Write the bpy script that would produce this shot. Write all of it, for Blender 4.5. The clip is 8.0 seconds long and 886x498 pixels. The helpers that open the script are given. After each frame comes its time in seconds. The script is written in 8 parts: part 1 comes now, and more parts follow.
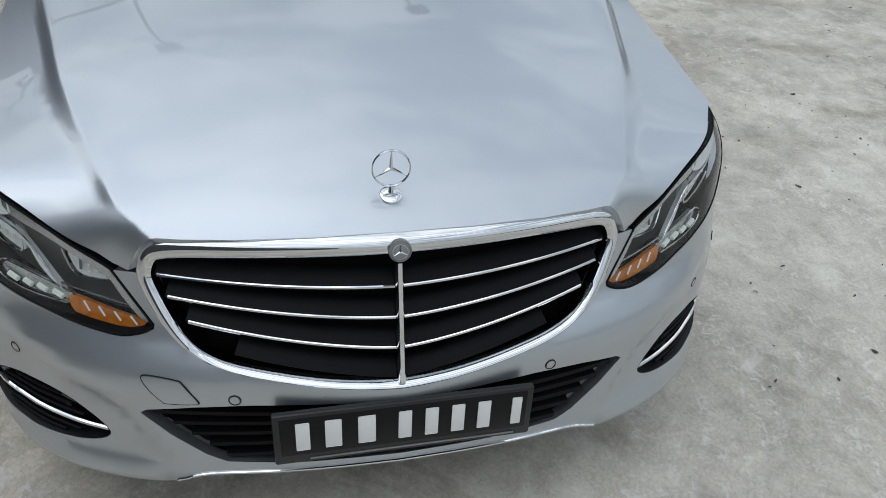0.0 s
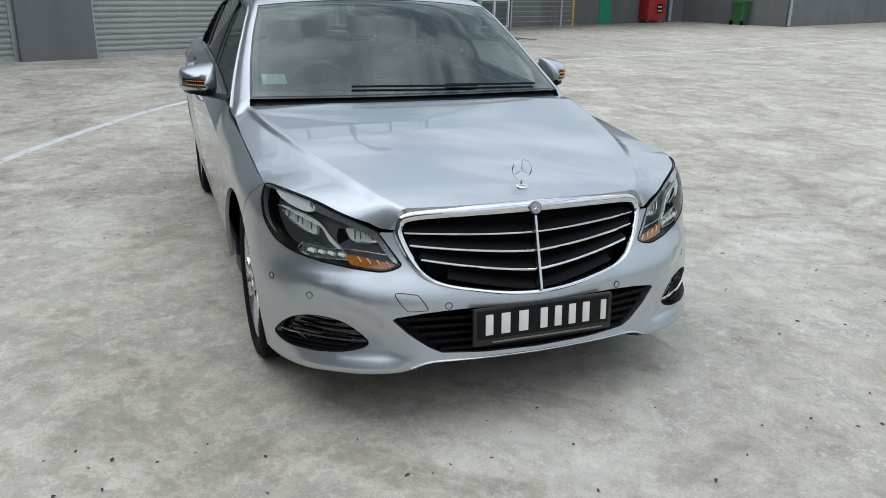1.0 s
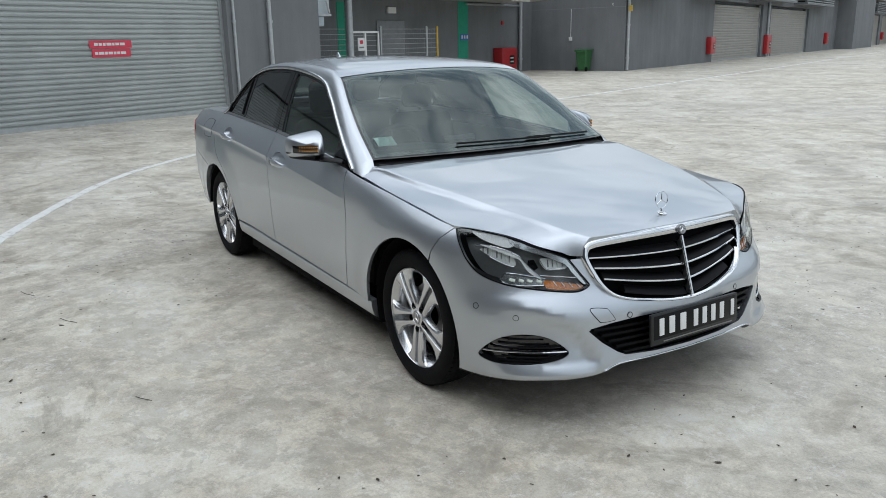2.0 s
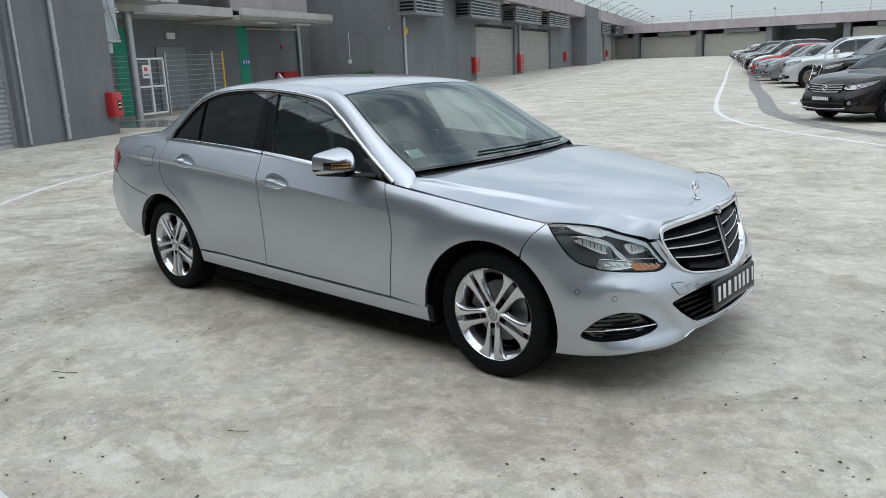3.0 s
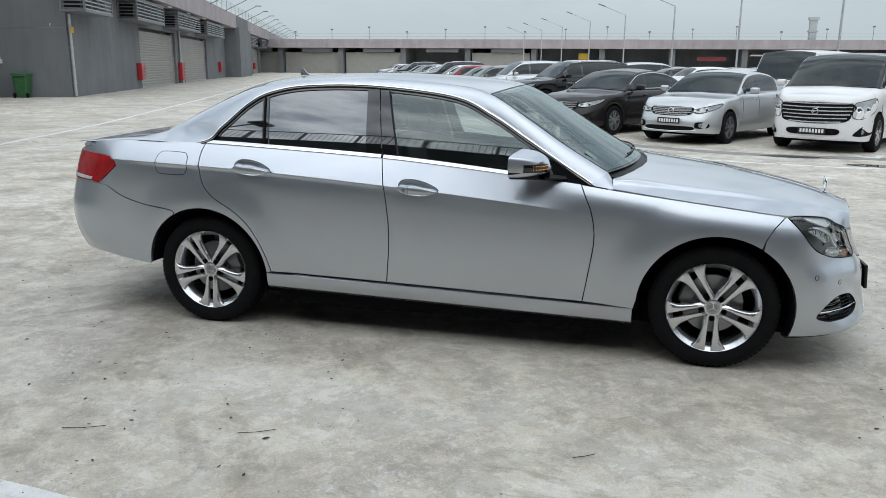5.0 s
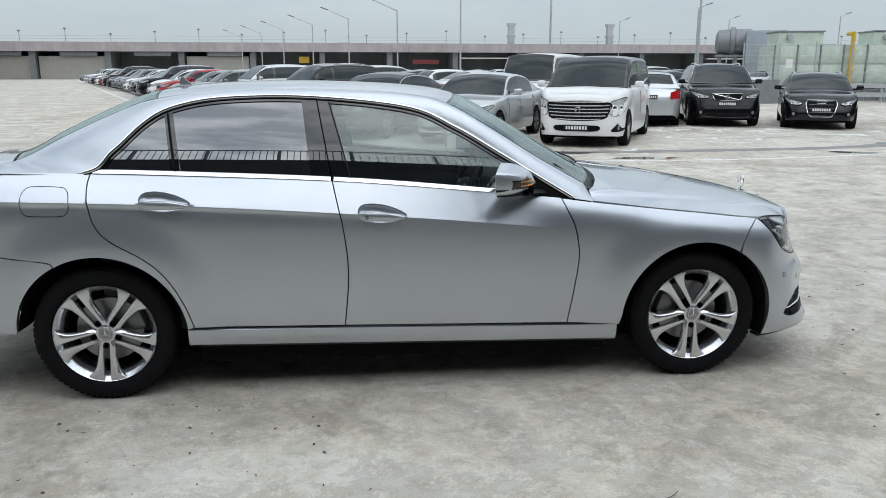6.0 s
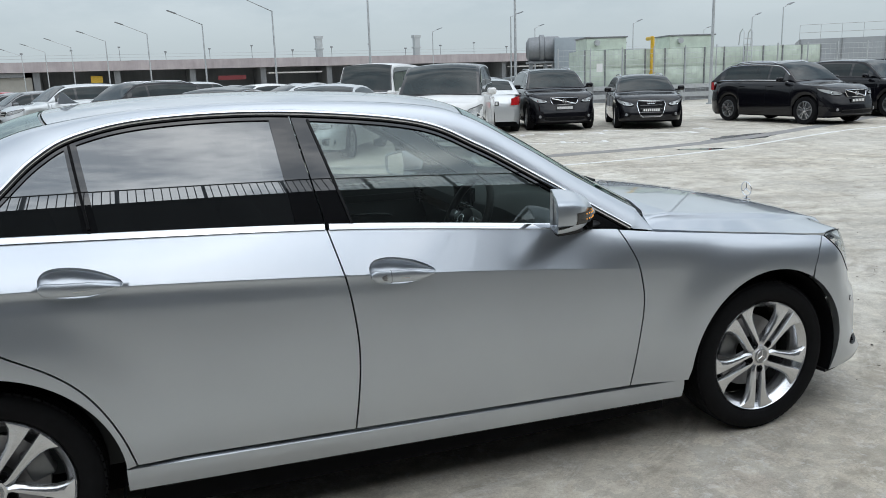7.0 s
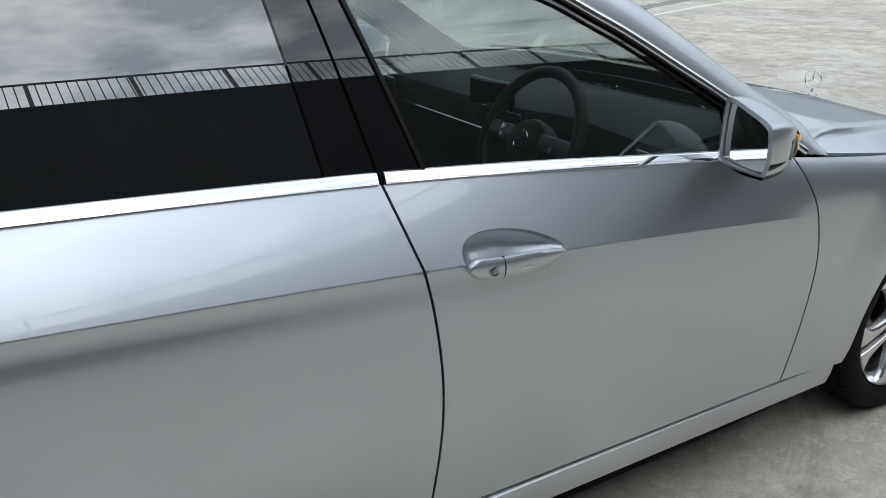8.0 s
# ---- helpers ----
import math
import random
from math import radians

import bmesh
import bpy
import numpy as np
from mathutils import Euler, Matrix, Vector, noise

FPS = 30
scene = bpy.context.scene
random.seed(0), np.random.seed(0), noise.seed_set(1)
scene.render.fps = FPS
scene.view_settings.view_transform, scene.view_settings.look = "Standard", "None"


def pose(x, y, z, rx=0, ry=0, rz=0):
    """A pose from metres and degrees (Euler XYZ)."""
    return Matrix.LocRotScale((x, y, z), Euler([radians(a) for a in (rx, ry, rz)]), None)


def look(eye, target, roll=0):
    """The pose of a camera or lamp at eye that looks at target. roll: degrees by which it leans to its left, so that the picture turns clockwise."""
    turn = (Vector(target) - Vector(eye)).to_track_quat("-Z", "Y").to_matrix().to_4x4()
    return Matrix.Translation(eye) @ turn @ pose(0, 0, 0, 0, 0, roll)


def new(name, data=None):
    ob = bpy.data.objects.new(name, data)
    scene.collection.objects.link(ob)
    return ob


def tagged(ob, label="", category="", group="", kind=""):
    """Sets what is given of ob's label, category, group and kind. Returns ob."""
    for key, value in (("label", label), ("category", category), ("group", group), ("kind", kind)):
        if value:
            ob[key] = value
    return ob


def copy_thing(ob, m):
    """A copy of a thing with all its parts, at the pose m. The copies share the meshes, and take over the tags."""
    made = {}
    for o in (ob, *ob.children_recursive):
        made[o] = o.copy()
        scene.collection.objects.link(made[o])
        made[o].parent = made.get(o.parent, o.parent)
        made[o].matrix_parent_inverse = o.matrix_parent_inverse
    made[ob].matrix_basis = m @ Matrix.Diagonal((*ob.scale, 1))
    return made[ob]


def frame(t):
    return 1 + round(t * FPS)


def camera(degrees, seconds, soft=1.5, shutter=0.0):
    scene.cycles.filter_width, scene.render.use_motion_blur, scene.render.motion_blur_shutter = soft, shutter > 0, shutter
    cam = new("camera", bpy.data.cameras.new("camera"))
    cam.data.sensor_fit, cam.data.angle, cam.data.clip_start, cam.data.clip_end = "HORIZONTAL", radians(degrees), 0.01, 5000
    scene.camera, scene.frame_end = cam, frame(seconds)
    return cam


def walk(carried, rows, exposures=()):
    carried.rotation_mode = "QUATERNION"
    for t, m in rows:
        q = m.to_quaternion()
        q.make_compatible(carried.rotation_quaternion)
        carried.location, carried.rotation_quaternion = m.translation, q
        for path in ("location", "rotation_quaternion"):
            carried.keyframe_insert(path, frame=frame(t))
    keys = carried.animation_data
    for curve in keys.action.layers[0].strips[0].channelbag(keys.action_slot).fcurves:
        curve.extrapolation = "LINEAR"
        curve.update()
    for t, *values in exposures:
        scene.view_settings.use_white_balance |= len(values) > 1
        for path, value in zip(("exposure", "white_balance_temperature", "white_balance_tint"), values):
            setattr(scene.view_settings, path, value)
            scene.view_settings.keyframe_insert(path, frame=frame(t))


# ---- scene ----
cam = camera(59.0, 8.0, soft=0.5)
PATH = [
    (0, (1.921, -0.222, 1.659), (0.372, 0.187, 0.462), 4.4),
    (0.5, (2.656, -0.598, 1.557), (0.933, -0.008, 0.729), 3.4),
    (1, (3.101, -1.231, 1.501), (1.331, -0.556, 0.859), 1.1),
    (1.5, (3.128, -1.921, 1.555), (1.37, -1.152, 0.992), -1.5),
    (1.7, (3.099, -2.202, 1.579), (1.375, -1.343, 1.039), -1.4),
    (2.8, (2.425, -3.575, 1.543), (1.086, -2.169, 1.063), -2.2),
    (3, (2.227, -3.819, 1.572), (0.959, -2.348, 1.095), -2.4),
    (3.5, (1.66, -4.338, 1.579), (0.581, -2.717, 1.121), -1.7),
    (4, (1.012, -4.765, 1.574), (0.137, -3.022, 1.129), -0.3),
    (4.5, (0.288, -4.909, 1.571), (-0.384, -3.081, 1.116), 0.8),
    (4.7, (0.008, -4.968, 1.546), (-0.584, -3.113, 1.089), 0.7),
    (5.8, (-1.464, -4.687, 1.531), (-1.444, -2.741, 1.07), 0.0),
    (6, (-1.669, -4.532, 1.544), (-1.461, -2.595, 1.094), -0.0),
    (6.5, (-2.033, -4.012, 1.526), (-1.508, -2.129, 1.105), -0.5),
    (7, (-2.293, -3.375, 1.509), (-1.638, -1.534, 1.082), -1.8),
    (7.5, (-2.386, -2.677, 1.506), (-1.616, -0.908, 0.978), -0.9),
    (8, (-2.386, -2.007, 1.423), (-1.417, -0.419, 0.687), -0.1),
]
walk(cam, [(t, look(eye, target, roll)) for t, eye, target, roll in PATH], [(0.0, -0.28), (0.5, -0.14), (1.0, -0.05), (2.0, 0.0), (8.0, 0.0)])

# ---- world, sun, exposure ----
world = bpy.data.worlds.new("world")
scene.world = world
world.use_nodes = True
wt = world.node_tree
wt.nodes.clear()
w_out = wt.nodes.new("ShaderNodeOutputWorld")
w_bg = wt.nodes.new("ShaderNodeBackground")
w_sky = wt.nodes.new("ShaderNodeTexSky")
w_sky.sky_type, w_sky.sun_disc = "NISHITA", False
w_sky.sun_elevation, w_sky.sun_rotation = radians(61), radians(174)
w_sky.air_density, w_sky.dust_density, w_sky.ozone_density = 1.0, 2.0, 1.0
w_co = wt.nodes.new("ShaderNodeTexCoord")
w_map = wt.nodes.new("ShaderNodeMapping")
w_map.inputs["Scale"].default_value = (1.6, 1.6, 4.2)
w_no = wt.nodes.new("ShaderNodeTexNoise")
w_no.inputs["Scale"].default_value, w_no.inputs["Detail"].default_value, w_no.inputs["Roughness"].default_value = 3.0, 9.0, 0.60
w_ramp = wt.nodes.new("ShaderNodeValToRGB")
w_ramp.color_ramp.elements[0].position, w_ramp.color_ramp.elements[0].color = 0.41, (5.6, 6.9, 8.3, 1)
w_ramp.color_ramp.elements[1].position, w_ramp.color_ramp.elements[1].color = 0.60, (15.4, 16.4, 17.3, 1)
w_sep = wt.nodes.new("ShaderNodeSeparateXYZ")
w_hz = wt.nodes.new("ShaderNodeMapRange")
w_hz.inputs["From Min"].default_value, w_hz.inputs["From Max"].default_value = 0.04, 0.55
w_hmix = wt.nodes.new("ShaderNodeMix")
w_hmix.data_type = "RGBA"
w_hmix.inputs[6].default_value = (5.7, 6.6, 7.1, 1)
w_mix = wt.nodes.new("ShaderNodeMix")
w_mix.data_type = "RGBA"
w_mix.inputs[0].default_value = 0.86
for a, b in ((w_co.outputs["Generated"], w_map.inputs["Vector"]), (w_map.outputs["Vector"], w_no.inputs["Vector"]),
             (w_no.outputs["Fac"], w_ramp.inputs["Fac"]), (w_co.outputs["Generated"], w_sep.inputs["Vector"]),
             (w_sep.outputs["Z"], w_hz.inputs["Value"]), (w_hz.outputs["Result"], w_hmix.inputs[0]),
             (w_ramp.outputs["Color"], w_hmix.inputs[7]), (w_sky.outputs["Color"], w_mix.inputs[6]),
             (w_hmix.outputs[2], w_mix.inputs[7]), (w_bg.outputs["Background"], w_out.inputs["Surface"])):
    wt.links.new(a, b)
# thin cloud, brightest round the veiled sun
w_dot = wt.nodes.new("ShaderNodeVectorMath")
w_dot.operation = "DOT_PRODUCT"
w_dot.inputs[1].default_value = Vector((0.05, -0.48, 0.875)).normalized()
w_glow = wt.nodes.new("ShaderNodeMapRange")
w_glow.interpolation_type = "SMOOTHSTEP"
w_glow.inputs["From Min"].default_value, w_glow.inputs["From Max"].default_value = 0.58, 1.0
w_glow.inputs["To Min"].default_value, w_glow.inputs["To Max"].default_value = 0.97, 1.5
w_gain = wt.nodes.new("ShaderNodeVectorMath")
w_gain.operation = "SCALE"
for a, b in ((w_co.outputs["Generated"], w_dot.inputs[0]), (w_dot.outputs["Value"], w_glow.inputs["Value"]), (w_mix.outputs[2], w_gain.inputs[0]),
             (w_glow.outputs["Result"], w_gain.inputs["Scale"]), (w_gain.outputs["Vector"], w_bg.inputs["Color"])):
    wt.links.new(a, b)
w_bg.inputs["Strength"].default_value = 0.099
sun = new("sun", bpy.data.lights.new("sun", "SUN"))
sun.data.energy, sun.data.angle, sun.data.color = 0.60, radians(110), (1.0, 0.96, 0.90)
sun.matrix_world = look((1.0, -9.6, 17.5), (0, 0, 0))
scene.view_settings.exposure = 0.0

# ---- materials ----
def nodes(name):
    m = bpy.data.materials.new(name)
    m.use_nodes = True
    t = m.node_tree
    return m, t, t.nodes["Principled BSDF"]


def tex(t, kind, scale, detail=4.0, rough=0.6, stretch=None):
    n = t.nodes.new("ShaderNodeTex" + kind)
    n.inputs["Scale"].default_value = scale
    if "Detail" in n.inputs:
        n.inputs["Detail"].default_value = detail
    if "Roughness" in n.inputs:
        n.inputs["Roughness"].default_value = rough
    co = t.nodes.new("ShaderNodeTexCoord")
    if stretch:
        mp = t.nodes.new("ShaderNodeMapping")
        mp.inputs["Scale"].default_value = stretch
        t.links.new(co.outputs["Object"], mp.inputs["Vector"])
        t.links.new(mp.outputs["Vector"], n.inputs["Vector"])
    else:
        t.links.new(co.outputs["Object"], n.inputs["Vector"])
    return n


def ramp(t, src, *stops):
    r = t.nodes.new("ShaderNodeValToRGB")
    el = r.color_ramp.elements
    while len(el) < len(stops):
        el.new(0.5)
    for e, (p, c) in zip(el, stops):
        e.position, e.color = p, (*c, 1) if len(c) == 3 else c
    t.links.new(src, r.inputs["Fac"])
    return r.outputs["Color"]


def blend(t, fac, a, b, mode="MIX"):
    n = t.nodes.new("ShaderNodeMix")
    n.data_type, n.blend_type = "RGBA", mode
    for sock, v in ((n.inputs[0], fac), (n.inputs[6], a), (n.inputs[7], b)):
        if isinstance(v, bpy.types.NodeSocket):
            t.links.new(v, sock)
        elif isinstance(v, tuple):
            sock.default_value = (*v, 1) if len(v) == 3 else v
        else:
            sock.default_value = v
    return n.outputs[2]


def bump(t, p, src, strength, dist=0.01):
    b = t.nodes.new("ShaderNodeBump")
    b.inputs["Strength"].default_value, b.inputs["Distance"].default_value = strength, dist
    t.links.new(src, b.inputs["Height"])
    t.links.new(b.outputs["Normal"], p.inputs["Normal"])
    return b


def plain(name, col, rough=0.5, metal=0.0, coat=0.0, vary=0.12, scale=9.0, relief=0.0, spec=0.5):
    """A surface with soft mottling in colour and roughness."""
    m, t, p = nodes(name)
    n = tex(t, "Noise", scale, 6, 0.65)
    k = min(2.2 * vary, 0.95)
    lo, hi = tuple(c * (1 - k) for c in col), tuple(min(1, c * (1 + k)) for c in col)
    t.links.new(blend(t, n.outputs["Fac"], lo, hi), p.inputs["Base Color"])
    t.links.new(blend(t, n.outputs["Fac"], (rough * 0.9,) * 3, (min(1, rough * 1.1),) * 3), p.inputs["Roughness"])
    p.inputs["Metallic"].default_value = metal
    p.inputs["Coat Weight"].default_value = coat
    p.inputs["Coat Roughness"].default_value = 0.03
    p.inputs["Specular IOR Level"].default_value = spec
    if relief:
        fine = tex(t, "Noise", scale * 18, 4, 0.7)
        bump(t, p, fine.outputs["Fac"], relief, 0.004)
    return m


def paint(name, col, metal=0.0, rough=0.35, flake=True):
    m, t, p = nodes(name)
    big = tex(t, "Noise", 2.5, 5)
    a = tuple(c * 0.93 for c in col)
    t.links.new(blend(t, big.outputs["Fac"], a, tuple(c * 1.05 for c in col)), p.inputs["Base Color"])
    p.inputs["Metallic"].default_value = metal
    t.links.new(blend(t, big.outputs["Fac"], (rough * 0.96,) * 3, (rough * 1.04,) * 3), p.inputs["Roughness"])
    p.inputs["Coat Weight"].default_value, p.inputs["Coat Roughness"].default_value = (1.0 if metal > 0.4 else 0.7), 0.012
    p.inputs["Coat IOR"].default_value = 1.6 if metal > 0.4 else 1.5
    p.inputs["Specular IOR Level"].default_value = 0.5 if metal > 0.4 else 0.08
    return m


def glass(name, tint, f0=0.05, rough=0.0, gloss=(0.9, 0.93, 0.95)):
    """Thin tinted pane: clear straight through, mirror share f0 head on and rising towards grazing, alike from both sides."""
    m = bpy.data.materials.new(name)
    m.use_nodes = True
    t = m.node_tree
    t.nodes.clear()
    out, mix = t.nodes.new("ShaderNodeOutputMaterial"), t.nodes.new("ShaderNodeMixShader")
    tr, gl, lw = t.nodes.new("ShaderNodeBsdfTransparent"), t.nodes.new("ShaderNodeBsdfGlossy"), t.nodes.new("ShaderNodeLayerWeight")
    lw.inputs["Blend"].default_value = 0.5
    p5, sc = t.nodes.new("ShaderNodeMath"), t.nodes.new("ShaderNodeMapRange")
    p5.operation, p5.inputs[1].default_value = "POWER", 5.0
    sc.inputs["To Min"].default_value, sc.inputs["To Max"].default_value = f0, 1.0
    tr.inputs["Color"].default_value = (*tint, 1)
    gl.inputs["Color"].default_value, gl.inputs["Roughness"].default_value = (*gloss, 1), rough
    t.links.new(lw.outputs["Facing"], p5.inputs[0])
    t.links.new(p5.outputs[0], sc.inputs["Value"])
    t.links.new(sc.outputs["Result"], mix.inputs["Fac"])
    t.links.new(tr.outputs["BSDF"], mix.inputs[1])
    t.links.new(gl.outputs["BSDF"], mix.inputs[2])
    t.links.new(mix.outputs["Shader"], out.inputs["Surface"])
    return m


SILVER = paint("silver_paint", (0.515, 0.550, 0.595), metal=0.92, rough=0.38)
CHROME = plain("chrome", (0.74, 0.75, 0.77), 0.045, 1.0, vary=0.03)
ALLOY = plain("alloy_silver", (0.68, 0.69, 0.71), 0.22, 0.92, coat=0.5, vary=0.06)
ALLOY_DARK = plain("alloy_inner", (0.22, 0.225, 0.23), 0.45, 0.7, vary=0.15)
RUBBER = plain("tyre_rubber", (0.009, 0.009, 0.010), 0.80, vary=0.25, scale=25, relief=0.25, spec=0.12)
BLACK_TRIM = plain("black_trim", (0.009, 0.009, 0.010), 0.42, vary=0.2, relief=0.1, spec=0.22)
GLOSS_BLACK = plain("gloss_black", (0.004, 0.004, 0.005), 0.012, vary=0.1, spec=0.9)
# near-black for liners and undersides, and for shaded depth put into the colour
DARK_VOID = plain("liner_and_depth_shade", (0.006, 0.006, 0.007), 0.9, vary=0.3, spec=0.1)
GRILLE_BLACK = plain("grille_black", (0.005, 0.005, 0.006), 0.45, vary=0.2, spec=0.10)
SIDE_GLASS = glass("side_glass", (0.62, 0.68, 0.66), 0.125, gloss=(0.86, 0.94, 0.92))
REAR_GLASS = glass("rear_side_glass", (0.022, 0.025, 0.025), 0.19)
WIND_GLASS = glass("windscreen_glass", (0.52, 0.59, 0.565), 0.11, gloss=(0.84, 0.94, 0.93))
LENS_GLASS = glass("lens_glass", (0.88, 0.90, 0.90), 0.04)
MIRROR = plain("mirror_glass", (0.86, 0.87, 0.88), 0.01, 1.0, vary=0.01)
RED_LENS = plain("red_lens", (0.40, 0.006, 0.009), 0.12, coat=0.25, vary=0.5, scale=26, spec=0.3)
LAMP_SILVER = plain("lamp_silver", (0.86, 0.87, 0.88), 0.34, 0.15, coat=0.6, vary=0.05, scale=60)
WHITE_LENS = plain("white_lens", (0.72, 0.74, 0.75), 0.15, coat=0.8, vary=0.1, scale=60)
LEATHER = plain("black_leather", (0.020, 0.020, 0.021), 0.5, vary=0.2, scale=30)
DASH = plain("dash_plastic", (0.030, 0.033, 0.034), 0.6, vary=0.15)
WOOD_TRIM = plain("dark_wood_trim", (0.05, 0.035, 0.025), 0.2, coat=0.6, vary=0.4, scale=14)
PLATE_BLACK = plain("plate_black", (0.012, 0.012, 0.013), 0.35, vary=0.15)
PLATE_FACE = plain("plate_face", (0.006, 0.006, 0.007), 0.3, vary=0.15, spec=0.2)
PLATE_WHITE = plain("plate_white", (0.78, 0.78, 0.77), 0.4, vary=0.04)
STEEL = plain("brake_steel", (0.30, 0.30, 0.31), 0.35, 0.9, vary=0.15, scale=30)


def lamp_mat(name, col, power, base):
    m, t, p = nodes(name)
    p.inputs["Base Color"].default_value = (*base, 1)
    p.inputs["Roughness"].default_value = 0.2
    n = tex(t, "Voronoi", 70.0)
    t.links.new(ramp(t, n.outputs["Distance"], (0.0, tuple(c * 1.2 for c in col)), (0.7, tuple(c * 0.35 for c in col))), p.inputs["Emission Color"])
    p.inputs["Emission Strength"].default_value = power
    return m


AMBER = plain("amber_lens", (0.66, 0.17, 0.015), 0.18, coat=1.0, vary=0.35, scale=70)
AMBER_LIT = lamp_mat("repeater_lit", (1.0, 0.42, 0.06), 1.6, (0.6, 0.25, 0.05))
LED_WHITE = lamp_mat("led_lit", (0.9, 1.0, 0.85), 0.35, (0.7, 0.75, 0.7))


def concrete():
    m, t, p = nodes("deck_concrete")
    a, b, c, d = tex(t, "Noise", 0.45, 9, 0.62), tex(t, "Noise", 1.5, 10, 0.70), tex(t, "Noise", 85, 8, 0.85), tex(t, "Noise", 0.12, 4, 0.5)
    a.inputs["Distortion"].default_value, b.inputs["Distortion"].default_value = 1.6, 0.6
    col = ramp(t, a.outputs["Fac"], (0.34, (0.401, 0.364, 0.307)), (0.46, (0.493, 0.457, 0.396)), (0.55, (0.546, 0.511, 0.448)), (0.66, (0.603, 0.570, 0.507)))
    col = blend(t, 0.40, col, ramp(t, b.outputs["Fac"], (0.36, (0.25, 0.245, 0.235)), (0.49, (0.5, 0.495, 0.485)), (0.64, (0.72, 0.715, 0.70))), "OVERLAY")
    col = blend(t, 0.36, col, ramp(t, c.outputs["Fac"], (0.34, (0.16, 0.16, 0.155)), (0.5, (0.5,) * 3), (0.66, (0.82, 0.82, 0.81))), "OVERLAY")
    col = blend(t, 0.40, col, ramp(t, d.outputs["Fac"], (0.4, (0.44, 0.455, 0.47)), (0.6, (0.575, 0.55, 0.51))), "OVERLAY")
    # brown stains with soft edges, broken dark smears, pale scraped patches, specks
    g = tex(t, "Noise", 0.75, 9, 0.70)
    g.inputs["Distortion"].default_value = 2.2
    col = blend(t, ramp(t, g.outputs["Fac"], (0.53, (0, 0, 0)), (0.60, (0.50,) * 3), (0.75, (0.62,) * 3)), col, (0.285, 0.248, 0.196))
    e = tex(t, "Noise", 0.9, 11, 0.82, (1.0, 2.2, 1.0))
    e.inputs["Distortion"].default_value = 0.8
    col = blend(t, ramp(t, e.outputs["Fac"], (0.58, (0, 0, 0)), (0.66, (0.34,) * 3)), col, (0.21, 0.20, 0.19))
    f = tex(t, "Noise", 2.6, 11, 0.86)
    f.inputs["Distortion"].default_value = 1.0
    col = blend(t, ramp(t, f.outputs["Fac"], (0.57, (0, 0, 0)), (0.61, (0.36,) * 3)), col, (0.65, 0.635, 0.60))
    h = tex(t, "Noise", 7.0, 12, 0.72)
    h.inputs["Distortion"].default_value = 0.5
    col = blend(t, 0.34, col, ramp(t, h.outputs["Fac"], (0.36, (0.22, 0.215, 0.205)), (0.48, (0.48,) * 3), (0.64, (0.80, 0.80, 0.79))), "OVERLAY")
    crust = tex(t, "Noise", 24.0, 10, 0.80)
    crust.inputs["Distortion"].default_value = 0.7
    here = ramp(t, g.outputs["Fac"], (0.42, (0.75,) * 3), (0.50, (0, 0, 0)))
    col = blend(t, blend(t, 1.0, here, ramp(t, crust.outputs["Fac"], (0.52, (0, 0, 0)), (0.58, (0.9,) * 3)), "MULTIPLY"), col, (0.68, 0.665, 0.63))
    f2 = tex(t, "Noise", 19.0, 8, 0.85)
    col = blend(t, ramp(t, f2.outputs["Fac"], (0.60, (0, 0, 0)), (0.65, (0.55,) * 3)), col, (0.17, 0.158, 0.14))
    # thin worn skin: crisp ragged patches a shade lighter or darker, in places
    k = tex(t, "Noise", 3.4, 14, 0.74)
    k.inputs["Distortion"].default_value = 0.4
    k2 = tex(t, "Noise", 9.0, 12, 0.76)
    wide = ramp(t, d.outputs["Fac"], (0.42, (0.25,) * 3), (0.58, (1.0,) * 3))
    skin = blend(t, 1.0, wide, ramp(t, k.outputs["Fac"], (0.500, (0, 0, 0)), (0.512, (0.30,) * 3), (0.60, (0.22,) * 3)), "MULTIPLY")
    col = blend(t, skin, col, (0.245, 0.232, 0.205))
    col = blend(t, blend(t, 1.0, wide, ramp(t, k2.outputs["Fac"], (0.570, (0, 0, 0)), (0.585, (0.42,) * 3)), "MULTIPLY"), col, (0.66, 0.64, 0.60))
    v = tex(t, "Voronoi", 7.0)
    col = blend(t, ramp(t, v.outputs["Distance"], (0.035, (0.85,) * 3), (0.07, (0, 0, 0))), col, (0.07, 0.065, 0.06))
    t.links.new(col, p.inputs["Base Color"])
    t.links.new(ramp(t, b.outputs["Fac"], (0.3, (0.58,) * 3), (0.7, (0.9,) * 3)), p.inputs["Roughness"])
    bump(t, p, h.outputs["Fac"], 0.11, 0.008)
    return m


CONCRETE = concrete()


def stained_wall(name, col, streak=0.35):
    m, t, p = nodes(name)
    a, b, c = tex(t, "Noise", 0.5, 6, 0.6), tex(t, "Noise", 1.2, 7, 0.7, (1, 1, 0.12)), tex(t, "Noise", 40, 4, 0.7)
    base = ramp(t, a.outputs["Fac"], (0.3, tuple(x * 0.86 for x in col)), (0.7, tuple(x * 1.10 for x in col)))
    base = blend(t, streak, base, ramp(t, b.outputs["Fac"], (0.35, (0.34,) * 3), (0.6, (0.58,) * 3)), "OVERLAY")
    t.links.new(base, p.inputs["Base Color"])
    p.inputs["Roughness"].default_value = 0.86
    bump(t, p, c.outputs["Fac"], 0.15, 0.004)
    return m


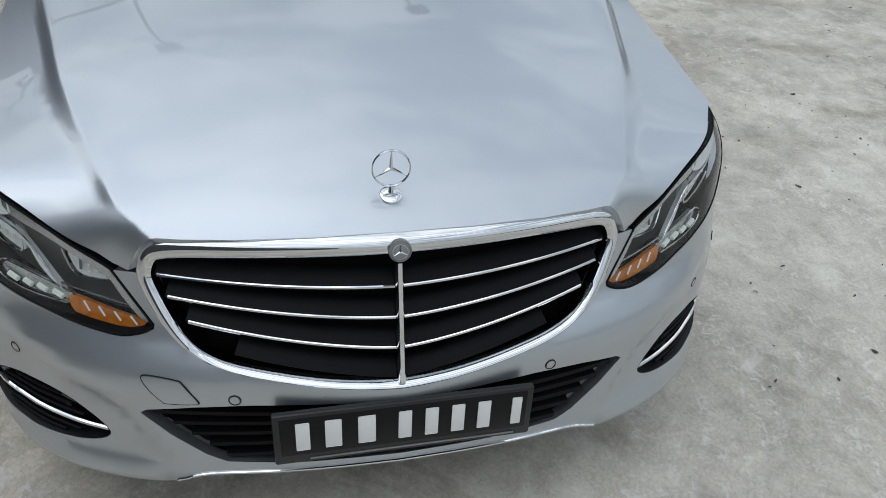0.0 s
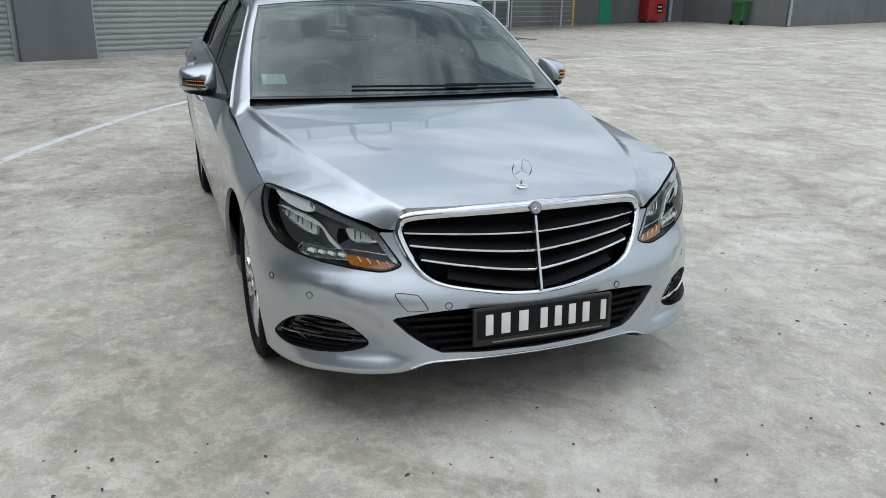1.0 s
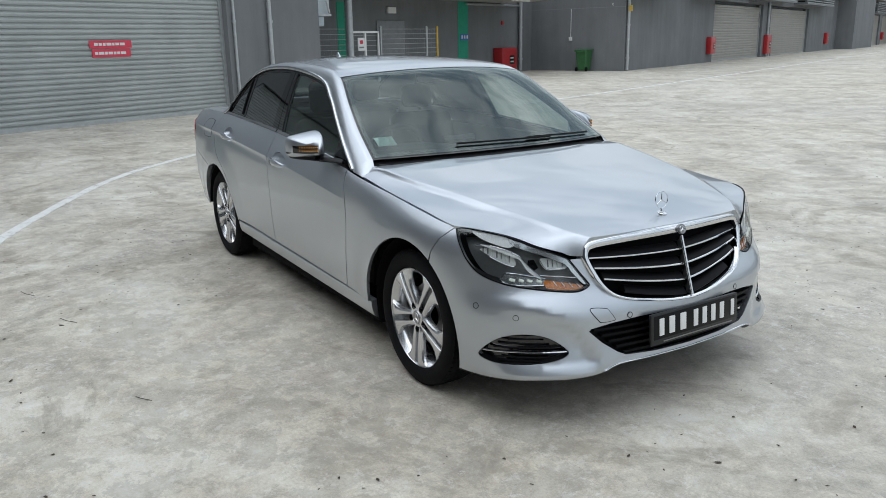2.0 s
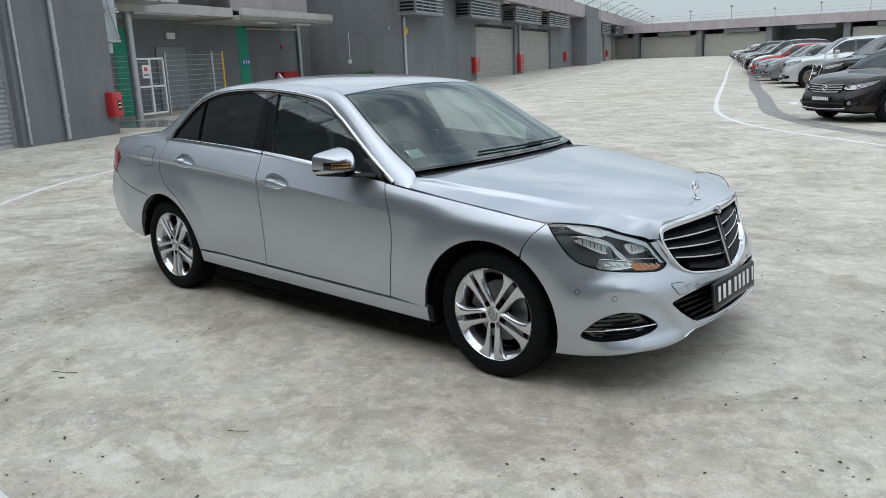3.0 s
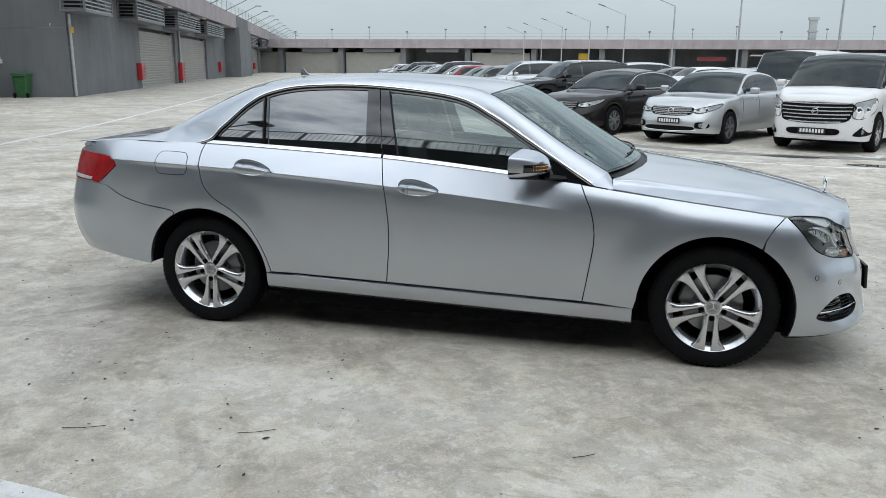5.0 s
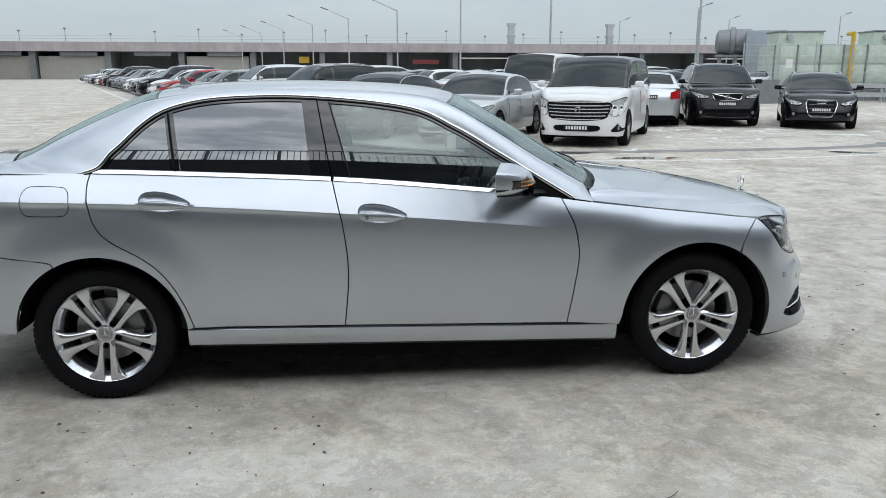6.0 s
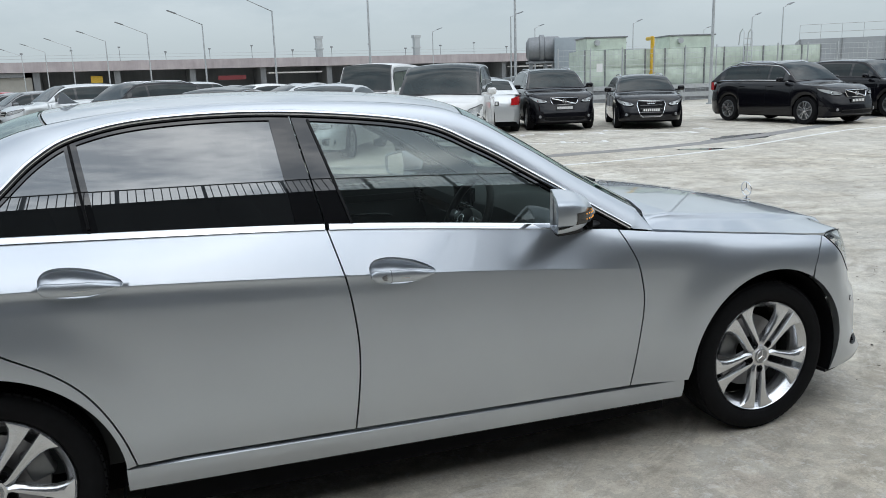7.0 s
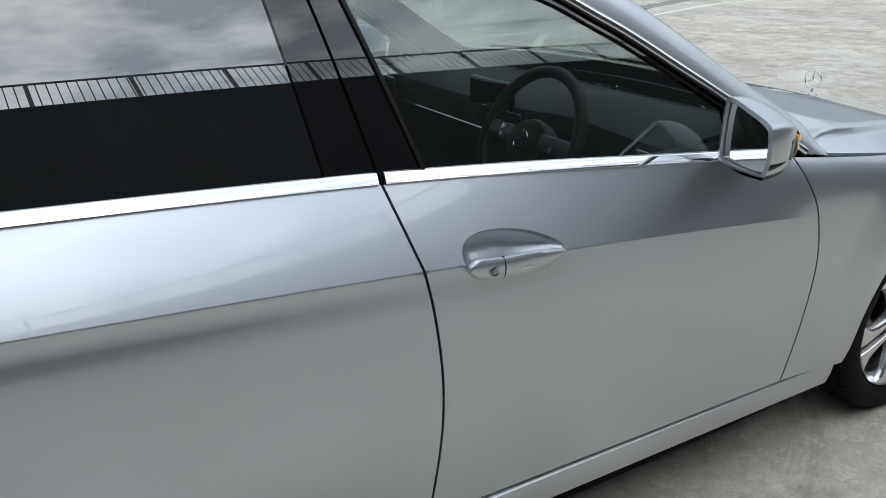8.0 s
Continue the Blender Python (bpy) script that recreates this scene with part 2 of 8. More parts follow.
WALL_GREY = stained_wall("wall_grey", (0.17, 0.178, 0.185))
WALL_PINK = stained_wall("parapet_mauve", (0.37, 0.33, 0.335))
WALL_PALE = stained_wall("pale_concrete", (0.42, 0.41, 0.39))
SHUTTER = plain("shutter_steel", (0.38, 0.40, 0.395), 0.42, 0.25, vary=0.10, scale=2.0)
SHUTTER_FAR = plain("shutter_steel_beige", (0.34, 0.33, 0.30), 0.5, 0.2, vary=0.08, scale=1.5)
GALV = plain("galvanised_steel", (0.46, 0.48, 0.49), 0.45, 0.6, vary=0.15, scale=8)
GREY_STEEL = plain("grey_steel", (0.22, 0.23, 0.24), 0.5, 0.4, vary=0.15, scale=5)
RED_PAINT = plain("red_cabinet", (0.45, 0.02, 0.025), 0.35, coat=0.4, vary=0.12, scale=6)
GREEN_PAINT = plain("green_stripe", (0.02, 0.30, 0.19), 0.7, vary=0.12, scale=3)
BIN_GREEN = plain("bin_green", (0.035, 0.13, 0.045), 0.55, vary=0.15, scale=8)
YELLOW = plain("yellow_paint", (0.60, 0.38, 0.03), 0.5, vary=0.15, scale=8)
BLUE_SIGN = plain("blue_sign", (0.03, 0.15, 0.42), 0.5, vary=0.1)
SIGN_WHITE = plain("sign_white", (0.72, 0.72, 0.71), 0.5, vary=0.05)
SIGN_RED = plain("sign_red", (0.62, 0.05, 0.09), 0.5, vary=0.1)
DUCT_PALE = plain("pale_duct", (0.44, 0.50, 0.54), 0.45, 0.2, vary=0.10, scale=3)
TANK = plain("tank_panel", (0.50, 0.57, 0.49), 0.5, vary=0.14, scale=2.5, relief=0.05)
LEAF = plain("dry_leaf", (0.06, 0.045, 0.03), 0.8, vary=0.5, scale=30)


def worn_line():
    m, t, p = nodes("line_paint")
    a, b = tex(t, "Noise", 7.0, 8, 0.75), tex(t, "Noise", 40, 5, 0.7)
    col = ramp(t, a.outputs["Fac"], (0.36, (0.42, 0.41, 0.39)), (0.47, (0.70, 0.70, 0.68)), (0.7, (0.80, 0.80, 0.78)))
    col = blend(t, 0.3, col, ramp(t, b.outputs["Fac"], (0.35, (0.3,) * 3), (0.6, (0.6,) * 3)), "OVERLAY")
    t.links.new(col, p.inputs["Base Color"])
    p.inputs["Roughness"].default_value = 0.75
    return m


LINE = worn_line()
DARK_STRIP = plain("drain_strip", (0.25, 0.243, 0.235), 0.8, vary=0.3, scale=3)
PUDDLE = plain("puddle_water", (0.16, 0.16, 0.15), 0.03, vary=0.3, scale=2)
OIL = plain("oil_stain", (0.035, 0.034, 0.032), 0.5, vary=0.5, scale=6)
WET = plain("damp_patch", (0.19, 0.185, 0.18), 0.2, vary=0.3, scale=2)

# ---- mesh tools ----
from mathutils.geometry import delaunay_2d_cdt


def pchip(*pts):
    """Smooth monotone curve through (x, y) pairs, as a function of x."""
    xs, ys = np.array([p[0] for p in pts], float), np.array([p[1] for p in pts], float)
    if xs[0] > xs[-1]:
        xs, ys = xs[::-1].copy(), ys[::-1].copy()
    h, d = np.diff(xs), np.diff(ys) / np.diff(xs)
    m = np.zeros_like(ys)
    for i in range(1, len(xs) - 1):
        if d[i - 1] * d[i] > 0:
            w1, w2 = 2 * h[i] + h[i - 1], h[i] + 2 * h[i - 1]
            m[i] = (w1 + w2) / (w1 / d[i - 1] + w2 / d[i])
    m[0], m[-1] = d[0], d[-1]

    def at(q):
        q = np.asarray(q, float)
        i = np.clip(np.searchsorted(xs, q) - 1, 0, len(h) - 1)
        s = np.clip((q - xs[i]) / h[i], 0, 1)
        return ((1 + 2 * s) * (1 - s) ** 2 * ys[i] + s * (1 - s) ** 2 * h[i] * m[i] + s * s * (3 - 2 * s) * ys[i + 1] + s * s * (s - 1) * h[i] * m[i + 1])

    return at


def smooth(a, b, q):
    s = np.clip((np.asarray(q, float) - a) / (b - a), 0, 1)
    return s * s * (3 - 2 * s)


def rounded(pts, n=8, closed=False):
    """Catmull-Rom curve through points of any dimension."""
    p = [np.array(q, float) for q in pts]
    out, k = [], len(p)
    for i in range(k if closed else k - 1):
        a, b, c, d = (p[(i - 1) % k], p[i], p[(i + 1) % k], p[(i + 2) % k]) if closed else (p[max(i - 1, 0)], p[i], p[i + 1], p[min(i + 2, k - 1)])
        for s in np.arange(n) / n:
            out.append(0.5 * (2 * b + (c - a) * s + (2 * a - 5 * b + 4 * c - d) * s * s + (3 * b - a - 3 * c + d) * s**3))
    if not closed:
        out.append(p[-1])
    return np.array(out)


def inside(poly, pts):
    x, y = pts[:, 0], pts[:, 1]
    hit = np.zeros(len(pts), bool)
    for (x0, y0), (x1, y1) in zip(poly, np.roll(poly, -1, 0)):
        if y0 != y1:
            hit ^= ((y0 > y) != (y1 > y)) & (x < (x1 - x0) * (y - y0) / (y1 - y0) + x0)
    return hit


def dense(poly, step):
    out = []
    for a, b in zip(poly, np.roll(poly, -1, 0)):
        n = max(1, int(np.ceil(np.linalg.norm(b - a) / step)))
        out += [a + (b - a) * i / n for i in range(n)]
    return np.array(out)


def area2(poly):
    x, y = np.asarray(poly).T
    return 0.5 * np.sum(x * np.roll(y, -1) - np.roll(x, -1) * y)


def shrink(poly, d):
    """Outline moved inwards by d."""
    p = np.asarray(poly, float)
    p = p[np.linalg.norm(p - np.roll(p, 1, 0), axis=1) > 1e-5]
    sign = 1 if area2(p) > 0 else -1
    e1, e2 = p - np.roll(p, 1, 0), np.roll(p, -1, 0) - p
    e1, e2 = e1 / np.linalg.norm(e1, axis=1)[:, None], e2 / np.linalg.norm(e2, axis=1)[:, None]
    n1, n2 = np.stack([-e1[:, 1], e1[:, 0]], 1), np.stack([-e2[:, 1], e2[:, 0]], 1)
    b = n1 + n2
    b /= np.maximum(np.linalg.norm(b, axis=1), 1e-6)[:, None]
    c = np.clip((b * n1).sum(1), 0.4, 1)
    return p + sign * d * b / c[:, None]


def fill(outline, holes=(), step=0.03, extra=None):
    """Triangles of an outline with holes, with inner points on a grid. Returns points, triangles, boundary loops."""
    loops = [dense(np.asarray(o, float), step) for o in (outline, *holes)]
    pts, edges, at = [], [], []
    for lo in loops:
        s = len(pts)
        pts += list(lo)
        edges += [(s + i, s + (i + 1) % len(lo)) for i in range(len(lo))]
        at.append(range(s, s + len(lo)))
    b = np.array(pts)
    lo, hi = loops[0].min(0), loops[0].max(0)
    gx, gy = np.meshgrid(np.arange(lo[0] + step * 0.5, hi[0], step), np.arange(lo[1] + step * 0.5, hi[1], step))
    g = np.stack([gx.ravel(), gy.ravel()], 1)
    ok = inside(loops[0], g)
    for h in loops[1:]:
        ok &= ~inside(h, g)
    g = g[ok]
    if len(g):
        near = np.min(np.linalg.norm(g[:, None] - b[None], axis=2), axis=1)
        g = g[near > step * 0.55]
    if extra is not None and len(extra):
        x = extra[inside(loops[0], extra)]
        for h in loops[1:]:
            x = x[~inside(h, x)]
        if len(x):
            x = x[np.min(np.linalg.norm(x[:, None] - b[None], axis=2), axis=1) > 0.006]
        if len(x) and len(g):
            g = g[np.min(np.linalg.norm(g[:, None] - x[None], axis=2), axis=1) > 0.014]
        g = np.concatenate([g, x]) if len(x) else g
    every = [Vector(q) for q in (*b, *g)]
    v, _, f, ov, _, _ = delaunay_2d_cdt(every, edges, [], 0, 1e-7)
    v = np.array([q[:] for q in v])
    back = {}
    for i, src in enumerate(ov):
        for s in src:
            back[s] = i
    f = np.array([q for q in f if len(q) == 3])
    mid = v[f].mean(1)
    keep = inside(loops[0], mid)
    for h in loops[1:]:
        keep &= ~inside(h, mid)
    return v, f[keep], [[back[i] for i in a] for a in at]


def mesh_of(name, verts, faces, mat, normals=None, flat=False):
    me = bpy.data.meshes.new(name)
    me.from_pydata([tuple(map(float, v)) for v in verts], [], [tuple(map(int, f)) for f in faces])
    me.materials.append(mat)
    if not flat:
        me.shade_smooth()
    if normals is not None:
        me.normals_split_custom_set([tuple(map(float, normals[l.vertex_index])) for l in me.loops])
    return me


def put(name, me, parent=None, label="", m=None):
    ob = new(name, me)
    if parent is not None:
        ob.parent = parent
        if parent.parent is not None or m is not None:
            ob.matrix_parent_inverse = Matrix.Identity(4)
    if m is not None:
        ob.matrix_basis = m
    return tagged(ob, label)


def part(name, bm, mat, parent=None, label="", smoothed=True, m=None):
    """Links a bmesh as one mesh object under a thing or a part."""
    me = bpy.data.meshes.new(name)
    bmesh.ops.recalc_face_normals(bm, faces=bm.faces)
    bm.to_mesh(me)
    bm.free()
    me.materials.append(mat)
    if smoothed:
        me.shade_smooth()
        me.set_sharp_from_angle(angle=radians(38))
    return put(name, me, parent, label, m)


def empty(name, m=None, **tags):
    ob = new(name)
    ob.empty_display_size = 0.2
    if m is not None:
        ob.matrix_basis = m
    return tagged(ob, **tags)


def box(bm, lo, hi, bevel=0.0, m=None, seg=2):
    r = bmesh.ops.create_cube(bm, size=1)
    vs = r["verts"]
    for v in vs:
        v.co = Vector([lo[i] + (v.co[i] + 0.5) * (hi[i] - lo[i]) for i in range(3)])
    if bevel:
        es = list({e for v in vs for e in v.link_edges})
        vs = bmesh.ops.bevel(bm, geom=es, offset=bevel, segments=seg, affect="EDGES", profile=0.5)["verts"]
    if m is not None:
        bmesh.ops.transform(bm, matrix=m, verts=vs)
    return bm


def rod(bm, a, b, r0, r1=None, seg=10, caps=True):
    """A round bar from a to b."""
    a, b = Vector(a), Vector(b)
    d = b - a
    m = Matrix.Translation((a + b) / 2) @ d.to_track_quat("Z", "Y").to_matrix().to_4x4()
    bmesh.ops.create_cone(bm, cap_ends=caps, segments=seg, radius1=r0, radius2=r0 if r1 is None else r1, depth=d.length, matrix=m)
    return bm


def tube(bm, path, section, up=(0, 0, 1), closed=False, caps=True):
    """Sweeps a closed 2D section (side, up) along a path."""
    p = [Vector(q) for q in path]
    rings, k = [], len(p)
    for i, q in enumerate(p):
        a, b = (p[i - 1], p[(i + 1) % k]) if closed else (p[max(i - 1, 0)], p[min(i + 1, k - 1)])
        d = (b - a).normalized()
        u = up[i] if isinstance(up, list) else up
        s = d.cross(Vector(u)).normalized()
        w = s.cross(d)
        rings.append([bm.verts.new(q + s * x + w * y) for x, y in section])
    n = len(section)
    for i in range(k if closed else k - 1):
        r, t = rings[i], rings[(i + 1) % k]
        for j in range(n):
            bm.faces.new((r[j], r[(j + 1) % n], t[(j + 1) % n], t[j]))
    if caps and not closed:
        bm.faces.new(rings[0])
        bm.faces.new(rings[-1][::-1])
    return bm


def oval(a, b, n=8):
    return [(a * math.cos(2 * math.pi * i / n), b * math.sin(2 * math.pi * i / n)) for i in range(n)]


def lathe(bm, profile, seg=40, m=None, a0=0.0, a1=2 * math.pi):
    """Turns (radius, along) pairs round the local Y axis."""
    full = abs(a1 - a0 - 2 * math.pi) < 1e-6
    rings = []
    for i in range(seg if full else seg + 1):
        a = a0 + (a1 - a0) * i / seg
        rings.append([bm.verts.new((r * math.cos(a), y, r * math.sin(a))) for r, y in profile])
    for i in range(seg):
        p, q = rings[i], rings[(i + 1) % len(rings)]
        for j in range(len(profile) - 1):
            if profile[j][0] < 1e-6 and profile[j + 1][0] < 1e-6:
                continue
            bm.faces.new((p[j], p[j + 1], q[j + 1], q[j]))
    bmesh.ops.remove_doubles(bm, verts=bm.verts, dist=1e-6)
    if m is not None:
        bmesh.ops.transform(bm, matrix=m, verts=bm.verts)
    return bm


def surf(name, outline, mapper, mat, parent, side=-1, holes=(), step=0.035, gap=0.0028, depth=0.016, off=0.0, label="", skip=None, extra=None):
    """A sheet panel: an outline in the mapper's plane, laid on the curved surface, with a returned edge.
    mapper(points) gives places with y as half width; side -1 is the car's right side, 1 its left."""
    o = shrink(outline, gap) if gap else np.asarray(outline, float)
    hs = [shrink(h, -gap * 0.5) if gap else np.asarray(h, float) for h in holes]
    if skip is not None:
        o[:, 0] = np.where(o[:, 0] < 0.006, 0.0, np.where(o[:, 0] > U_END - 0.006, U_END, o[:, 0]))
    p2, tri, loops = fill(o, hs, step, extra)

    def place(q):
        w = mapper(q)
        return w * np.array([1, side, 1.0])

    e = 1e-3
    v = place(p2)
    du, dv = place(p2 + (e, 0)) - place(p2 - (e, 0)), place(p2 + (0, e)) - place(p2 - (0, e))
    n = np.cross(du, dv)
    n /= np.maximum(np.linalg.norm(n, axis=1), 1e-12)[:, None]
    centre = np.array([-1.6, 0.0, 0.55])
    if ((v - centre) * n).sum() < 0:
        n = -n
    v = v + n * off
    a, b, c = v[tri[:, 0]], v[tri[:, 1]], v[tri[:, 2]]
    turn = (np.cross(b - a, c - a) * n[tri[:, 0]]).sum(1) < 0
    tri[turn] = tri[turn][:, ::-1]
    verts, faces, norms = list(v), [tuple(t) for t in tri], list(n)
    if depth:
        for lo in loops:
            k, s = len(lo), len(verts)
            for i in lo:
                a, nn = v[i], n[i]
                verts += [a, a - nn * depth]
                norms += [nn, nn]
            for j in range(k):
                q = (j + 1) % k
                if skip is not None and skip(p2[lo[j]]) and skip(p2[lo[q]]):
                    continue
                f = (s + 2 * j, s + 2 * j + 1, s + 2 * q + 1, s + 2 * q)
                d1, d2 = verts[f[2]] - verts[f[0]], verts[f[3]] - verts[f[1]]
                fn = np.cross(d1, d2)
                fn /= max(np.linalg.norm(fn), 1e-12)
                mid = v[tri].mean((0, 1))
                faces.append(f)
                for w in f:
                    norms[w] = fn
    me = mesh_of(name, verts, faces, mat, norms)
    return put(name, me, parent, label)

# ---- the silver saloon: body surfaces ----
# The car stands on the ground with its front axle over the origin and its nose towards +X; widths are half widths.
PLAN = rounded([(0.853, 0), (0.850, 0.15), (0.840, 0.30), (0.815, 0.46), (0.772, 0.60), (0.708, 0.72), (0.625, 0.81), (0.50, 0.872), (0.30, 0.905), (0.0, 0.922),
                (-0.6, 0.926), (-1.4, 0.927), (-2.3, 0.927), (-2.874, 0.921), (-3.3, 0.908), (-3.55, 0.888), (-3.80, 0.826), (-3.945, 0.69), (-4.005, 0.47), (-4.026, 0.2), (-4.03, 0)], 40)
PLAN_U = np.r_[0, np.cumsum(np.linalg.norm(np.diff(PLAN, axis=0), axis=1))]
PLAN_T = np.gradient(PLAN, axis=0)
PLAN_T /= np.linalg.norm(PLAN_T, axis=1)[:, None]
PLAN_N = np.stack([PLAN_T[:, 1], -PLAN_T[:, 0]], 1)
U_END = PLAN_U[-1]
_half = np.argmax(PLAN[:, 1])


def ux(x):
    """Way along the plan curve at a place x on the side."""
    return np.interp(-np.asarray(x, float), -PLAN[:, 0], PLAN_U)


def uy(y):
    """The same at a half width y on the nose."""
    return np.interp(y, PLAN[:_half, 1], PLAN_U[:_half])


def uyr(y):
    """The same at a half width y on the tail."""
    return np.interp(-np.asarray(y, float), -PLAN[_half:, 1], PLAN_U[_half:])


crease = pchip((-4.1, 0.985), (-3.03, 0.957), (-2.66, 0.943), (-1.77, 0.887), (-0.64, 0.785), (-0.26, 0.735), (0.15, 0.705), (0.9, 0.69))
up1 = pchip((-4.1, 0.58), (-2.9, 0.66), (-1.8, 0.62), (-0.7, 0.44), (-0.35, 0.28), (0.0, 0.12), (0.4, 0.08), (0.9, 0.08))
up2 = pchip((-4.1, 2.0), (-2.9, 1.7), (-1.8, 0.25), (-0.7, -0.3), (0.0, 2.4), (0.4, 3.2), (0.9, 3.2))
nose_in = pchip((0.15, 0.075), (0.205, 0.03), (0.225, 0.008), (0.25, 0.0), (0.30, 0.008), (0.36, 0.022), (0.42, 0.030), (0.47, 0.034), (0.52, 0.052), (0.58, 0.090), (0.66, 0.118), (0.75, 0.142), (0.82, 0.165))
tail_in = pchip((0.15, 0.16), (0.25, 0.12), (0.34, 0.085), (0.42, 0.045), (0.52, 0.012), (0.66, 0.0), (0.72, 0.012), (0.80, 0.030), (0.95, 0.070), (1.03, 0.105), (1.10, 0.16))
belt = pchip((-4.1, 1.02), (-3.85, 1.043), (-3.5, 1.076), (-3.2, 1.082), (-2.893, 1.076), (-2.4, 1.058), (-1.796, 1.029), (-0.986, 0.961), (-0.70, 0.935), (-0.4, 0.90))

fender_rim = pchip((0.35, 0.816), (0.1, 0.837), (-0.26, 0.877), (-0.56, 0.914), (-0.70, 0.933), (-1.0, 0.965))
nose_fold = pchip((0.0, 0.20), (0.42, 0.285), (0.437, 0.298), (0.536, 0.397), (0.593, 0.46), (0.647, 0.488), (0.746, 0.526), (0.837, 0.548), (0.93, 0.555))


def inset(x, y, z):
    zc = crease(x)
    d, b = np.maximum(z - zc, 0), np.maximum(zc - z, 0)
    high = np.maximum(fender_rim(x) - zc, 0.02)
    full, share = up1(x) * high + up2(x) * high * high, d / high
    wf0 = smooth(-0.95, -0.60, x) * smooth(0.42, 0.22, x)
    side = (up1(x) * d + up2(x) * d * d) * (1 - wf0) + full * (0.30 * share + 0.70 * share**3) * wf0 - 0.085 * b + 0.21 * b * b
    scoop = 0.0058 * smooth(-1.3, -2.5, x) * smooth(-3.5, -3.0, x)
    side = side + scoop * np.exp(-(((b - 0.026) / 0.026) ** 2)) * smooth(0, 0.016, b)
    for hx in (0.0, -2.874):
        r = np.hypot(x - hx, z - 0.325)
        side = side - 0.016 * smooth(0.60, 0.40, r) * smooth(0.15, 0.4, z)
    bulge = 0.028 * np.exp(-((y / 0.26) ** 2)) * smooth(0.30, 0.45, z) * smooth(0.62, 0.5, z)
    fold = np.maximum(nose_fold(y) - z, 0)
    scoop_f = 0.020 * smooth(0.0, 0.075, fold) * smooth(0.43, 0.56, y) * smooth(0.885, 0.80, y) * smooth(0.235, 0.30, z)
    wf, wr = smooth(0.34, 0.72, x), smooth(-3.45, -3.88, x)
    return side * (1 - wf - wr) + (nose_in(z) - bulge + scoop_f) * wf + tail_in(z) * wr


def shell(q):
    """(way along the plan, height) to a place on the lower body."""
    u, z = np.asarray(q, float).T
    x, y = np.interp(u, PLAN_U, PLAN[:, 0]), np.interp(u, PLAN_U, PLAN[:, 1])
    nx, ny = np.interp(u, PLAN_U, PLAN_N[:, 0]), np.interp(u, PLAN_U, PLAN_N[:, 1])
    s = np.sign(ny[np.argmax(np.abs(ny))]) or 1
    i = inset(x, y, z)
    return np.stack([x - OUT * nx * i, y - OUT * ny * i, z], 1)


OUT = 1.0
if PLAN_N[_half, 1] < 0:
    PLAN_N = -PLAN_N


def side_map(q):
    q = np.asarray(q, float)
    return shell(np.stack([ux(q[:, 0]), q[:, 1]], 1))


def belt_half(x):
    return side_map(np.stack([np.atleast_1d(x), belt(np.atleast_1d(x))], 1))[:, 1]


def cabin(q):
    """(x, z) to a place on the upper side, over the belt."""
    x, z = np.asarray(q, float).T
    d = z - belt(x)
    return np.stack([x, belt_half(x) - 0.40 * d - 0.28 * d * d, z], 1)


# two long lines from the windscreen's foot over the roof to the tail
_r0 = [(-0.63, 0.926), (-0.83, 1.045), (-1.005, 1.150), (-1.20, 1.264), (-1.43, 1.360), (-1.9, 1.411), (-2.3, 1.408), (-2.53, 1.368), (-2.66, 1.30), (-2.80, 1.17), (-2.93, 1.0775), (-3.4, 1.0785), (-3.85, 1.043)]
_r1 = [(-0.57, 0.786, 0.988), (-0.80, 0.748, 1.118), (-1.0, 0.702, 1.243), (-1.23, 0.636, 1.374), (-1.45, 0.598, 1.422), (-1.9, 0.577, 1.446), (-2.3, 0.577, 1.440), (-2.62, 0.582, 1.402), (-2.80, 0.588, 1.345), (-3.05, 0.60, 1.232), (-3.30, 0.622, 1.112), (-3.6, 0.645, 1.074), (-3.90, 0.58, 1.036)]
_r0c = cabin(_r0)
_R0, _R1 = rounded(_r0c, 30), rounded(_r1, 30)
_V = np.arange(len(_R0)) / 30
lead = pchip((0, 0.165), (3, 0.09), (4, 0.03), (5.5, 0.0), (7, -0.06), (10, -0.10), (12, -0.012))
crown = pchip((0, 0.014), (3, 0.036), (5.5, 0.030), (7, 0.034), (10, 0.020), (12, 0.012))


def on(line, v):
    return np.stack([np.interp(v, _V, line[:, i]) for i in range(3)], 1)


def strip(q):
    """(along, across) to pillars, roof rail and rear shoulder."""
    v, s = np.asarray(q, float).T
    v, s = v[:, None], s[:, None]
    a, c = on(_R0, v[:, 0]), on(_R1, v[:, 0])
    b = (a + c) / 2
    b[:, 1] = a[:, 1] - 0.42 * (a[:, 1] - c[:, 1])
    b[:, 2] = a[:, 2] + 0.80 * (c[:, 2] - a[:, 2]) + 0.014
    return (1 - s) ** 2 * a + 2 * s * (1 - s) * b + s * s * c


def top(q):
    """(along, across -1..1) to windscreen, roof, rear window and boot lid; y runs across both halves."""
    v, t = np.asarray(q, float).T
    a = on(_R1, v)
    k = 1 - np.abs(t) ** 2.2
    return np.stack([a[:, 0] + lead(v) * k, a[:, 1] * t, a[:, 2] + crown(v) * k], 1)


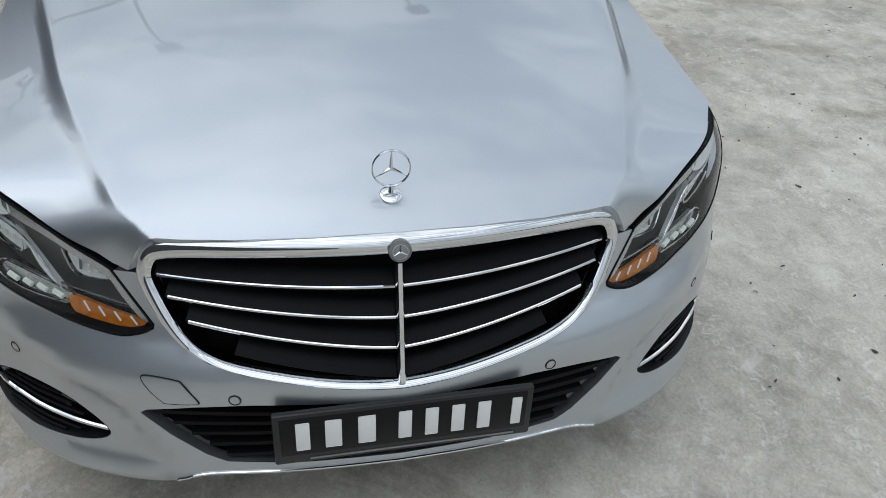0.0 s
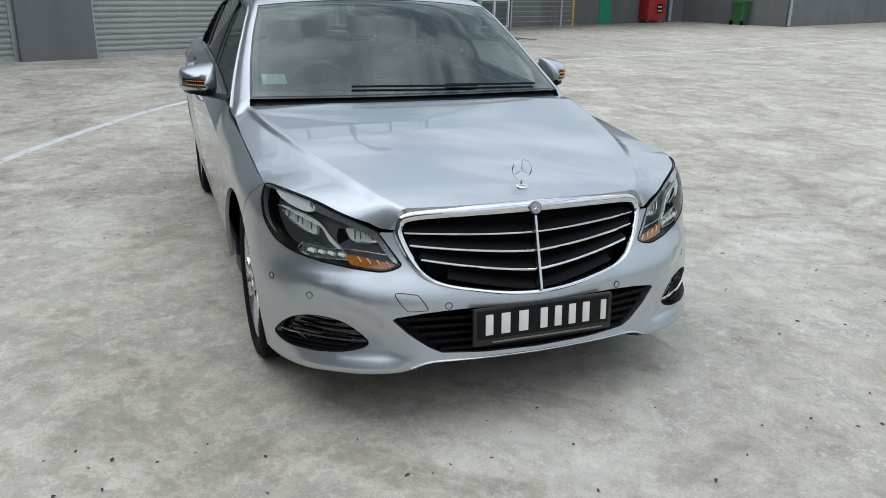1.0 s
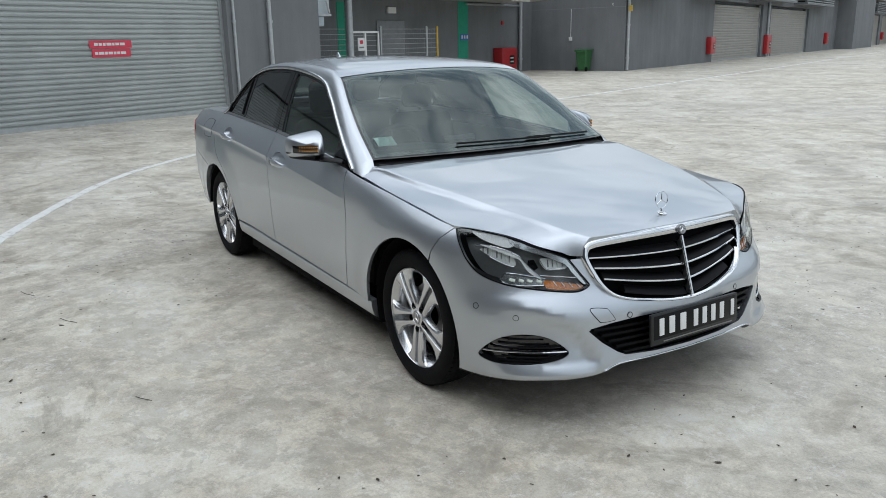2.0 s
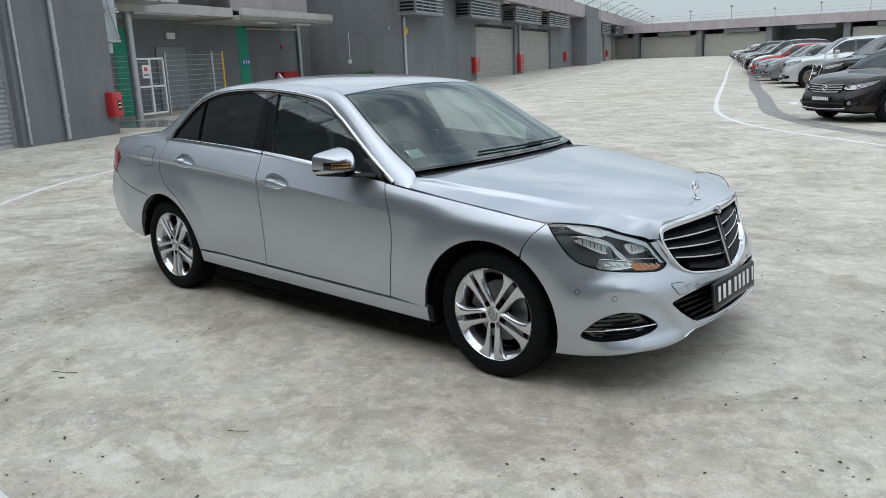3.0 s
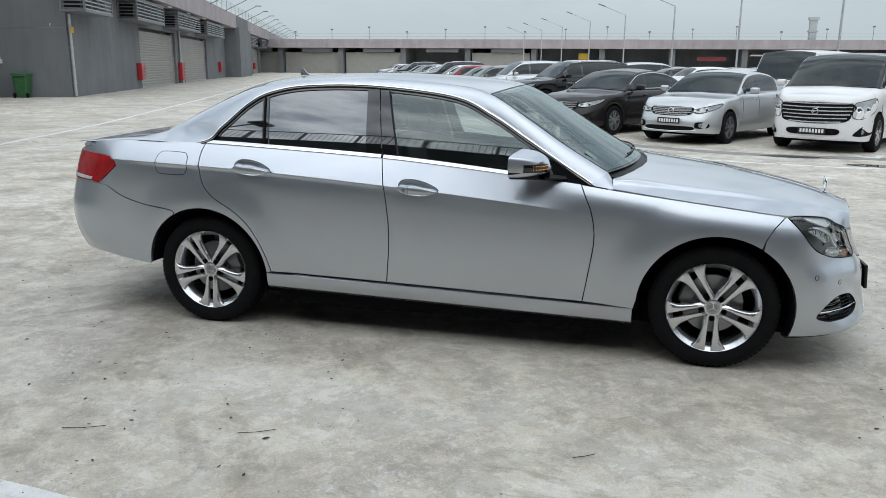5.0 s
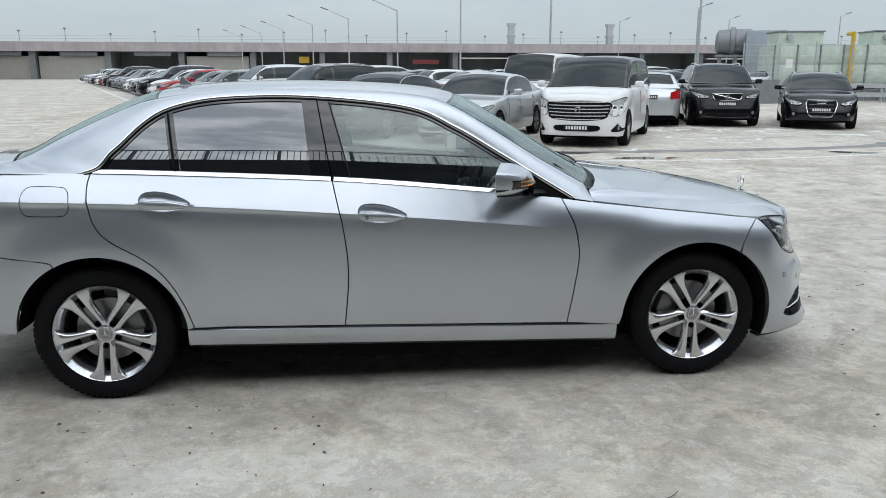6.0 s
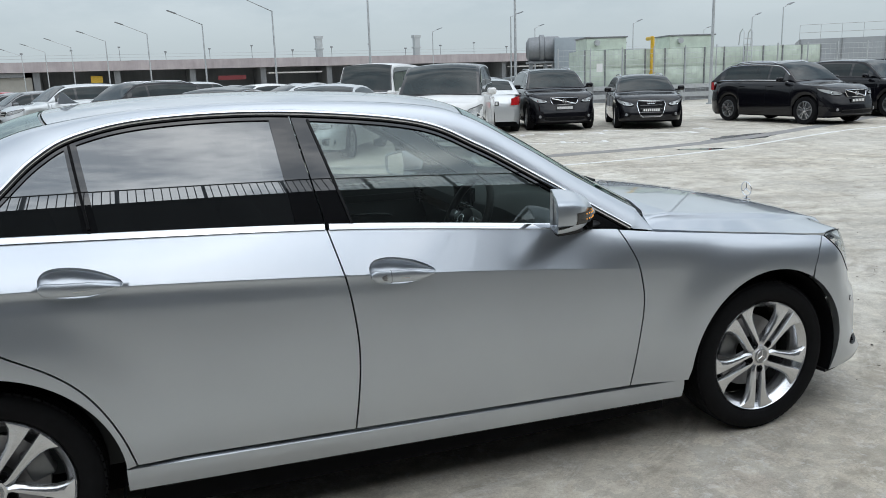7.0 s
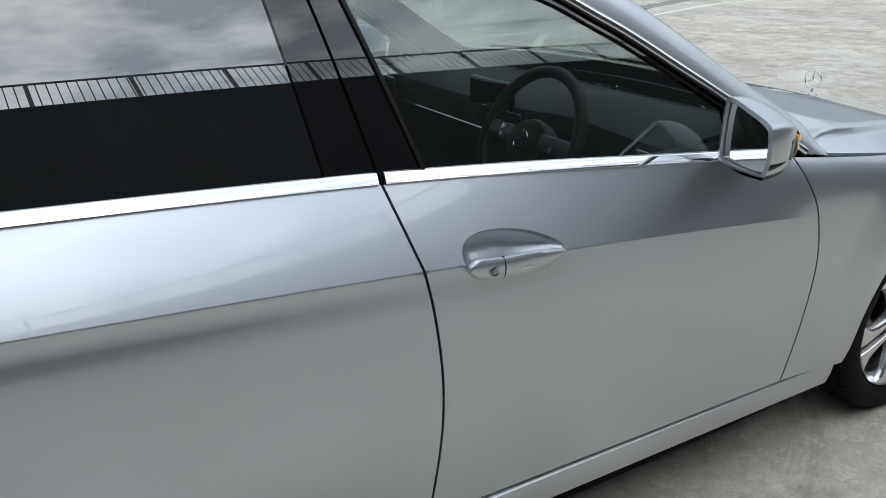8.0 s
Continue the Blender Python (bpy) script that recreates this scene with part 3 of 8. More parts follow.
bon_mid = pchip((0.80, 0.755), (0.75, 0.784), (0.70, 0.804), (0.6, 0.834), (0.4, 0.878), (0.1, 0.926), (-0.2, 0.961), (-0.42, 0.988))
bon_edge_y = pchip((0.690, 0.497), (0.657, 0.535), (0.617, 0.604), (0.572, 0.664), (0.505, 0.748), (0.457, 0.787), (0.399, 0.818), (0.350, 0.844), (0.312, 0.864), (0.1, 0.866), (-0.26, 0.868), (-0.56, 0.862), (-0.70, 0.858))
bon_edge_z = pchip((0.690, 0.704), (0.657, 0.705), (0.640, 0.721), (0.617, 0.737), (0.572, 0.763), (0.539, 0.786), (0.505, 0.802), (0.457, 0.812), (0.399, 0.817), (0.350, 0.819), (0.312, 0.8195), (0.22, 0.826), (0.1, 0.840), (-0.26, 0.880), (-0.56, 0.917), (-0.70, 0.936))
ridge_y = pchip((0.78, 0.415), (0.70, 0.438), (0.66, 0.468), (0.6, 0.512), (0.5, 0.550), (0.4, 0.586), (0.3, 0.623), (0.2, 0.655), (0.0, 0.704), (-0.2, 0.752), (-0.5, 0.80))


def bonnet_map(q):
    x, y = np.asarray(q, float).T
    a = np.abs(y)
    yr, ye, zm, ze = ridge_y(x), np.maximum(bon_edge_y(x), ridge_y(x) + 0.02), bon_mid(x), bon_edge_z(x)
    drop = 0.029 - 0.005 * smooth(0.3, 0.72, x)
    zi = zm - drop * (a / yr) ** 2
    s = np.clip((a - yr) / (ye - yr), 0, 1.4)
    zr = zm - drop
    k, q1 = 0.26 * smooth(0.62, 0.50, x), 1.20 - 0.90 * smooth(0.52, 0.67, x)
    zo = zr + (ze - zr) * (k * smooth(-0.02, 0.20, s) + (1 - k) * (q1 * s + (1 - q1) * s * s))
    w = smooth(-0.016, 0.016, a - yr)
    return np.stack([x, y, zi * (1 - w) + zo * w], 1)


SALOON = empty("car", label="silver metallic four-door saloon parked on the open concrete deck", category="car")


def arc(cx, cz, rx, rz, a0, a1, n=26):
    return [(cx + rx * math.cos(radians(a0 + (a1 - a0) * i / n)), cz + rz * math.sin(radians(a0 + (a1 - a0) * i / n))) for i in range(n + 1)]


def line(f, x0, x1, n=20):
    return [(x, float(f(x))) for x in np.linspace(x0, x1, n + 1)]


def uz(pts):
    """(x, z) on the side to (way along the plan, z)."""
    return [(float(ux(x)), z) for x, z in pts]


def nose(pts):
    """(y, z) on the nose to (way along the plan, z)."""
    return [(float(uy(y)), z) for y, z in pts]


front_cut = [tuple(p) for p in rounded([(-0.700, 0.933), (-0.672, 0.872), (-0.640, 0.800), (-0.620, 0.70), (-0.620, 0.62), (-0.637, 0.493), (-0.664, 0.316)], 6)]
mid_cut = [tuple(p) for p in rounded([(-1.797, 1.029), (-1.772, 0.92), (-1.752, 0.83), (-1.735, 0.70), (-1.731, 0.60), (-1.736, 0.499), (-1.753, 0.338)], 6)]
rear_cut = [tuple(p) for p in rounded([(-2.893, 1.074), (-2.897, 1.02), (-2.880, 0.91), (-2.850, 0.835), (-2.79, 0.775), (-2.67, 0.703), (-2.59, 0.635), (-2.531, 0.551), (-2.485, 0.45), (-2.456, 0.35)], 6)]
fender_top = line(lambda x: bon_edge_z(x) - 0.003, 0.318, -0.697, 24)
FA = (0.0, 0.325, 0.388, 0.383)
RA = (-2.874, 0.325, 0.385, 0.381)
bump_cut = [(0.200, 0.655), (0.215, 0.70), (0.255, 0.762), (0.306, 0.808)]
# the lamp's outline along the plan: over the corner on top, along the bumper below
lamp_up = [(1.195, 0.810), (1.155, 0.818), (1.10, 0.818), (1.03, 0.812), (0.955, 0.800), (0.885, 0.783), (0.79, 0.760), (0.69, 0.734), (0.635, 0.718), (0.592, 0.702)]
lamp_in = [(0.588, 0.698), (0.568, 0.676), (0.545, 0.650), (0.515, 0.616), (0.499, 0.597), (0.500, 0.590), (0.512, 0.583)]
lamp_down = [(0.535, 0.576), (0.575, 0.571), (0.64, 0.575), (0.75, 0.585), (0.87, 0.598), (0.96, 0.616), (1.035, 0.645), (1.085, 0.688), (1.127, 0.740), (1.165, 0.780)]
lamp_low = [tuple(p) for p in rounded([lamp_in[-1], *lamp_down, lamp_up[0]], 4)]
lamp_line = [tuple(p) for p in rounded(lamp_up, 4)] + lamp_in[:-1] + lamp_low[:-1]
GR = rounded([(0.0, 0.483), (0.12, 0.490), (0.25, 0.508), (0.345, 0.526), (0.41, 0.558), (0.452, 0.606), (0.476, 0.655), (0.489, 0.700), (0.482, 0.735), (0.470, 0.756), (0.445, 0.768), (0.384, 0.777), (0.21, 0.786), (0.0, 0.790)], 6)
grille_side = [(float(uy(y)), z) for y, z in GR[: 6 * 7 + 1]]

def cup_line(x0, x1, zm):
    """Outline of a handle's cup on the door."""
    xm = (x0 + x1) / 2
    return [tuple(p) for p in rounded([(x0 + 0.001, zm + 0.012), (x0 + 0.022, zm + 0.040), (xm - 0.03, zm + 0.044), (x1 - 0.062, zm + 0.026), (x1, zm - 0.008), (x1 - 0.05, zm - 0.031), (xm, zm - 0.040), (x0 + 0.022, zm - 0.026)], 5, True)]


CUPS = {"front": cup_line(-1.680, -1.452, 0.880), "rear": cup_line(-2.665, -2.437, 0.951)}
CREASE = np.array([(float(ux(x)), float(crease(x)) + d) for d in (-0.072, -0.055, -0.040, -0.026, -0.016, -0.008, -0.0015, 0.0015, 0.012, 0.024) for x in np.arange(-3.55, 0.1, 0.018)])

for s in (-1, 1):
    fender = front_cut + [(-0.40, 0.300)] + arc(*FA, 176, 60) + bump_cut + fender_top
    surf("front_fender", uz(fender), shell, SILVER, SALOON, s, extra=CREASE)
    low = [(-0.664, 0.316), (-1.753, 0.340)]
    surf("front_door", uz(front_cut + mid_cut[::-1] + line(belt, -1.79, -0.705, 24)), shell, SILVER, SALOON, s, holes=[uz(CUPS["front"])], extra=CREASE, step=0.0335)
    surf("rear_door", uz(mid_cut + rear_cut[::-1] + line(belt, -2.885, -1.80, 24)), shell, SILVER, SALOON, s, holes=[uz(CUPS["rear"])], extra=CREASE)
    bump_line = [tuple(p) for p in rounded([(-3.06, 0.655), (-3.08, 0.686), (-3.28, 0.712), (-3.42, 0.752), (-3.53, 0.812)], 5)]
    tail_in_line = [(-3.60, 0.818), (-3.572, 0.838), (-3.505, 0.885), (-3.452, 0.930), (-3.458, 0.958), (-3.498, 0.983), (-3.60, 0.992)]
    quarter = rear_cut + [(-2.487, 0.342)] + arc(*RA, 2, 119) + bump_line[1:] + tail_in_line[1:] + line(belt, -3.72, -2.90, 16)
    surf("rear_quarter", uz(quarter), shell, SILVER, SALOON, s, extra=CREASE)
    # front bumper, nose to wheel arch
    base = [tuple(p) for p in rounded([(0.0, 0.262), (0.18, 0.264), (0.36, 0.266), (0.42, 0.261), (0.46, 0.246), (0.50, 0.234), (0.56, 0.226), (0.64, 0.223), (0.75, 0.225), (0.92, 0.216), (1.05, 0.209), (float(ux(0.369)), 0.207)], 4)]
    bump_out = base + uz(arc(*FA, -17.5, 58)) + uz(bump_cut[1:]) + lamp_low[::-1] + lamp_in[::-1][1:] + [(0.578, 0.7005), (0.510, 0.700)] + grille_side[::-1][1:]
    mouth = nose([(0.0, 0.452), (0.30, 0.447), (0.42, 0.438), (0.515, 0.424), (0.525, 0.416), (0.47, 0.365), (0.40, 0.318), (0.36, 0.300), (0.2, 0.288), (0.0, 0.284)])
    mouth[0], mouth[-1] = (-0.01, 0.452), (-0.01, 0.284)
    fog = [tuple(p) for p in rounded([(1.014, 0.309), (0.994, 0.343), (0.932, 0.388), (0.846, 0.408), (0.75, 0.404), (0.681, 0.381), (0.619, 0.333), (0.66, 0.306), (0.746, 0.292), (0.86, 0.286), (0.956, 0.289)], 5, True)]
    nb = [q for q in bump_out if q[0] >= 0]
    half_mouth = [(max(a, 0.0), b) for a, b in mouth]
    # the mouth cuts the panel at the middle, so the outline runs round it
    ring = [(0.0, 0.262)] + nb[1:] + [(0.0, 0.483)] + half_mouth
    surf("front_bumper", ring, shell, SILVER, SALOON, s, holes=[fog], step=0.028, depth=0.03, gap=0.0018, skip=lambda p: p[0] < 0.004)
    # lower grille, dark ribs in the mouth
    surf("lower_grille_panel", [(a * 1.02, 0.37 + (b - 0.37) * 1.1) for a, b in half_mouth], lambda q: shell(q) - np.array([0.045, 0, 0]), GRILLE_BLACK, SALOON, s, gap=0, depth=0)
    for k in range(5):
        z = 0.305 + 0.027 * k
        w = 0.36 + 0.034 * k
        bm = bmesh.new()
        pts = [Vector((*(shell([(float(uy(y)), z)])[0][:2] * (1, s)), z)) + Vector((-0.022, 0, 0)) for y in np.linspace(0.0, w, 14)]
        tube(bm, pts, [(-0.012, -0.004), (0.014, -0.009), (0.014, 0.004), (-0.012, 0.006)])
        part("lower_grille_rib", bm, GRILLE_BLACK, SALOON)
    # fog lamp recess with bars
    rec = surf("fog_recess", [(p[0], p[1]) for p in shrink(fog, -0.004)], shell, GLOSS_BLACK, SALOON, s, gap=0, depth=0, off=-0.045)
    rim = shrink(fog, 0.001)
    bm = bmesh.new()
    up = [Vector(q * (1, s, 1)) for q in shell(rim)]
    lo = [Vector(q * (1, s, 1)) - Vector((0.03, s * 0.03, 0)) for q in shell(shrink(fog, 0.006))]
    va, vb = [bm.verts.new(q) for q in up], [bm.verts.new(q) for q in lo]
    for i in range(len(va)):
        j = (i + 1) % len(va)
        bm.faces.new((va[i], va[j], vb[j], vb[i]))
    part("recess_wall", bm, BLACK_TRIM, rec)
    for z0, z1, a, b, mat, r in ((0.352, 0.352, 0.95, 0.69, GRILLE_BLACK, 0.004), (0.369, 0.370, 0.93, 0.72, GRILLE_BLACK, 0.004), (0.386, 0.387, 0.89, 0.75, GRILLE_BLACK, 0.004), (0.313, 0.314, 0.95, 0.70, GRILLE_BLACK, 0.004), (0.299, 0.299, 0.93, 0.74, GRILLE_BLACK, 0.004), (0.335, 0.333, 0.996, 0.628, CHROME, 0.0060)):
        bm = bmesh.new()
        us = np.linspace(a, b, 16)
        path = shell(np.stack([us, np.linspace(z0, z1, 16)], 1)) * (1, s, 1) - np.array([0.006, s * 0.006, 0])
        tube(bm, path, oval(r, r * 0.9, 8))
        part("fog_bar", bm, mat, rec, "chrome bar" if mat is CHROME else "")
    # chrome lip and dark splitter below the bumper
    edge_z = lambda u: np.interp(u, [q[0] for q in base], [q[1] for q in base])
    us = np.linspace(0, 0.47, 26)
    path = shell(np.stack([us, edge_z(us) + 0.004], 1)) * (1, s, 1) + np.array([0.001, 0, 0])
    bm = bmesh.new()
    tube(bm, path, oval(0.004, 0.0035, 8))
    part("bumper_lip_strip", bm, CHROME, SALOON, "thin chrome strip")
    us = np.linspace(0, float(ux(0.40)), 40)
    path = shell(np.stack([us, edge_z(us)], 1)) * (1, s, 1) + np.array([-0.05, -s * 0.03, -0.006])
    bm = bmesh.new()
    tube(bm, path, [(-0.03, -0.006), (0.028, -0.006), (0.028, 0.008), (-0.03, 0.006)])
    part("splitter", bm, BLACK_TRIM, SALOON)
    # parking sensors and towing-eye cover
    for u, z in ((0.335, 0.462), (0.857, 0.478), (1.033, 0.517)):
        c, e = shell([(u, z)])[0] * (1, s, 1), shell([(u + 0.01, z)])[0] * (1, s, 1)
        f = shell([(u, z + 0.01)])[0] * (1, s, 1)
        nrm = Vector(np.cross(e - c, f - c)).normalized()
        nrm = nrm if nrm.x > 0 else -nrm
        bm = bmesh.new()
        lathe(bm, [(0.0, 0.0014), (0.0095, 0.0012), (0.0105, -0.003)], 18, Matrix.Translation(c) @ nrm.to_track_quat("Y", "Z").to_matrix().to_4x4())
        sensor = part("parking_sensor", bm, SILVER, SALOON, "small round painted sensor")
        bm = bmesh.new()
        side, over_ = nrm.orthogonal().normalized(), nrm.cross(nrm.orthogonal()).normalized()
        tube(bm, [Vector(c) + nrm * 0.0004 + (side * math.cos(a) + over_ * math.sin(a)) * 0.0118 for a in np.linspace(0, 2 * math.pi, 21)[:-1]], oval(0.0013, 0.0013, 5), up=tuple(nrm), closed=True)
        part("sensor_ring", bm, BLACK_TRIM, sensor)
    # wheel-arch liners and sill
    for cx in (0.0, -2.874):
        bm = bmesh.new()
        lathe(bm, [(0.382, 0.0), (0.376, 0.10), (0.372, 0.40), (0.02, 0.40)], 30, pose(cx, s * 0.893, 0.325) @ Matrix.Diagonal((1, -s, 1, 1)), radians(-18), radians(198 if cx > -1 else 176))
        part("wheel_arch_liner", bm, DARK_VOID, SALOON)
    bm = bmesh.new()
    path = [(x, s * 0.885, 0.0) for x in np.linspace(-2.49, -0.405, 24)]
    hgt = [0.344 + (0.302 - 0.344) * i / 23 for i in range(24)]
    rings = []
    for (x, y, _), h in zip(path, hgt):
        prof = [(0.880, h + 0.004), (0.902, h - 0.001), (0.910, h - 0.007), (0.911, h - 0.024), (0.907, h - 0.050), (0.897, h - 0.083), (0.866, h - 0.103), (0.80, h - 0.103)]
        rings.append([bm.verts.new((x, s * a, b)) for a, b in prof])
    for a, b in zip(rings, rings[1:]):
        for j in range(len(a) - 1):
            bm.faces.new((a[j], a[j + 1], b[j + 1], b[j]))
    bm.faces.new(rings[0])
    bm.faces.new(rings[-1])
    part("sill", bm, SILVER, SALOON, "silver side skirt")
    # rear bumper, tail lamps, boot corner
    rb = arc(*RA, 119, 186)[::-1]
    rbump = uz([(-3.266, 0.338), *rb[4:]]) + uz(bump_line[1:]) + [(float(ux(-3.66)), 0.822), (float(uyr(0.62)), 0.822), (float(uyr(0.45)), 0.800), (float(uyr(0.3)), 0.79), (U_END, 0.785), (U_END, 0.40), (float(uyr(0.6)), 0.395), (float(ux(-3.6)), 0.372), (float(ux(-3.42)), 0.352)]
    surf("rear_bumper", rbump, shell, SILVER, SALOON, s, depth=0.03, skip=lambda p: p[0] > U_END - 0.01)
    tail = uz(tail_in_line) + [(float(uyr(0.66)), 1.0), (float(uyr(0.42)), 0.985), (float(uyr(0.40)), 0.90), (float(uyr(0.47)), 0.826), (float(ux(-3.66)), 0.825)]
    surf("tail_lamp", tail, shell, RED_LENS, SALOON, s, gap=0.0015, off=0.004, label="red tail lamp with a white band")
    surf("boot_corner", [(float(ux(-3.40)), 0.80), (float(ux(-3.40)), 1.055), (float(ux(-3.72)), 1.050), (float(uyr(0.60)), 1.043), (float(uyr(0.35)), 1.035), (float(uyr(0.35)), 0.80)], shell, SILVER, SALOON, s, gap=0, depth=0, off=-0.006)
    band = uz([(-3.665, 0.833), (-3.65, 0.851)]) + [(float(uyr(0.55)), 0.866), (float(uyr(0.52)), 0.842)]
    surf("reversing_lamp", band, shell, WHITE_LENS, SALOON, s, gap=0, off=0.0065, depth=0)
    boot = [(float(uyr(0.39)), 0.81), (float(uyr(0.385)), 0.92), (float(uyr(0.41)), 1.0), (float(uyr(0.62)), 1.012), (float(ux(-3.72)), 1.03), (float(ux(-3.80)), 1.045), (float(uyr(0.5)), 1.048), (U_END, 1.05), (U_END, 0.79), (float(uyr(0.25)), 0.795)]
    surf("boot_rear", boot, shell, SILVER, SALOON, s, skip=lambda p: p[0] > U_END - 0.01)
    # pillars, roof rail, rear shoulder
    surf("pillar_and_rail", [(v, a) for v, a in [(0, 0), *[(i * 0.25, 0) for i in range(1, 49)], (12, 1)] + [(12 - i * 0.25, 1) for i in range(1, 49)]], lambda q: strip(q), SILVER, SALOON, s, step=0.16, gap=0, depth=0)

    C, D = np.array([-0.536, 0.793, 0.940]), np.array([-0.539, 0.862, 0.9145])

    def foot(q):
        u, w = np.asarray(q, float).T[:, :, None]
        p = strip(np.stack([w[:, 0] * 0, w[:, 0]], 1)) * (1 - u) + C * u * w + D * u * (1 - w)
        return p + np.array([0, 0.006, 0.005]) * (4 * w * (1 - w) * u) - np.array([0, 0, 0.004]) * u ** 3
    surf("pillar_foot", [(0, 0), (0.5, 0), (1, 0), (1, 0.5), (1, 1), (0.5, 1), (0, 1), (0, 0.5)], foot, SILVER, SALOON, s, step=0.15, gap=0, depth=0)

# bonnet, roof, glass
edge = [(x, float(bon_edge_y(x)) - 0.0005) for x in np.concatenate([np.linspace(0.685, 0.31, 44), np.linspace(0.29, -0.54, 28)])]
back = [(-0.545, 0.80), (-0.50, 0.72), (-0.44, 0.55), (-0.395, 0.35), (-0.372, 0.15)]
lip = [(0.736, 0.0), (0.732, 0.15), (0.718, 0.30), (0.700, 0.40), (0.690, 0.44), (0.687, 0.455), (0.686, 0.464), (0.6855, 0.472), (0.685, 0.479), (0.685, 0.486), (0.685, 0.492)]
halfb = lip + edge + back
full = halfb + [(x, -y) for x, y in halfb[::-1] if y != 0]
surf("bonnet", full, lambda q: bonnet_map(q), SILVER, SALOON, 1, gap=0.0018, depth=0.02, step=0.022, extra=np.array([(x, q * y) for q in (-1, 1) for x in np.arange(0.60, 0.69, 0.006) for y in np.arange(0.42, 0.64, 0.006)] + [(x, q * (float(ridge_y(x)) + d)) for q in (-1, 1) for x in np.arange(-0.50, 0.60, 0.014) for d in (-0.022, -0.014, -0.007, 0.0, 0.007, 0.014, 0.024, 0.036)]), label="silver bonnet with two soft ridges")
surf("roof", [(3.03, -1), *[(3.03, t) for t in np.linspace(-0.9, 0.9, 13)], (3.03, 1), *[(v, 1) for v in np.arange(3.3, 6.9, 0.3)], (7.0, 1), *[(7.0, t) for t in np.linspace(0.9, -0.9, 13)], (7.0, -1), *[(v, -1) for v in np.arange(6.7, 3.2, -0.3)]], top, SILVER, SALOON, 1, step=0.12, gap=0, depth=0.006, off=0.001)


def rect(v0, v1, t):
    return [(v0, a) for a in np.linspace(-t, t, 15)] + [(v, t) for v in np.linspace(v0, v1, 12)[1:-1]] + [(v1, a) for a in np.linspace(t, -t, 15)] + [(v, -t) for v in np.linspace(v1, v0, 12)[1:-1]]


surf("windscreen_surround", rect(0.02, 3.02, 1.0), top, GLOSS_BLACK, SALOON, 1, holes=[rect(0.26, 2.86, 0.955)], step=0.1, gap=0, depth=0.005, off=-0.002)
surf("windscreen", rect(0.10, 2.98, 0.985), top, WIND_GLASS, SALOON, 1, step=0.1, gap=0, depth=0, off=0.001, label="clear curved windscreen").visible_shadow = False
surf("rear_window_surround", rect(7.02, 9.95, 1.0), top, GLOSS_BLACK, SALOON, 1, holes=[rect(7.2, 9.7, 0.95)], step=0.1, gap=0, depth=0.005, off=-0.002)
surf("rear_window", rect(7.05, 9.92, 0.985), top, WIND_GLASS, SALOON, 1, step=0.1, gap=0, depth=0, off=0.001).visible_shadow = False
surf("boot_lid", rect(10.0, 11.98, 0.995), top, SILVER, SALOON, 1, step=0.1, gap=0.004, depth=0.012)

# ---- the saloon: windows, wheels, front, mirrors, cabin ----
def along_r0(v0, v1, n):
    return [tuple(p[[0, 2]]) for p in on(_R0, np.linspace(v0, v1, n))]


dlo_top = along_r0(0.02, 9.9, 90)
dlo = np.array(dlo_top + line(lambda x: belt(x) + 0.001, -2.895, -0.70, 40))
fine = dense(dlo, 0.002)
mid_x = lambda z: -1.797 - (z - 1.029) * 0.185
fr_ring = [p for p in fine if p[0] > mid_x(p[1])]
rr_ring = [p for p in fine if p[0] < mid_x(p[1])]
inner = dense(shrink(dlo, 0.025), 0.01)
inner = np.array([p if p[1] > belt(p[0]) + 0.030 else (p[0], float(belt(p[0])) + 0.017) for p in inner])


def between(z, a, b):
    """x on a slanted line given by its x at z 1.03 and at 1.40."""
    return a + (b - a) * (z - 1.03) / 0.37


def ordered(pts):
    """Starts a filtered outline right after its widest jump, so that it closes there."""
    p = np.array(pts)
    k = int(np.argmax(np.linalg.norm(np.roll(p, -1, 0) - p, axis=1)))
    return np.roll(p, -(k + 1), 0)


def thin(pts):
    """Every few points of a dense outline, keeping its corners."""
    p = ordered(pts)
    return np.array([q for i, q in enumerate(p) if i % 10 == 0 or i == len(p) - 1])


pane_f = ordered([p for p in inner if p[0] > between(p[1], -1.708, -1.812) and p[0] < -0.905])
pane_r = ordered([p for p in inner if between(p[1], -1.885, -1.930) > p[0] > between(p[1], -2.492, -2.548)])
pane_q = ordered([p for p in inner if p[0] < between(p[1], -2.522, -2.578)])
sides = [o for o in SALOON.children if o.name.startswith(("front_door", "rear_door"))]
by = {(o.name.split(".")[0], -1 if o.data.vertices[0].co.y < 0 else 1): o for o in sides}


def spline_tube(name, pts, section, mat, parent, label="", up=(0, 0, 1), m=None):
    bm = bmesh.new()
    tube(bm, pts, section, up)
    return part(name, bm, mat, parent, label, m=m)


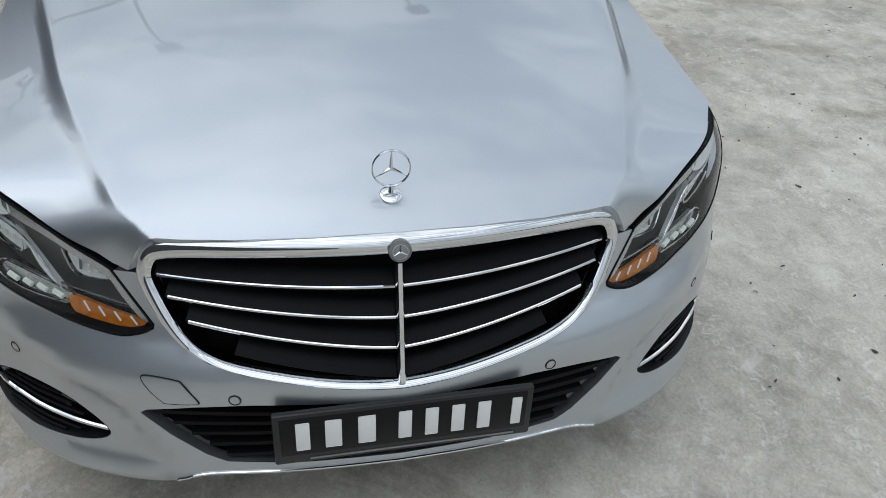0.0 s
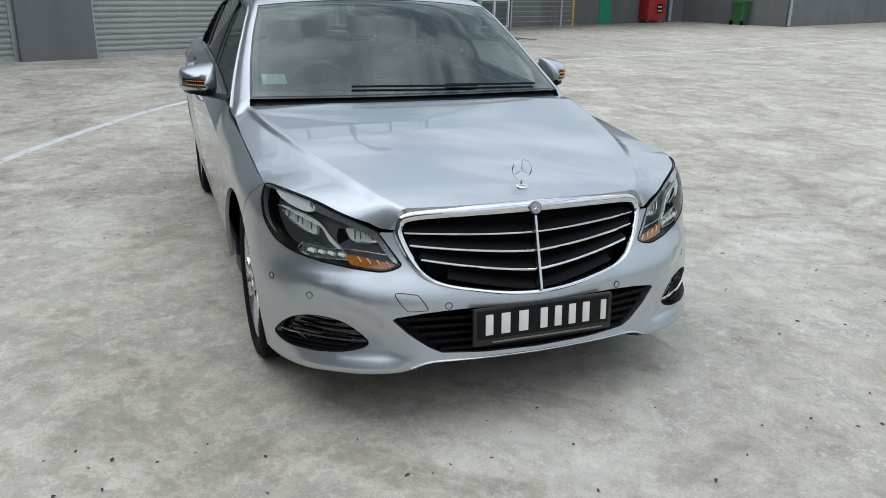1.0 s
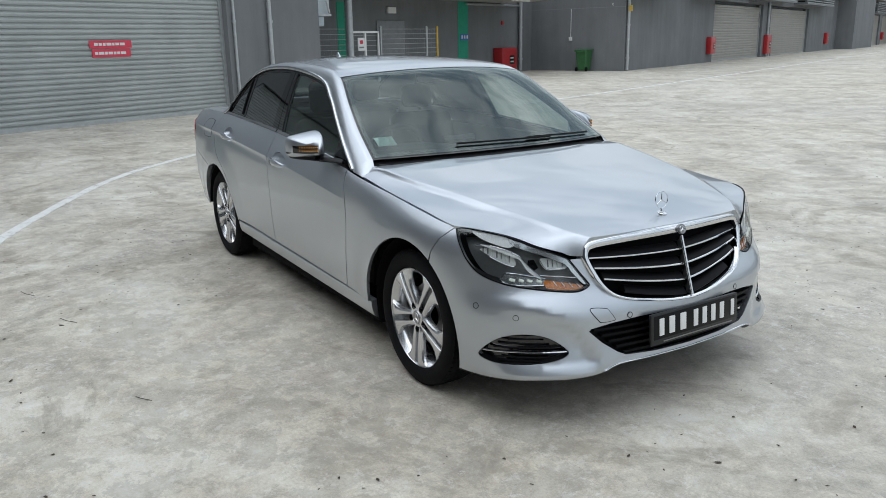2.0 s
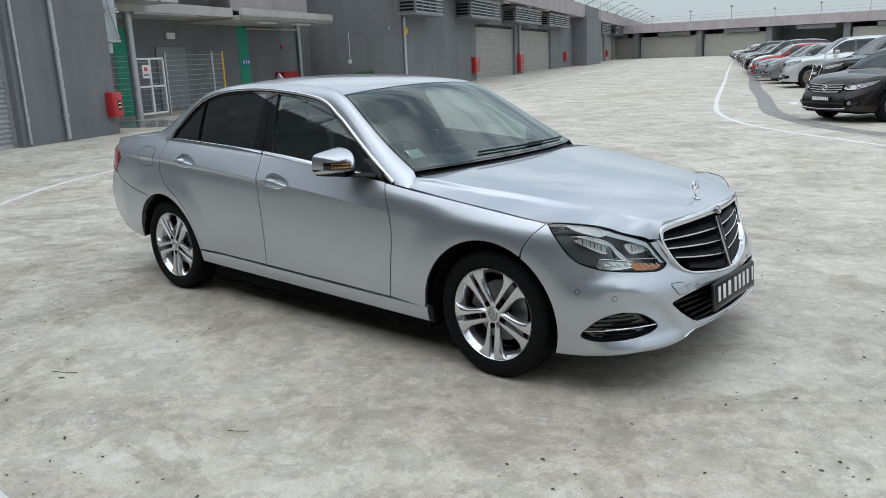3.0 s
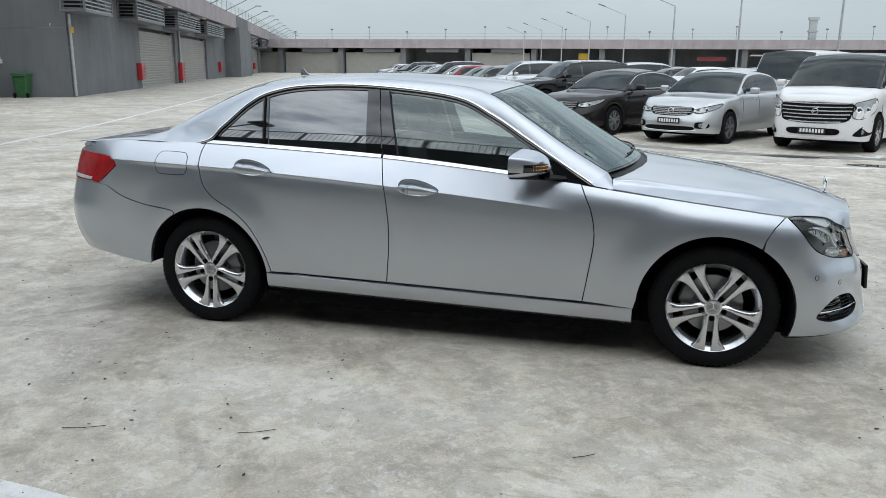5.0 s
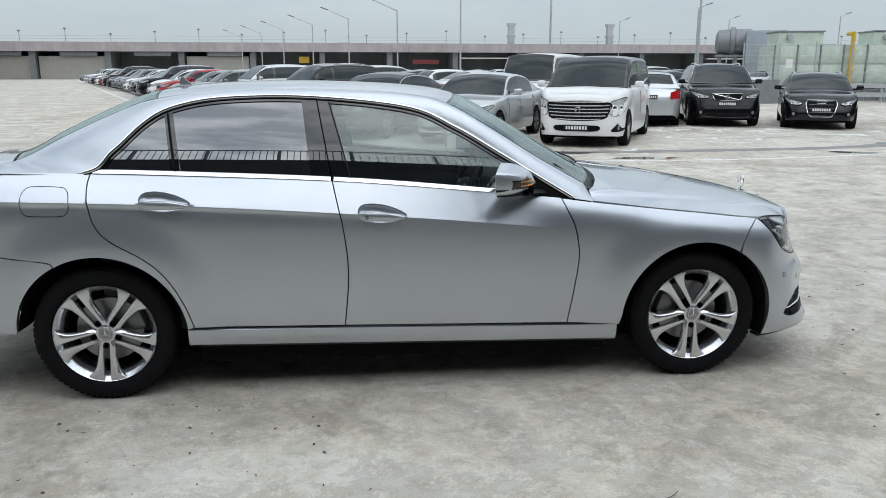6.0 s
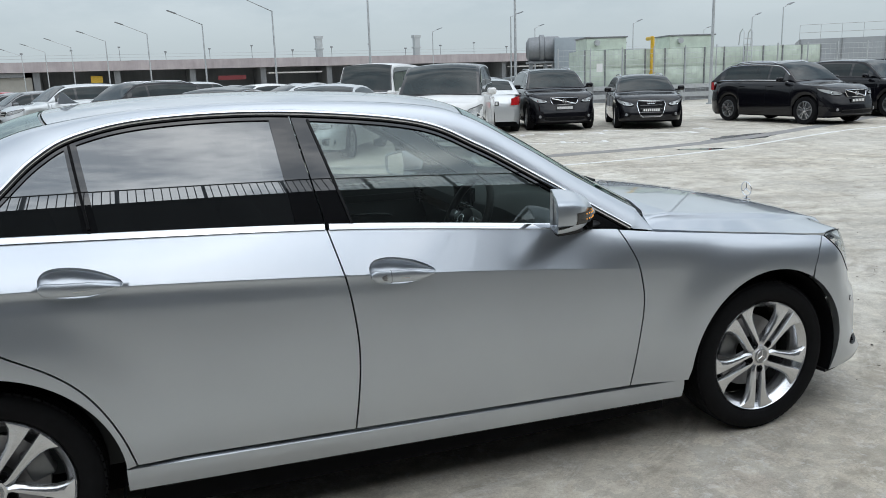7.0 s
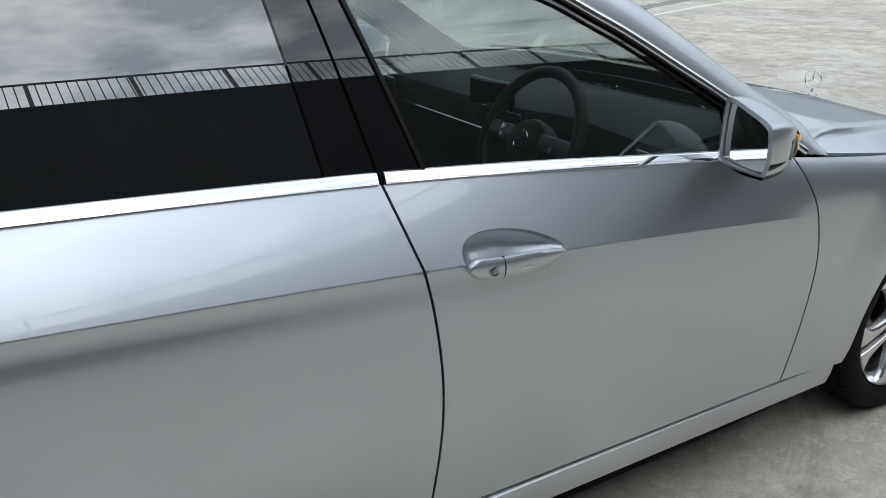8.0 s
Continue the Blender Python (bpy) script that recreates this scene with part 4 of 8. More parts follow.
def wheel(cx, s):
    """Twin-spoke alloy wheel with tyre; local y points outwards for s = -1."""
    at = pose(cx, 0, 0.325)
    k = Matrix.Diagonal((1, s, 1, 1))
    bm = bmesh.new()
    prof = [(0.222, 0.700), (0.232, 0.690), (0.236, 0.700), (0.240, 0.880), (0.246, 0.893), (0.262, 0.901), (0.285, 0.902), (0.304, 0.897), (0.315, 0.886), (0.3205, 0.872), (0.3245, 0.850), (0.3255, 0.80), (0.3245, 0.745), (0.318, 0.715), (0.29, 0.695), (0.222, 0.690)]
    lathe(bm, prof, 64)
    bmesh.ops.transform(bm, matrix=k, verts=bm.verts)
    tyre = part("wheel", bm, RUBBER, SALOON, "black tyre on a silver twin-spoke alloy rim", m=at)
    # tread blocks at the shoulder
    bm = bmesh.new()
    for i in range(72):
        a = 2 * math.pi * i / 72
        rot = Matrix.Rotation(a, 4, "Y")
        for y0, y1 in ((0.852, 0.881), (0.812, 0.846), (0.77, 0.806)):
            r1 = 0.3235 if y1 > 0.86 else 0.3262
            box(bm, (-0.0105, y0, 0.314), (0.0105, y1, r1), 0, k @ rot)
    part("tread", bm, RUBBER, tyre)
    bm = bmesh.new()
    lathe(bm, [(0.226, 0.70), (0.222, 0.72), (0.205, 0.76), (0.205, 0.85), (0.218, 0.868), (0.229, 0.880), (0.236, 0.888), (0.239, 0.884), (0.238, 0.874)], 64)
    bmesh.ops.transform(bm, matrix=k, verts=bm.verts)
    part("rim", bm, ALLOY, tyre, "silver alloy rim")
    bm = bmesh.new()
    rs = (0.044, 0.060, 0.080, 0.115, 0.150, 0.178, 0.200, 0.216, 0.231)
    ins = (0.0085, 0.0125, 0.0135, 0.0140, 0.0140, 0.0140, 0.0140, 0.0140, 0.0140)
    outs = (0.030, 0.0375, 0.0400, 0.0430, 0.0475, 0.0540, 0.0640, 0.0760, 0.0920)
    ys = (0.878, 0.880, 0.882, 0.885, 0.887, 0.888, 0.888, 0.888, 0.886)
    for i in range(5):
        # a spoke pair with a straight slot: two blades that sweep out into the rim
        turn = Matrix.Rotation(2 * math.pi * i / 5 + math.pi + 0.04, 3, "Y")
        for w in (-1, 1):
            rings = []
            for r, xa, xb, y in zip(rs, ins, outs, ys):
                th = 0.032 - 0.07 * max(0, r - 0.06)
                sec = [(xa, y - th), (xa, y - 0.004), (xa + 0.0025, y), ((xa + xb) / 2, y + 0.0012), (xb - 0.009, y - 0.0015), (xb - 0.002, y - 0.009), (xb, y - th)]
                rings.append([bm.verts.new(turn @ Vector((w * x, yy, math.sqrt(max(r * r - x * x, 1e-6))))) for x, yy in sec])
            for p, q in zip(rings, rings[1:]):
                for j in range(7):
                    bm.faces.new((p[j], p[(j + 1) % 7], q[(j + 1) % 7], q[j]))
            bm.faces.new(rings[0])
            bm.faces.new(rings[-1])
    bmesh.ops.transform(bm, matrix=k, verts=bm.verts)
    part("spoke_ring", bm, ALLOY, tyre, "five twin silver spokes")
    bm = bmesh.new()
    lathe(bm, [(0.0, 0.884), (0.034, 0.884), (0.0355, 0.8815), (0.044, 0.880), (0.0465, 0.874), (0.0475, 0.84)], 40)
    bmesh.ops.transform(bm, matrix=k, verts=bm.verts)
    part("hub", bm, ALLOY, tyre)
    bm = bmesh.new()
    lathe(bm, [(0.0, 0.8885), (0.024, 0.8880), (0.030, 0.8868), (0.0325, 0.8842)], 30)
    bmesh.ops.transform(bm, matrix=k, verts=bm.verts)
    part("hub_cap", bm, STEEL, tyre, "round grey centre cap")
    bm = bmesh.new()
    tube(bm, [k @ Vector((0.026 * math.cos(a), 0.8878, 0.026 * math.sin(a))) for a in np.linspace(0, 2 * math.pi, 25)[:-1]], oval(0.0016, 0.0016, 6), up=(0, 1, 0), closed=True)
    for j in range(3):
        a = math.pi / 2 + 2 * math.pi * j / 3
        rod(bm, k @ Vector((0, 0.889, 0)), k @ Vector((0.026 * math.cos(a), 0.888, 0.026 * math.sin(a))), 0.0035, 0.001, 6)
    part("cap_ring", bm, CHROME, tyre, "bright ring with three rays")
    for i in range(5):
        a = 2 * math.pi * i / 5 + math.pi + 0.04
        bm = bmesh.new()
        lathe(bm, [(0.0, 0.862), (0.0125, 0.862), (0.0130, 0.8800), (0.0150, 0.8812), (0.0165, 0.872)], 18, k @ pose(0.058 * math.sin(a), 0, 0.058 * math.cos(a)))
        part("wheel_bolt_hole", bm, GRILLE_BLACK, tyre)
    bm = bmesh.new()
    lathe(bm, [(0.06, 0.80), (0.155, 0.80), (0.156, 0.775), (0.06, 0.775)], 40)
    bmesh.ops.transform(bm, matrix=k, verts=bm.verts)
    part("brake_disc", bm, STEEL, tyre)
    bm = bmesh.new()
    lathe(bm, [(0.20, 0.70), (0.215, 0.72), (0.0, 0.72)], 40)
    bmesh.ops.transform(bm, matrix=k, verts=bm.verts)
    part("wheel_back", bm, DARK_VOID, tyre)
    bm = bmesh.new()
    box(bm, (-0.05, 0.76, 0.095), (0.05, 0.832, 0.17), 0.012, k @ Matrix.Rotation(radians(-70 if cx > -1 else 70), 4, "Y"))
    part("brake_caliper", bm, ALLOY_DARK, tyre)


for s in (-1, 1):
    fd, rd = by[("front_door", s)], by[("rear_door", s)]
    wheel(0.0, s)
    wheel(-2.874, s)
    surf("window_frame", thin(fr_ring), cabin, GLOSS_BLACK, fd, s, holes=[pane_f], step=0.04, gap=0.002, depth=0.012, off=-0.003)
    surf("window_frame", thin(rr_ring), cabin, GLOSS_BLACK, rd, s, holes=[pane_r, pane_q], step=0.04, gap=0.002, depth=0.012, off=-0.003)
    surf("front_window", shrink(pane_f, -0.003), cabin, SIDE_GLASS, fd, s, step=0.05, gap=0, depth=0, off=-0.009, label="lightly tinted side glass").visible_shadow = False
    surf("rear_window", shrink(pane_r, -0.003), cabin, REAR_GLASS, rd, s, step=0.05, gap=0, depth=0, off=-0.009, label="dark tinted side glass").visible_shadow = False
    surf("quarter_window", shrink(pane_q, -0.003), cabin, REAR_GLASS, rd, s, step=0.05, gap=0, depth=0, off=-0.009, label="dark tinted quarter glass").visible_shadow = False
    # chrome: belt strip (split at the middle post) and roof-line strip
    for x0, x1, owner in ((-0.895, -1.789, fd), (-1.803, -2.880, rd)):
        mid = cabin(line(lambda x: belt(x) + 0.0085, x0, x1, 50)) * (1, s, 1)
        spline_tube("belt_strip", mid, [(sx * (-1 if s < 0 else 1), sz) for sx, sz in ((-0.004, -0.0100), (0.0092, -0.0098), (0.0102, -0.0085), (0.0010, 0.0062), (-0.0012, 0.0085), (-0.006, 0.0095))], CHROME, owner, "bright chrome waist strip")
    pts = on(_R0, np.linspace(0.12, 9.97, 126)) * (1, s, 1) + np.array([0, s * 0.0015, 0.001])
    out = []
    for i in range(len(pts)):
        a, b = pts[max(i - 1, 0)], pts[min(i + 1, len(pts) - 1)]
        t = Vector(b - a).normalized()
        out.append(t.cross(Vector((0.0, s * 0.90, 0.42))).normalized())
    spline_tube("roofline_strip", pts, oval(0.0075, 0.0105, 10), CHROME, SALOON, "thin chrome strip over the doors", up=out)
    spline_tube("drip_seal", pts + np.array([0, 0, 0]) + np.array([o[:] for o in out]) * (-0.0095 if out[63].z > 0 else 0.0095), [(-0.003, -0.0045), (0.003, -0.0045), (0.003, 0.0045), (-0.003, 0.0045)], BLACK_TRIM, SALOON, up=out)
    # pillar dividers on the glass
    spline_tube("window_divider", cabin([(between(z, -2.507, -2.563), z) for z in np.linspace(1.092, 1.340, 8)]) * (1, s, 1), [(-0.007, -0.007), (0.001, -0.007), (0.001, 0.007), (-0.007, 0.007)], GRILLE_BLACK, rd, up=(0, s, 0.4))
    spline_tube("window_divider", cabin([(between(z, -1.706, -1.810), z) for z in np.linspace(1.040, 1.385, 8)]) * (1, s, 1), [(-0.004, -0.003), (0.003, -0.003), (0.003, 0.003), (-0.004, 0.003)], BLACK_TRIM, fd, up=(0, s, 0.4))
    # door handles in shallow cups
    for owner, x0, x1, z0, z1, lock in ((fd, -1.682, -1.454, 0.878, 0.868, True), (rd, -2.667, -2.439, 0.949, 0.939, False)):
        xm, zm = (x0 + x1) / 2, (z0 + z1) / 2
        cup = CUPS["front" if lock else "rear"]
        n2, f2, lo2 = fill(shrink(np.array(cup), -0.003), (), 0.008)
        w = side_map(n2) * (1, s, 1)
        dist = np.min(np.linalg.norm(n2[:, None] - n2[lo2[0]][None], axis=2), axis=1)
        w[:, 1] -= s * (0.002 + 0.034 * np.sqrt(np.clip(dist / 0.036, 0, 1)))
        put("handle_cup", mesh_of("handle_cup", w, f2 if s < 0 else f2[:, ::-1], SILVER), owner)
        path = side_map([(x, z0 + (z1 - z0) * (x - x0) / (x1 - x0)) for x in np.linspace(x0 + 0.004, x1 - 0.004, 22)]) * (1, s, 1)
        q = np.linspace(-1, 1, 22)
        path[:, 1] += s * (0.006 + 0.019 * (1 - np.abs(q) ** 2.6))
        path[:, 2] -= 0.003
        bm = bmesh.new()
        rings = []
        for (x, y, z), a in zip(path, q):
            hgt = 0.0205 if a < 0.2 else 0.0205 * (1 - 0.80 * ((a - 0.2) / 0.8) ** 1.5)
            if a < -0.82:
                hgt *= math.sqrt(max(0.08, 1 - ((-0.82 - a) / 0.19) ** 2))
            rings.append([bm.verts.new((x, y + s * 0.0105 * math.cos(t) * abs(math.cos(t)) ** -0.3 if abs(math.cos(t)) > 1e-6 else y, z + hgt * math.sin(t))) for t in np.linspace(0, 2 * math.pi, 17)[:-1]])
        for p1, p2 in zip(rings, rings[1:]):
            for j in range(16):
                bm.faces.new((p1[j], p1[(j + 1) % 16], p2[(j + 1) % 16], p2[j]))
        bm.faces.new(rings[0])
        bm.faces.new(rings[-1])
        part("door_handle", bm, SILVER, owner, "silver pull handle")
        spline_tube("handle_strip", [Vector(p) + Vector((0, s * 0.0108, -0.004)) for p in path[9:13]], [(-0.0008, -0.0012), (0.0008, -0.0012), (0.0008, 0.0012), (-0.0008, 0.0012)], CHROME, owner)
        if lock:
            c = Vector(path[6])
            bm = bmesh.new()
            tube(bm, [c + Vector((0, s * 0.0110 * math.cos(t), 0.0210 * math.sin(t))) for t in np.linspace(0, 2 * math.pi, 25)[:-1]], oval(0.0009, 0.0009, 5), up=(1, 0, 0), closed=True)
            part("handle_joint", bm, GRILLE_BLACK, owner)
            bm = bmesh.new()
            lathe(bm, [(0.0, 0.004), (0.0062, 0.004), (0.0070, 0.001), (0.0082, 0.001), (0.0090, 0.0035), (0.0105, 0.003), (0.011, -0.004)], 22, Matrix.Translation(Vector(path[4]) + Vector((0, s * 0.0085, -0.002))) @ Vector((0, s, 0)).to_track_quat("Y", "Z").to_matrix().to_4x4())
            part("door_lock", bm, STEEL, owner, "round key lock")
    # door mirror
    rim = rounded([(0.903, 0.970), (0.98, 0.969), (1.044, 0.976), (1.060, 0.988), (1.066, 1.022), (1.062, 1.066), (1.046, 1.085), (0.98, 1.101), (0.915, 1.112), (0.897, 1.102), (0.890, 1.045), (0.892, 0.984)], 4, True)
    cy, cz = 0.955, 1.022
    rings = []
    bm = bmesh.new()
    for k in np.linspace(0, 1, 11):
        f = math.sqrt(max(0.0, 1 - k**2.6)) * (1 - 0.10 * k)
        x = -1.000 + 0.035 * (1 - k) * 0 + 0.148 * k
        rings.append([bm.verts.new((x - 0.34 * (y - 0.9) * (1 - 0.2 * k), s * (cy + (y - cy) * (0.06 + 0.94 * f) + 0.004 * k), cz + (z - cz) * (0.06 + 0.94 * f))) for y, z in rim])
    n = len(rim)
    for p1, p2 in zip(rings, rings[1:]):
        for j in range(n):
            bm.faces.new((p1[j], p1[(j + 1) % n], p2[(j + 1) % n], p2[j]))
    bm.faces.new(rings[-1])
    inr = [bm.verts.new(((-1.002 - 0.34 * (y - 0.9)), s * (cy + (y - cy) * 0.92), cz + (z - cz) * 0.89)) for y, z in rim]
    inb = [bm.verts.new(((-0.985 - 0.34 * (y - 0.9)), s * (cy + (y - cy) * 0.90), cz + (z - cz) * 0.87)) for y, z in rim]
    for j in range(n):
        q = (j + 1) % n
        bm.faces.new((rings[0][j], rings[0][q], inr[q], inr[j]))
        bm.faces.new((inr[j], inr[q], inb[q], inb[j]))
    bm.faces.new(inb)
    mir = part("door_mirror", bm, SILVER, SALOON, "silver door mirror with an amber lamp strip")
    bm = bmesh.new()
    g1 = [bm.verts.new(((-0.990 - 0.34 * (y - 0.9)), s * (cy + (y - cy) * 0.87), cz + (z - cz) * 0.84)) for y, z in rim]
    bm.faces.new(g1)
    part("mirror_pane", bm, MIRROR, mir, "clear mirror glass")
    bm = bmesh.new()
    lowr = []
    for k in np.linspace(0, 1, 8):
        f = math.sqrt(max(0.0, 1 - k**2.6)) * (1 - 0.10 * k)
        x = -0.998 + 0.140 * k
        lowr.append([bm.verts.new((x - 0.34 * (y - 0.9), s * (cy + (y - cy) * (0.06 + 0.94 * f)), z)) for y, z in ((0.890, 1.002), (0.897, 0.970), (0.98, 0.962), (1.046, 0.969), (1.069, 1.004))])
    for p1, p2 in zip(lowr, lowr[1:]):
        for j in range(4):
            bm.faces.new((p1[j], p1[j + 1], p2[j + 1], p2[j]))
    part("mirror_foot", bm, BLACK_TRIM, mir, "black lower mirror shell")
    bm = bmesh.new()
    tube(bm, [(-0.79, s * 0.842, 0.958), (-0.84, s * 0.875, 0.963), (-0.90, s * 0.93, 0.968)], oval(0.030, 0.013, 10))
    part("mirror_arm", bm, BLACK_TRIM, mir, "black mirror arm")

    def on_mirror(y, z):
        """A place on the front of the mirror's shell."""
        for ring in range(200):
            k = ring / 199
            f = 0.06 + 0.94 * math.sqrt(max(0.0, 1 - k**2.6)) * (1 - 0.10 * k)
            yy, zz = cy + (y - cy) / f, cz + (z - cz) / f
            if not inside(rim, np.array([[yy, zz]]))[0]:
                return (-1.0 + 0.148 * k - 0.34 * (y - 0.9) * (1 - 0.2 * k) + 0.0015, s * (y + 0.0012), z)
        return (-0.86, s * y, z)
    ys, zs = np.linspace(0.925, 1.054, 16), np.linspace(1.004, 1.044, 4)
    verts = [on_mirror(y, z + 0.10 * (y - 1.0) * (1.027 - z)) for y in ys for z in zs]
    faces = [(i * 4 + j, i * 4 + j + 1, i * 4 + j + 5, i * 4 + j + 4) for i in range(15) for j in range(3)]
    put("mirror_lamp", mesh_of("mirror_lamp", verts, faces if s < 0 else [f[::-1] for f in faces], GLOSS_BLACK), mir, "slim dark repeater strip")
    for z in (1.018, 1.036):
        for y in np.linspace(0.940, 1.034, 11):
            bm = bmesh.new()
            bmesh.ops.create_icosphere(bm, subdivisions=1, radius=0.0030, matrix=Matrix.Translation(on_mirror(y, z)))
            part("repeater_led", bm, AMBER_LIT, mir, "lit amber lamp point")

    # headlamp: bucket, reflectors, lamps, clear cover
    L = np.array(lamp_line)
    bucket = surf("headlamp", shrink(L, 0.001), shell, ALLOY_DARK, SALOON, s, gap=0, depth=0, off=-0.075, label="headlamp with a clear cover, silver reflectors and amber strip")
    bm = bmesh.new()
    up_ = [Vector(q * (1, s, 1)) for q in shell(shrink(dense(L, 0.02), 0.0035))]
    n_in = Vector((-0.062, -s * 0.035, 0))
    lo_ = [q + n_in for q in up_]
    va, vb = [bm.verts.new(q) for q in up_], [bm.verts.new(q) for q in lo_]
    for i in range(len(va)):
        j = (i + 1) % len(va)
        bm.faces.new((va[i], va[j], vb[j], vb[i]))
    part("lamp_wall", bm, GRILLE_BLACK, bucket)
    surf("lamp_cover", L, shell, LENS_GLASS, bucket, s, gap=0.001, depth=0.006, step=0.025, label="clear lamp cover").visible_shadow = False
    bm = bmesh.new()
    rim_pts = [Vector(q * (1, s, 1)) for q in shell(shrink(dense(L, 0.02), 0.002))]
    tube(bm, rim_pts, oval(0.0022, 0.0022, 6), up=(0.6, s * 0.7, 0.3), closed=True)
    part("lamp_seal", bm, GRILLE_BLACK, bucket)
    def in_lamp(name, pts, mat, deep, label="", thick=0.010):
        """A curved piece inside the lamp, laid a little way behind its cover."""
        return surf(name, [tuple(p) for p in rounded(pts, 3, True)], shell, mat, bucket, s, gap=0, depth=thick, off=-deep, step=0.022, label=label)

    def lamp_rod(name, pts, deep, r, mat=CHROME):
        q = shell(rounded(pts, 5)) * (1, s, 1) - np.array([deep, s * deep * 0.6, 0])
        spline_tube(name, q, oval(r, r, 6), mat, bucket, up=(0.7, s * 0.5, 0.4))

    in_lamp("lamp_brow", [(1.110, 0.812), (1.05, 0.812), (0.985, 0.802), (0.925, 0.789), (0.895, 0.762), (0.93, 0.754), (0.99, 0.768), (1.055, 0.788)], LAMP_SILVER, 0.008, "ribbed bright upper reflector")
    in_lamp("lamp_band", [(0.92, 0.788), (0.79, 0.757), (0.70, 0.733), (0.600, 0.701), (0.555, 0.655), (0.514, 0.604), (0.530, 0.603), (0.575, 0.646), (0.612, 0.682), (0.70, 0.711), (0.79, 0.734), (0.90, 0.760)], ALLOY, 0.008, "smooth silver band under the cover")
    for j in range(13):
        u = 0.925 + 0.0118 * j
        z = 0.754 + 0.30 * (u - 0.92)
        lamp_rod("brow_rib", [(u, z), (u + 0.006, z + 0.018)], 0.011, 0.0016, CHROME if j % 2 else ALLOY_DARK)
    in_lamp("reflector", [(1.056, 0.750), (1.007, 0.754), (0.95, 0.742), (0.897, 0.724), (0.878, 0.692), (0.885, 0.674), (0.94, 0.690), (0.997, 0.716), (1.035, 0.735)], LAMP_SILVER, 0.034, "bright ribbed main reflector")
    lamp_rod("reflector_rim", [(1.062, 0.757), (1.007, 0.757), (0.95, 0.745), (0.897, 0.727), (0.876, 0.692), (0.882, 0.672), (0.94, 0.687), (0.997, 0.713)], 0.020, 0.0022)
    for j in range(7):
        u = 0.905 + 0.020 * j
        lamp_rod("reflector_rib", [(u, 0.681 + 0.33 * (u - 0.885)), (u + 0.004, 0.722 + 0.22 * (u - 0.9))], 0.026, 0.0026, WHITE_LENS if j % 3 == 1 else ALLOY_DARK if j % 2 else CHROME)
    in_lamp("reflector", [(0.742, 0.704), (0.688, 0.706), (0.64, 0.697), (0.606, 0.684), (0.594, 0.665), (0.65, 0.661), (0.708, 0.665)], LAMP_SILVER, 0.032, "small silver inner reflector")
    for j in range(4):
        u = 0.622 + 0.024 * j
        lamp_rod("reflector_rib", [(u, 0.666), (u + 0.002, 0.686 + 0.12 * (u - 0.62))], 0.024, 0.0026, WHITE_LENS if j == 1 else ALLOY_DARK if j % 2 else CHROME)
    lamp_rod("reflector_rim", [(0.594, 0.663), (0.65, 0.659), (0.708, 0.663), (0.745, 0.704)], 0.018, 0.0018)
    lamp_rod("band_edge", [(0.80, 0.752), (0.70, 0.727), (0.606, 0.697), (0.556, 0.645), (0.519, 0.603)], 0.010, 0.0022)
    in_lamp("lamp_divider", [(1.055, 0.766), (1.007, 0.761), (0.88, 0.726), (0.794, 0.672), (0.734, 0.628), (0.748, 0.630), (0.805, 0.660), (0.85, 0.700), (0.89, 0.714), (1.0, 0.750)], LAMP_SILVER, 0.016, "silver sweep between the reflectors")
    lamp_rod("divider_edge", [(1.007, 0.760), (0.88, 0.725), (0.794, 0.671), (0.734, 0.627)], 0.011, 0.0018)
    lamp_rod("lamp_shelf", [(0.739, 0.637), (0.64, 0.630), (0.543, 0.619)], 0.013, 0.0022, ALLOY)
    in_lamp("indicator_strip", [(0.712, 0.622), (0.60, 0.608), (0.520, 0.594), (0.578, 0.578), (0.677, 0.585), (0.712, 0.599)], AMBER, 0.018, "amber indicator strip")
    for j in range(4):
        u = 0.560 + 0.038 * j
        lamp_rod("indicator_rib", [(u - 0.016, 0.584 + 0.02 * j * 0.2), (u, 0.600 + 0.12 * (u - 0.56))], 0.012, 0.0020, LAMP_SILVER)
    in_lamp("running_lamp", [(0.939, 0.626), (0.925, 0.643), (0.900, 0.645), (0.80, 0.634), (0.714, 0.622), (0.716, 0.602), (0.82, 0.602), (0.911, 0.611)], ALLOY, 0.022, "silver trough of white running lamps")
    lamp_rod("running_lamp_rim", [(0.712, 0.625), (0.80, 0.637), (0.90, 0.649), (0.927, 0.647), (0.944, 0.627), (0.913, 0.607), (0.82, 0.598), (0.72, 0.599)], 0.012, 0.0022)
    for j in range(4):
        u = 0.745 + 0.048 * j
        lamp_rod("running_led", [(u - 0.015, 0.612 + 0.045 * (u - 0.745)), (u + 0.012, 0.618 + 0.05 * (u - 0.745))], 0.010, 0.0060, LED_WHITE)

# radiator grille
def grille_x(y, z):
    y = np.abs(y)
    return 0.848 - 0.32 * (z - 0.477) - 0.34 * y * y - 0.02 * y


outer = [(y, z) for y, z in GR] + [(-y, z) for y, z in GR[::-1][1:-1]]
outer = dense(np.array(outer), 0.02)
width = np.array([0.011 + 0.016 * smooth(0.52, 0.63, z) + 0.006 * smooth(0.715, 0.765, z) for _, z in outer])
bm = bmesh.new()
rings = []
sh = [shrink(outer, d) for d in (-0.002, 0.0, 0.004, 0.012, 0.022, 0.030, 0.036)]
rise = (-0.035, 0.002, 0.008, 0.010, 0.008, 0.001, -0.028)


def evened(v, k):
    return sum(np.roll(v, j, 0) for j in range(-k, k + 1)) / (2 * k + 1)


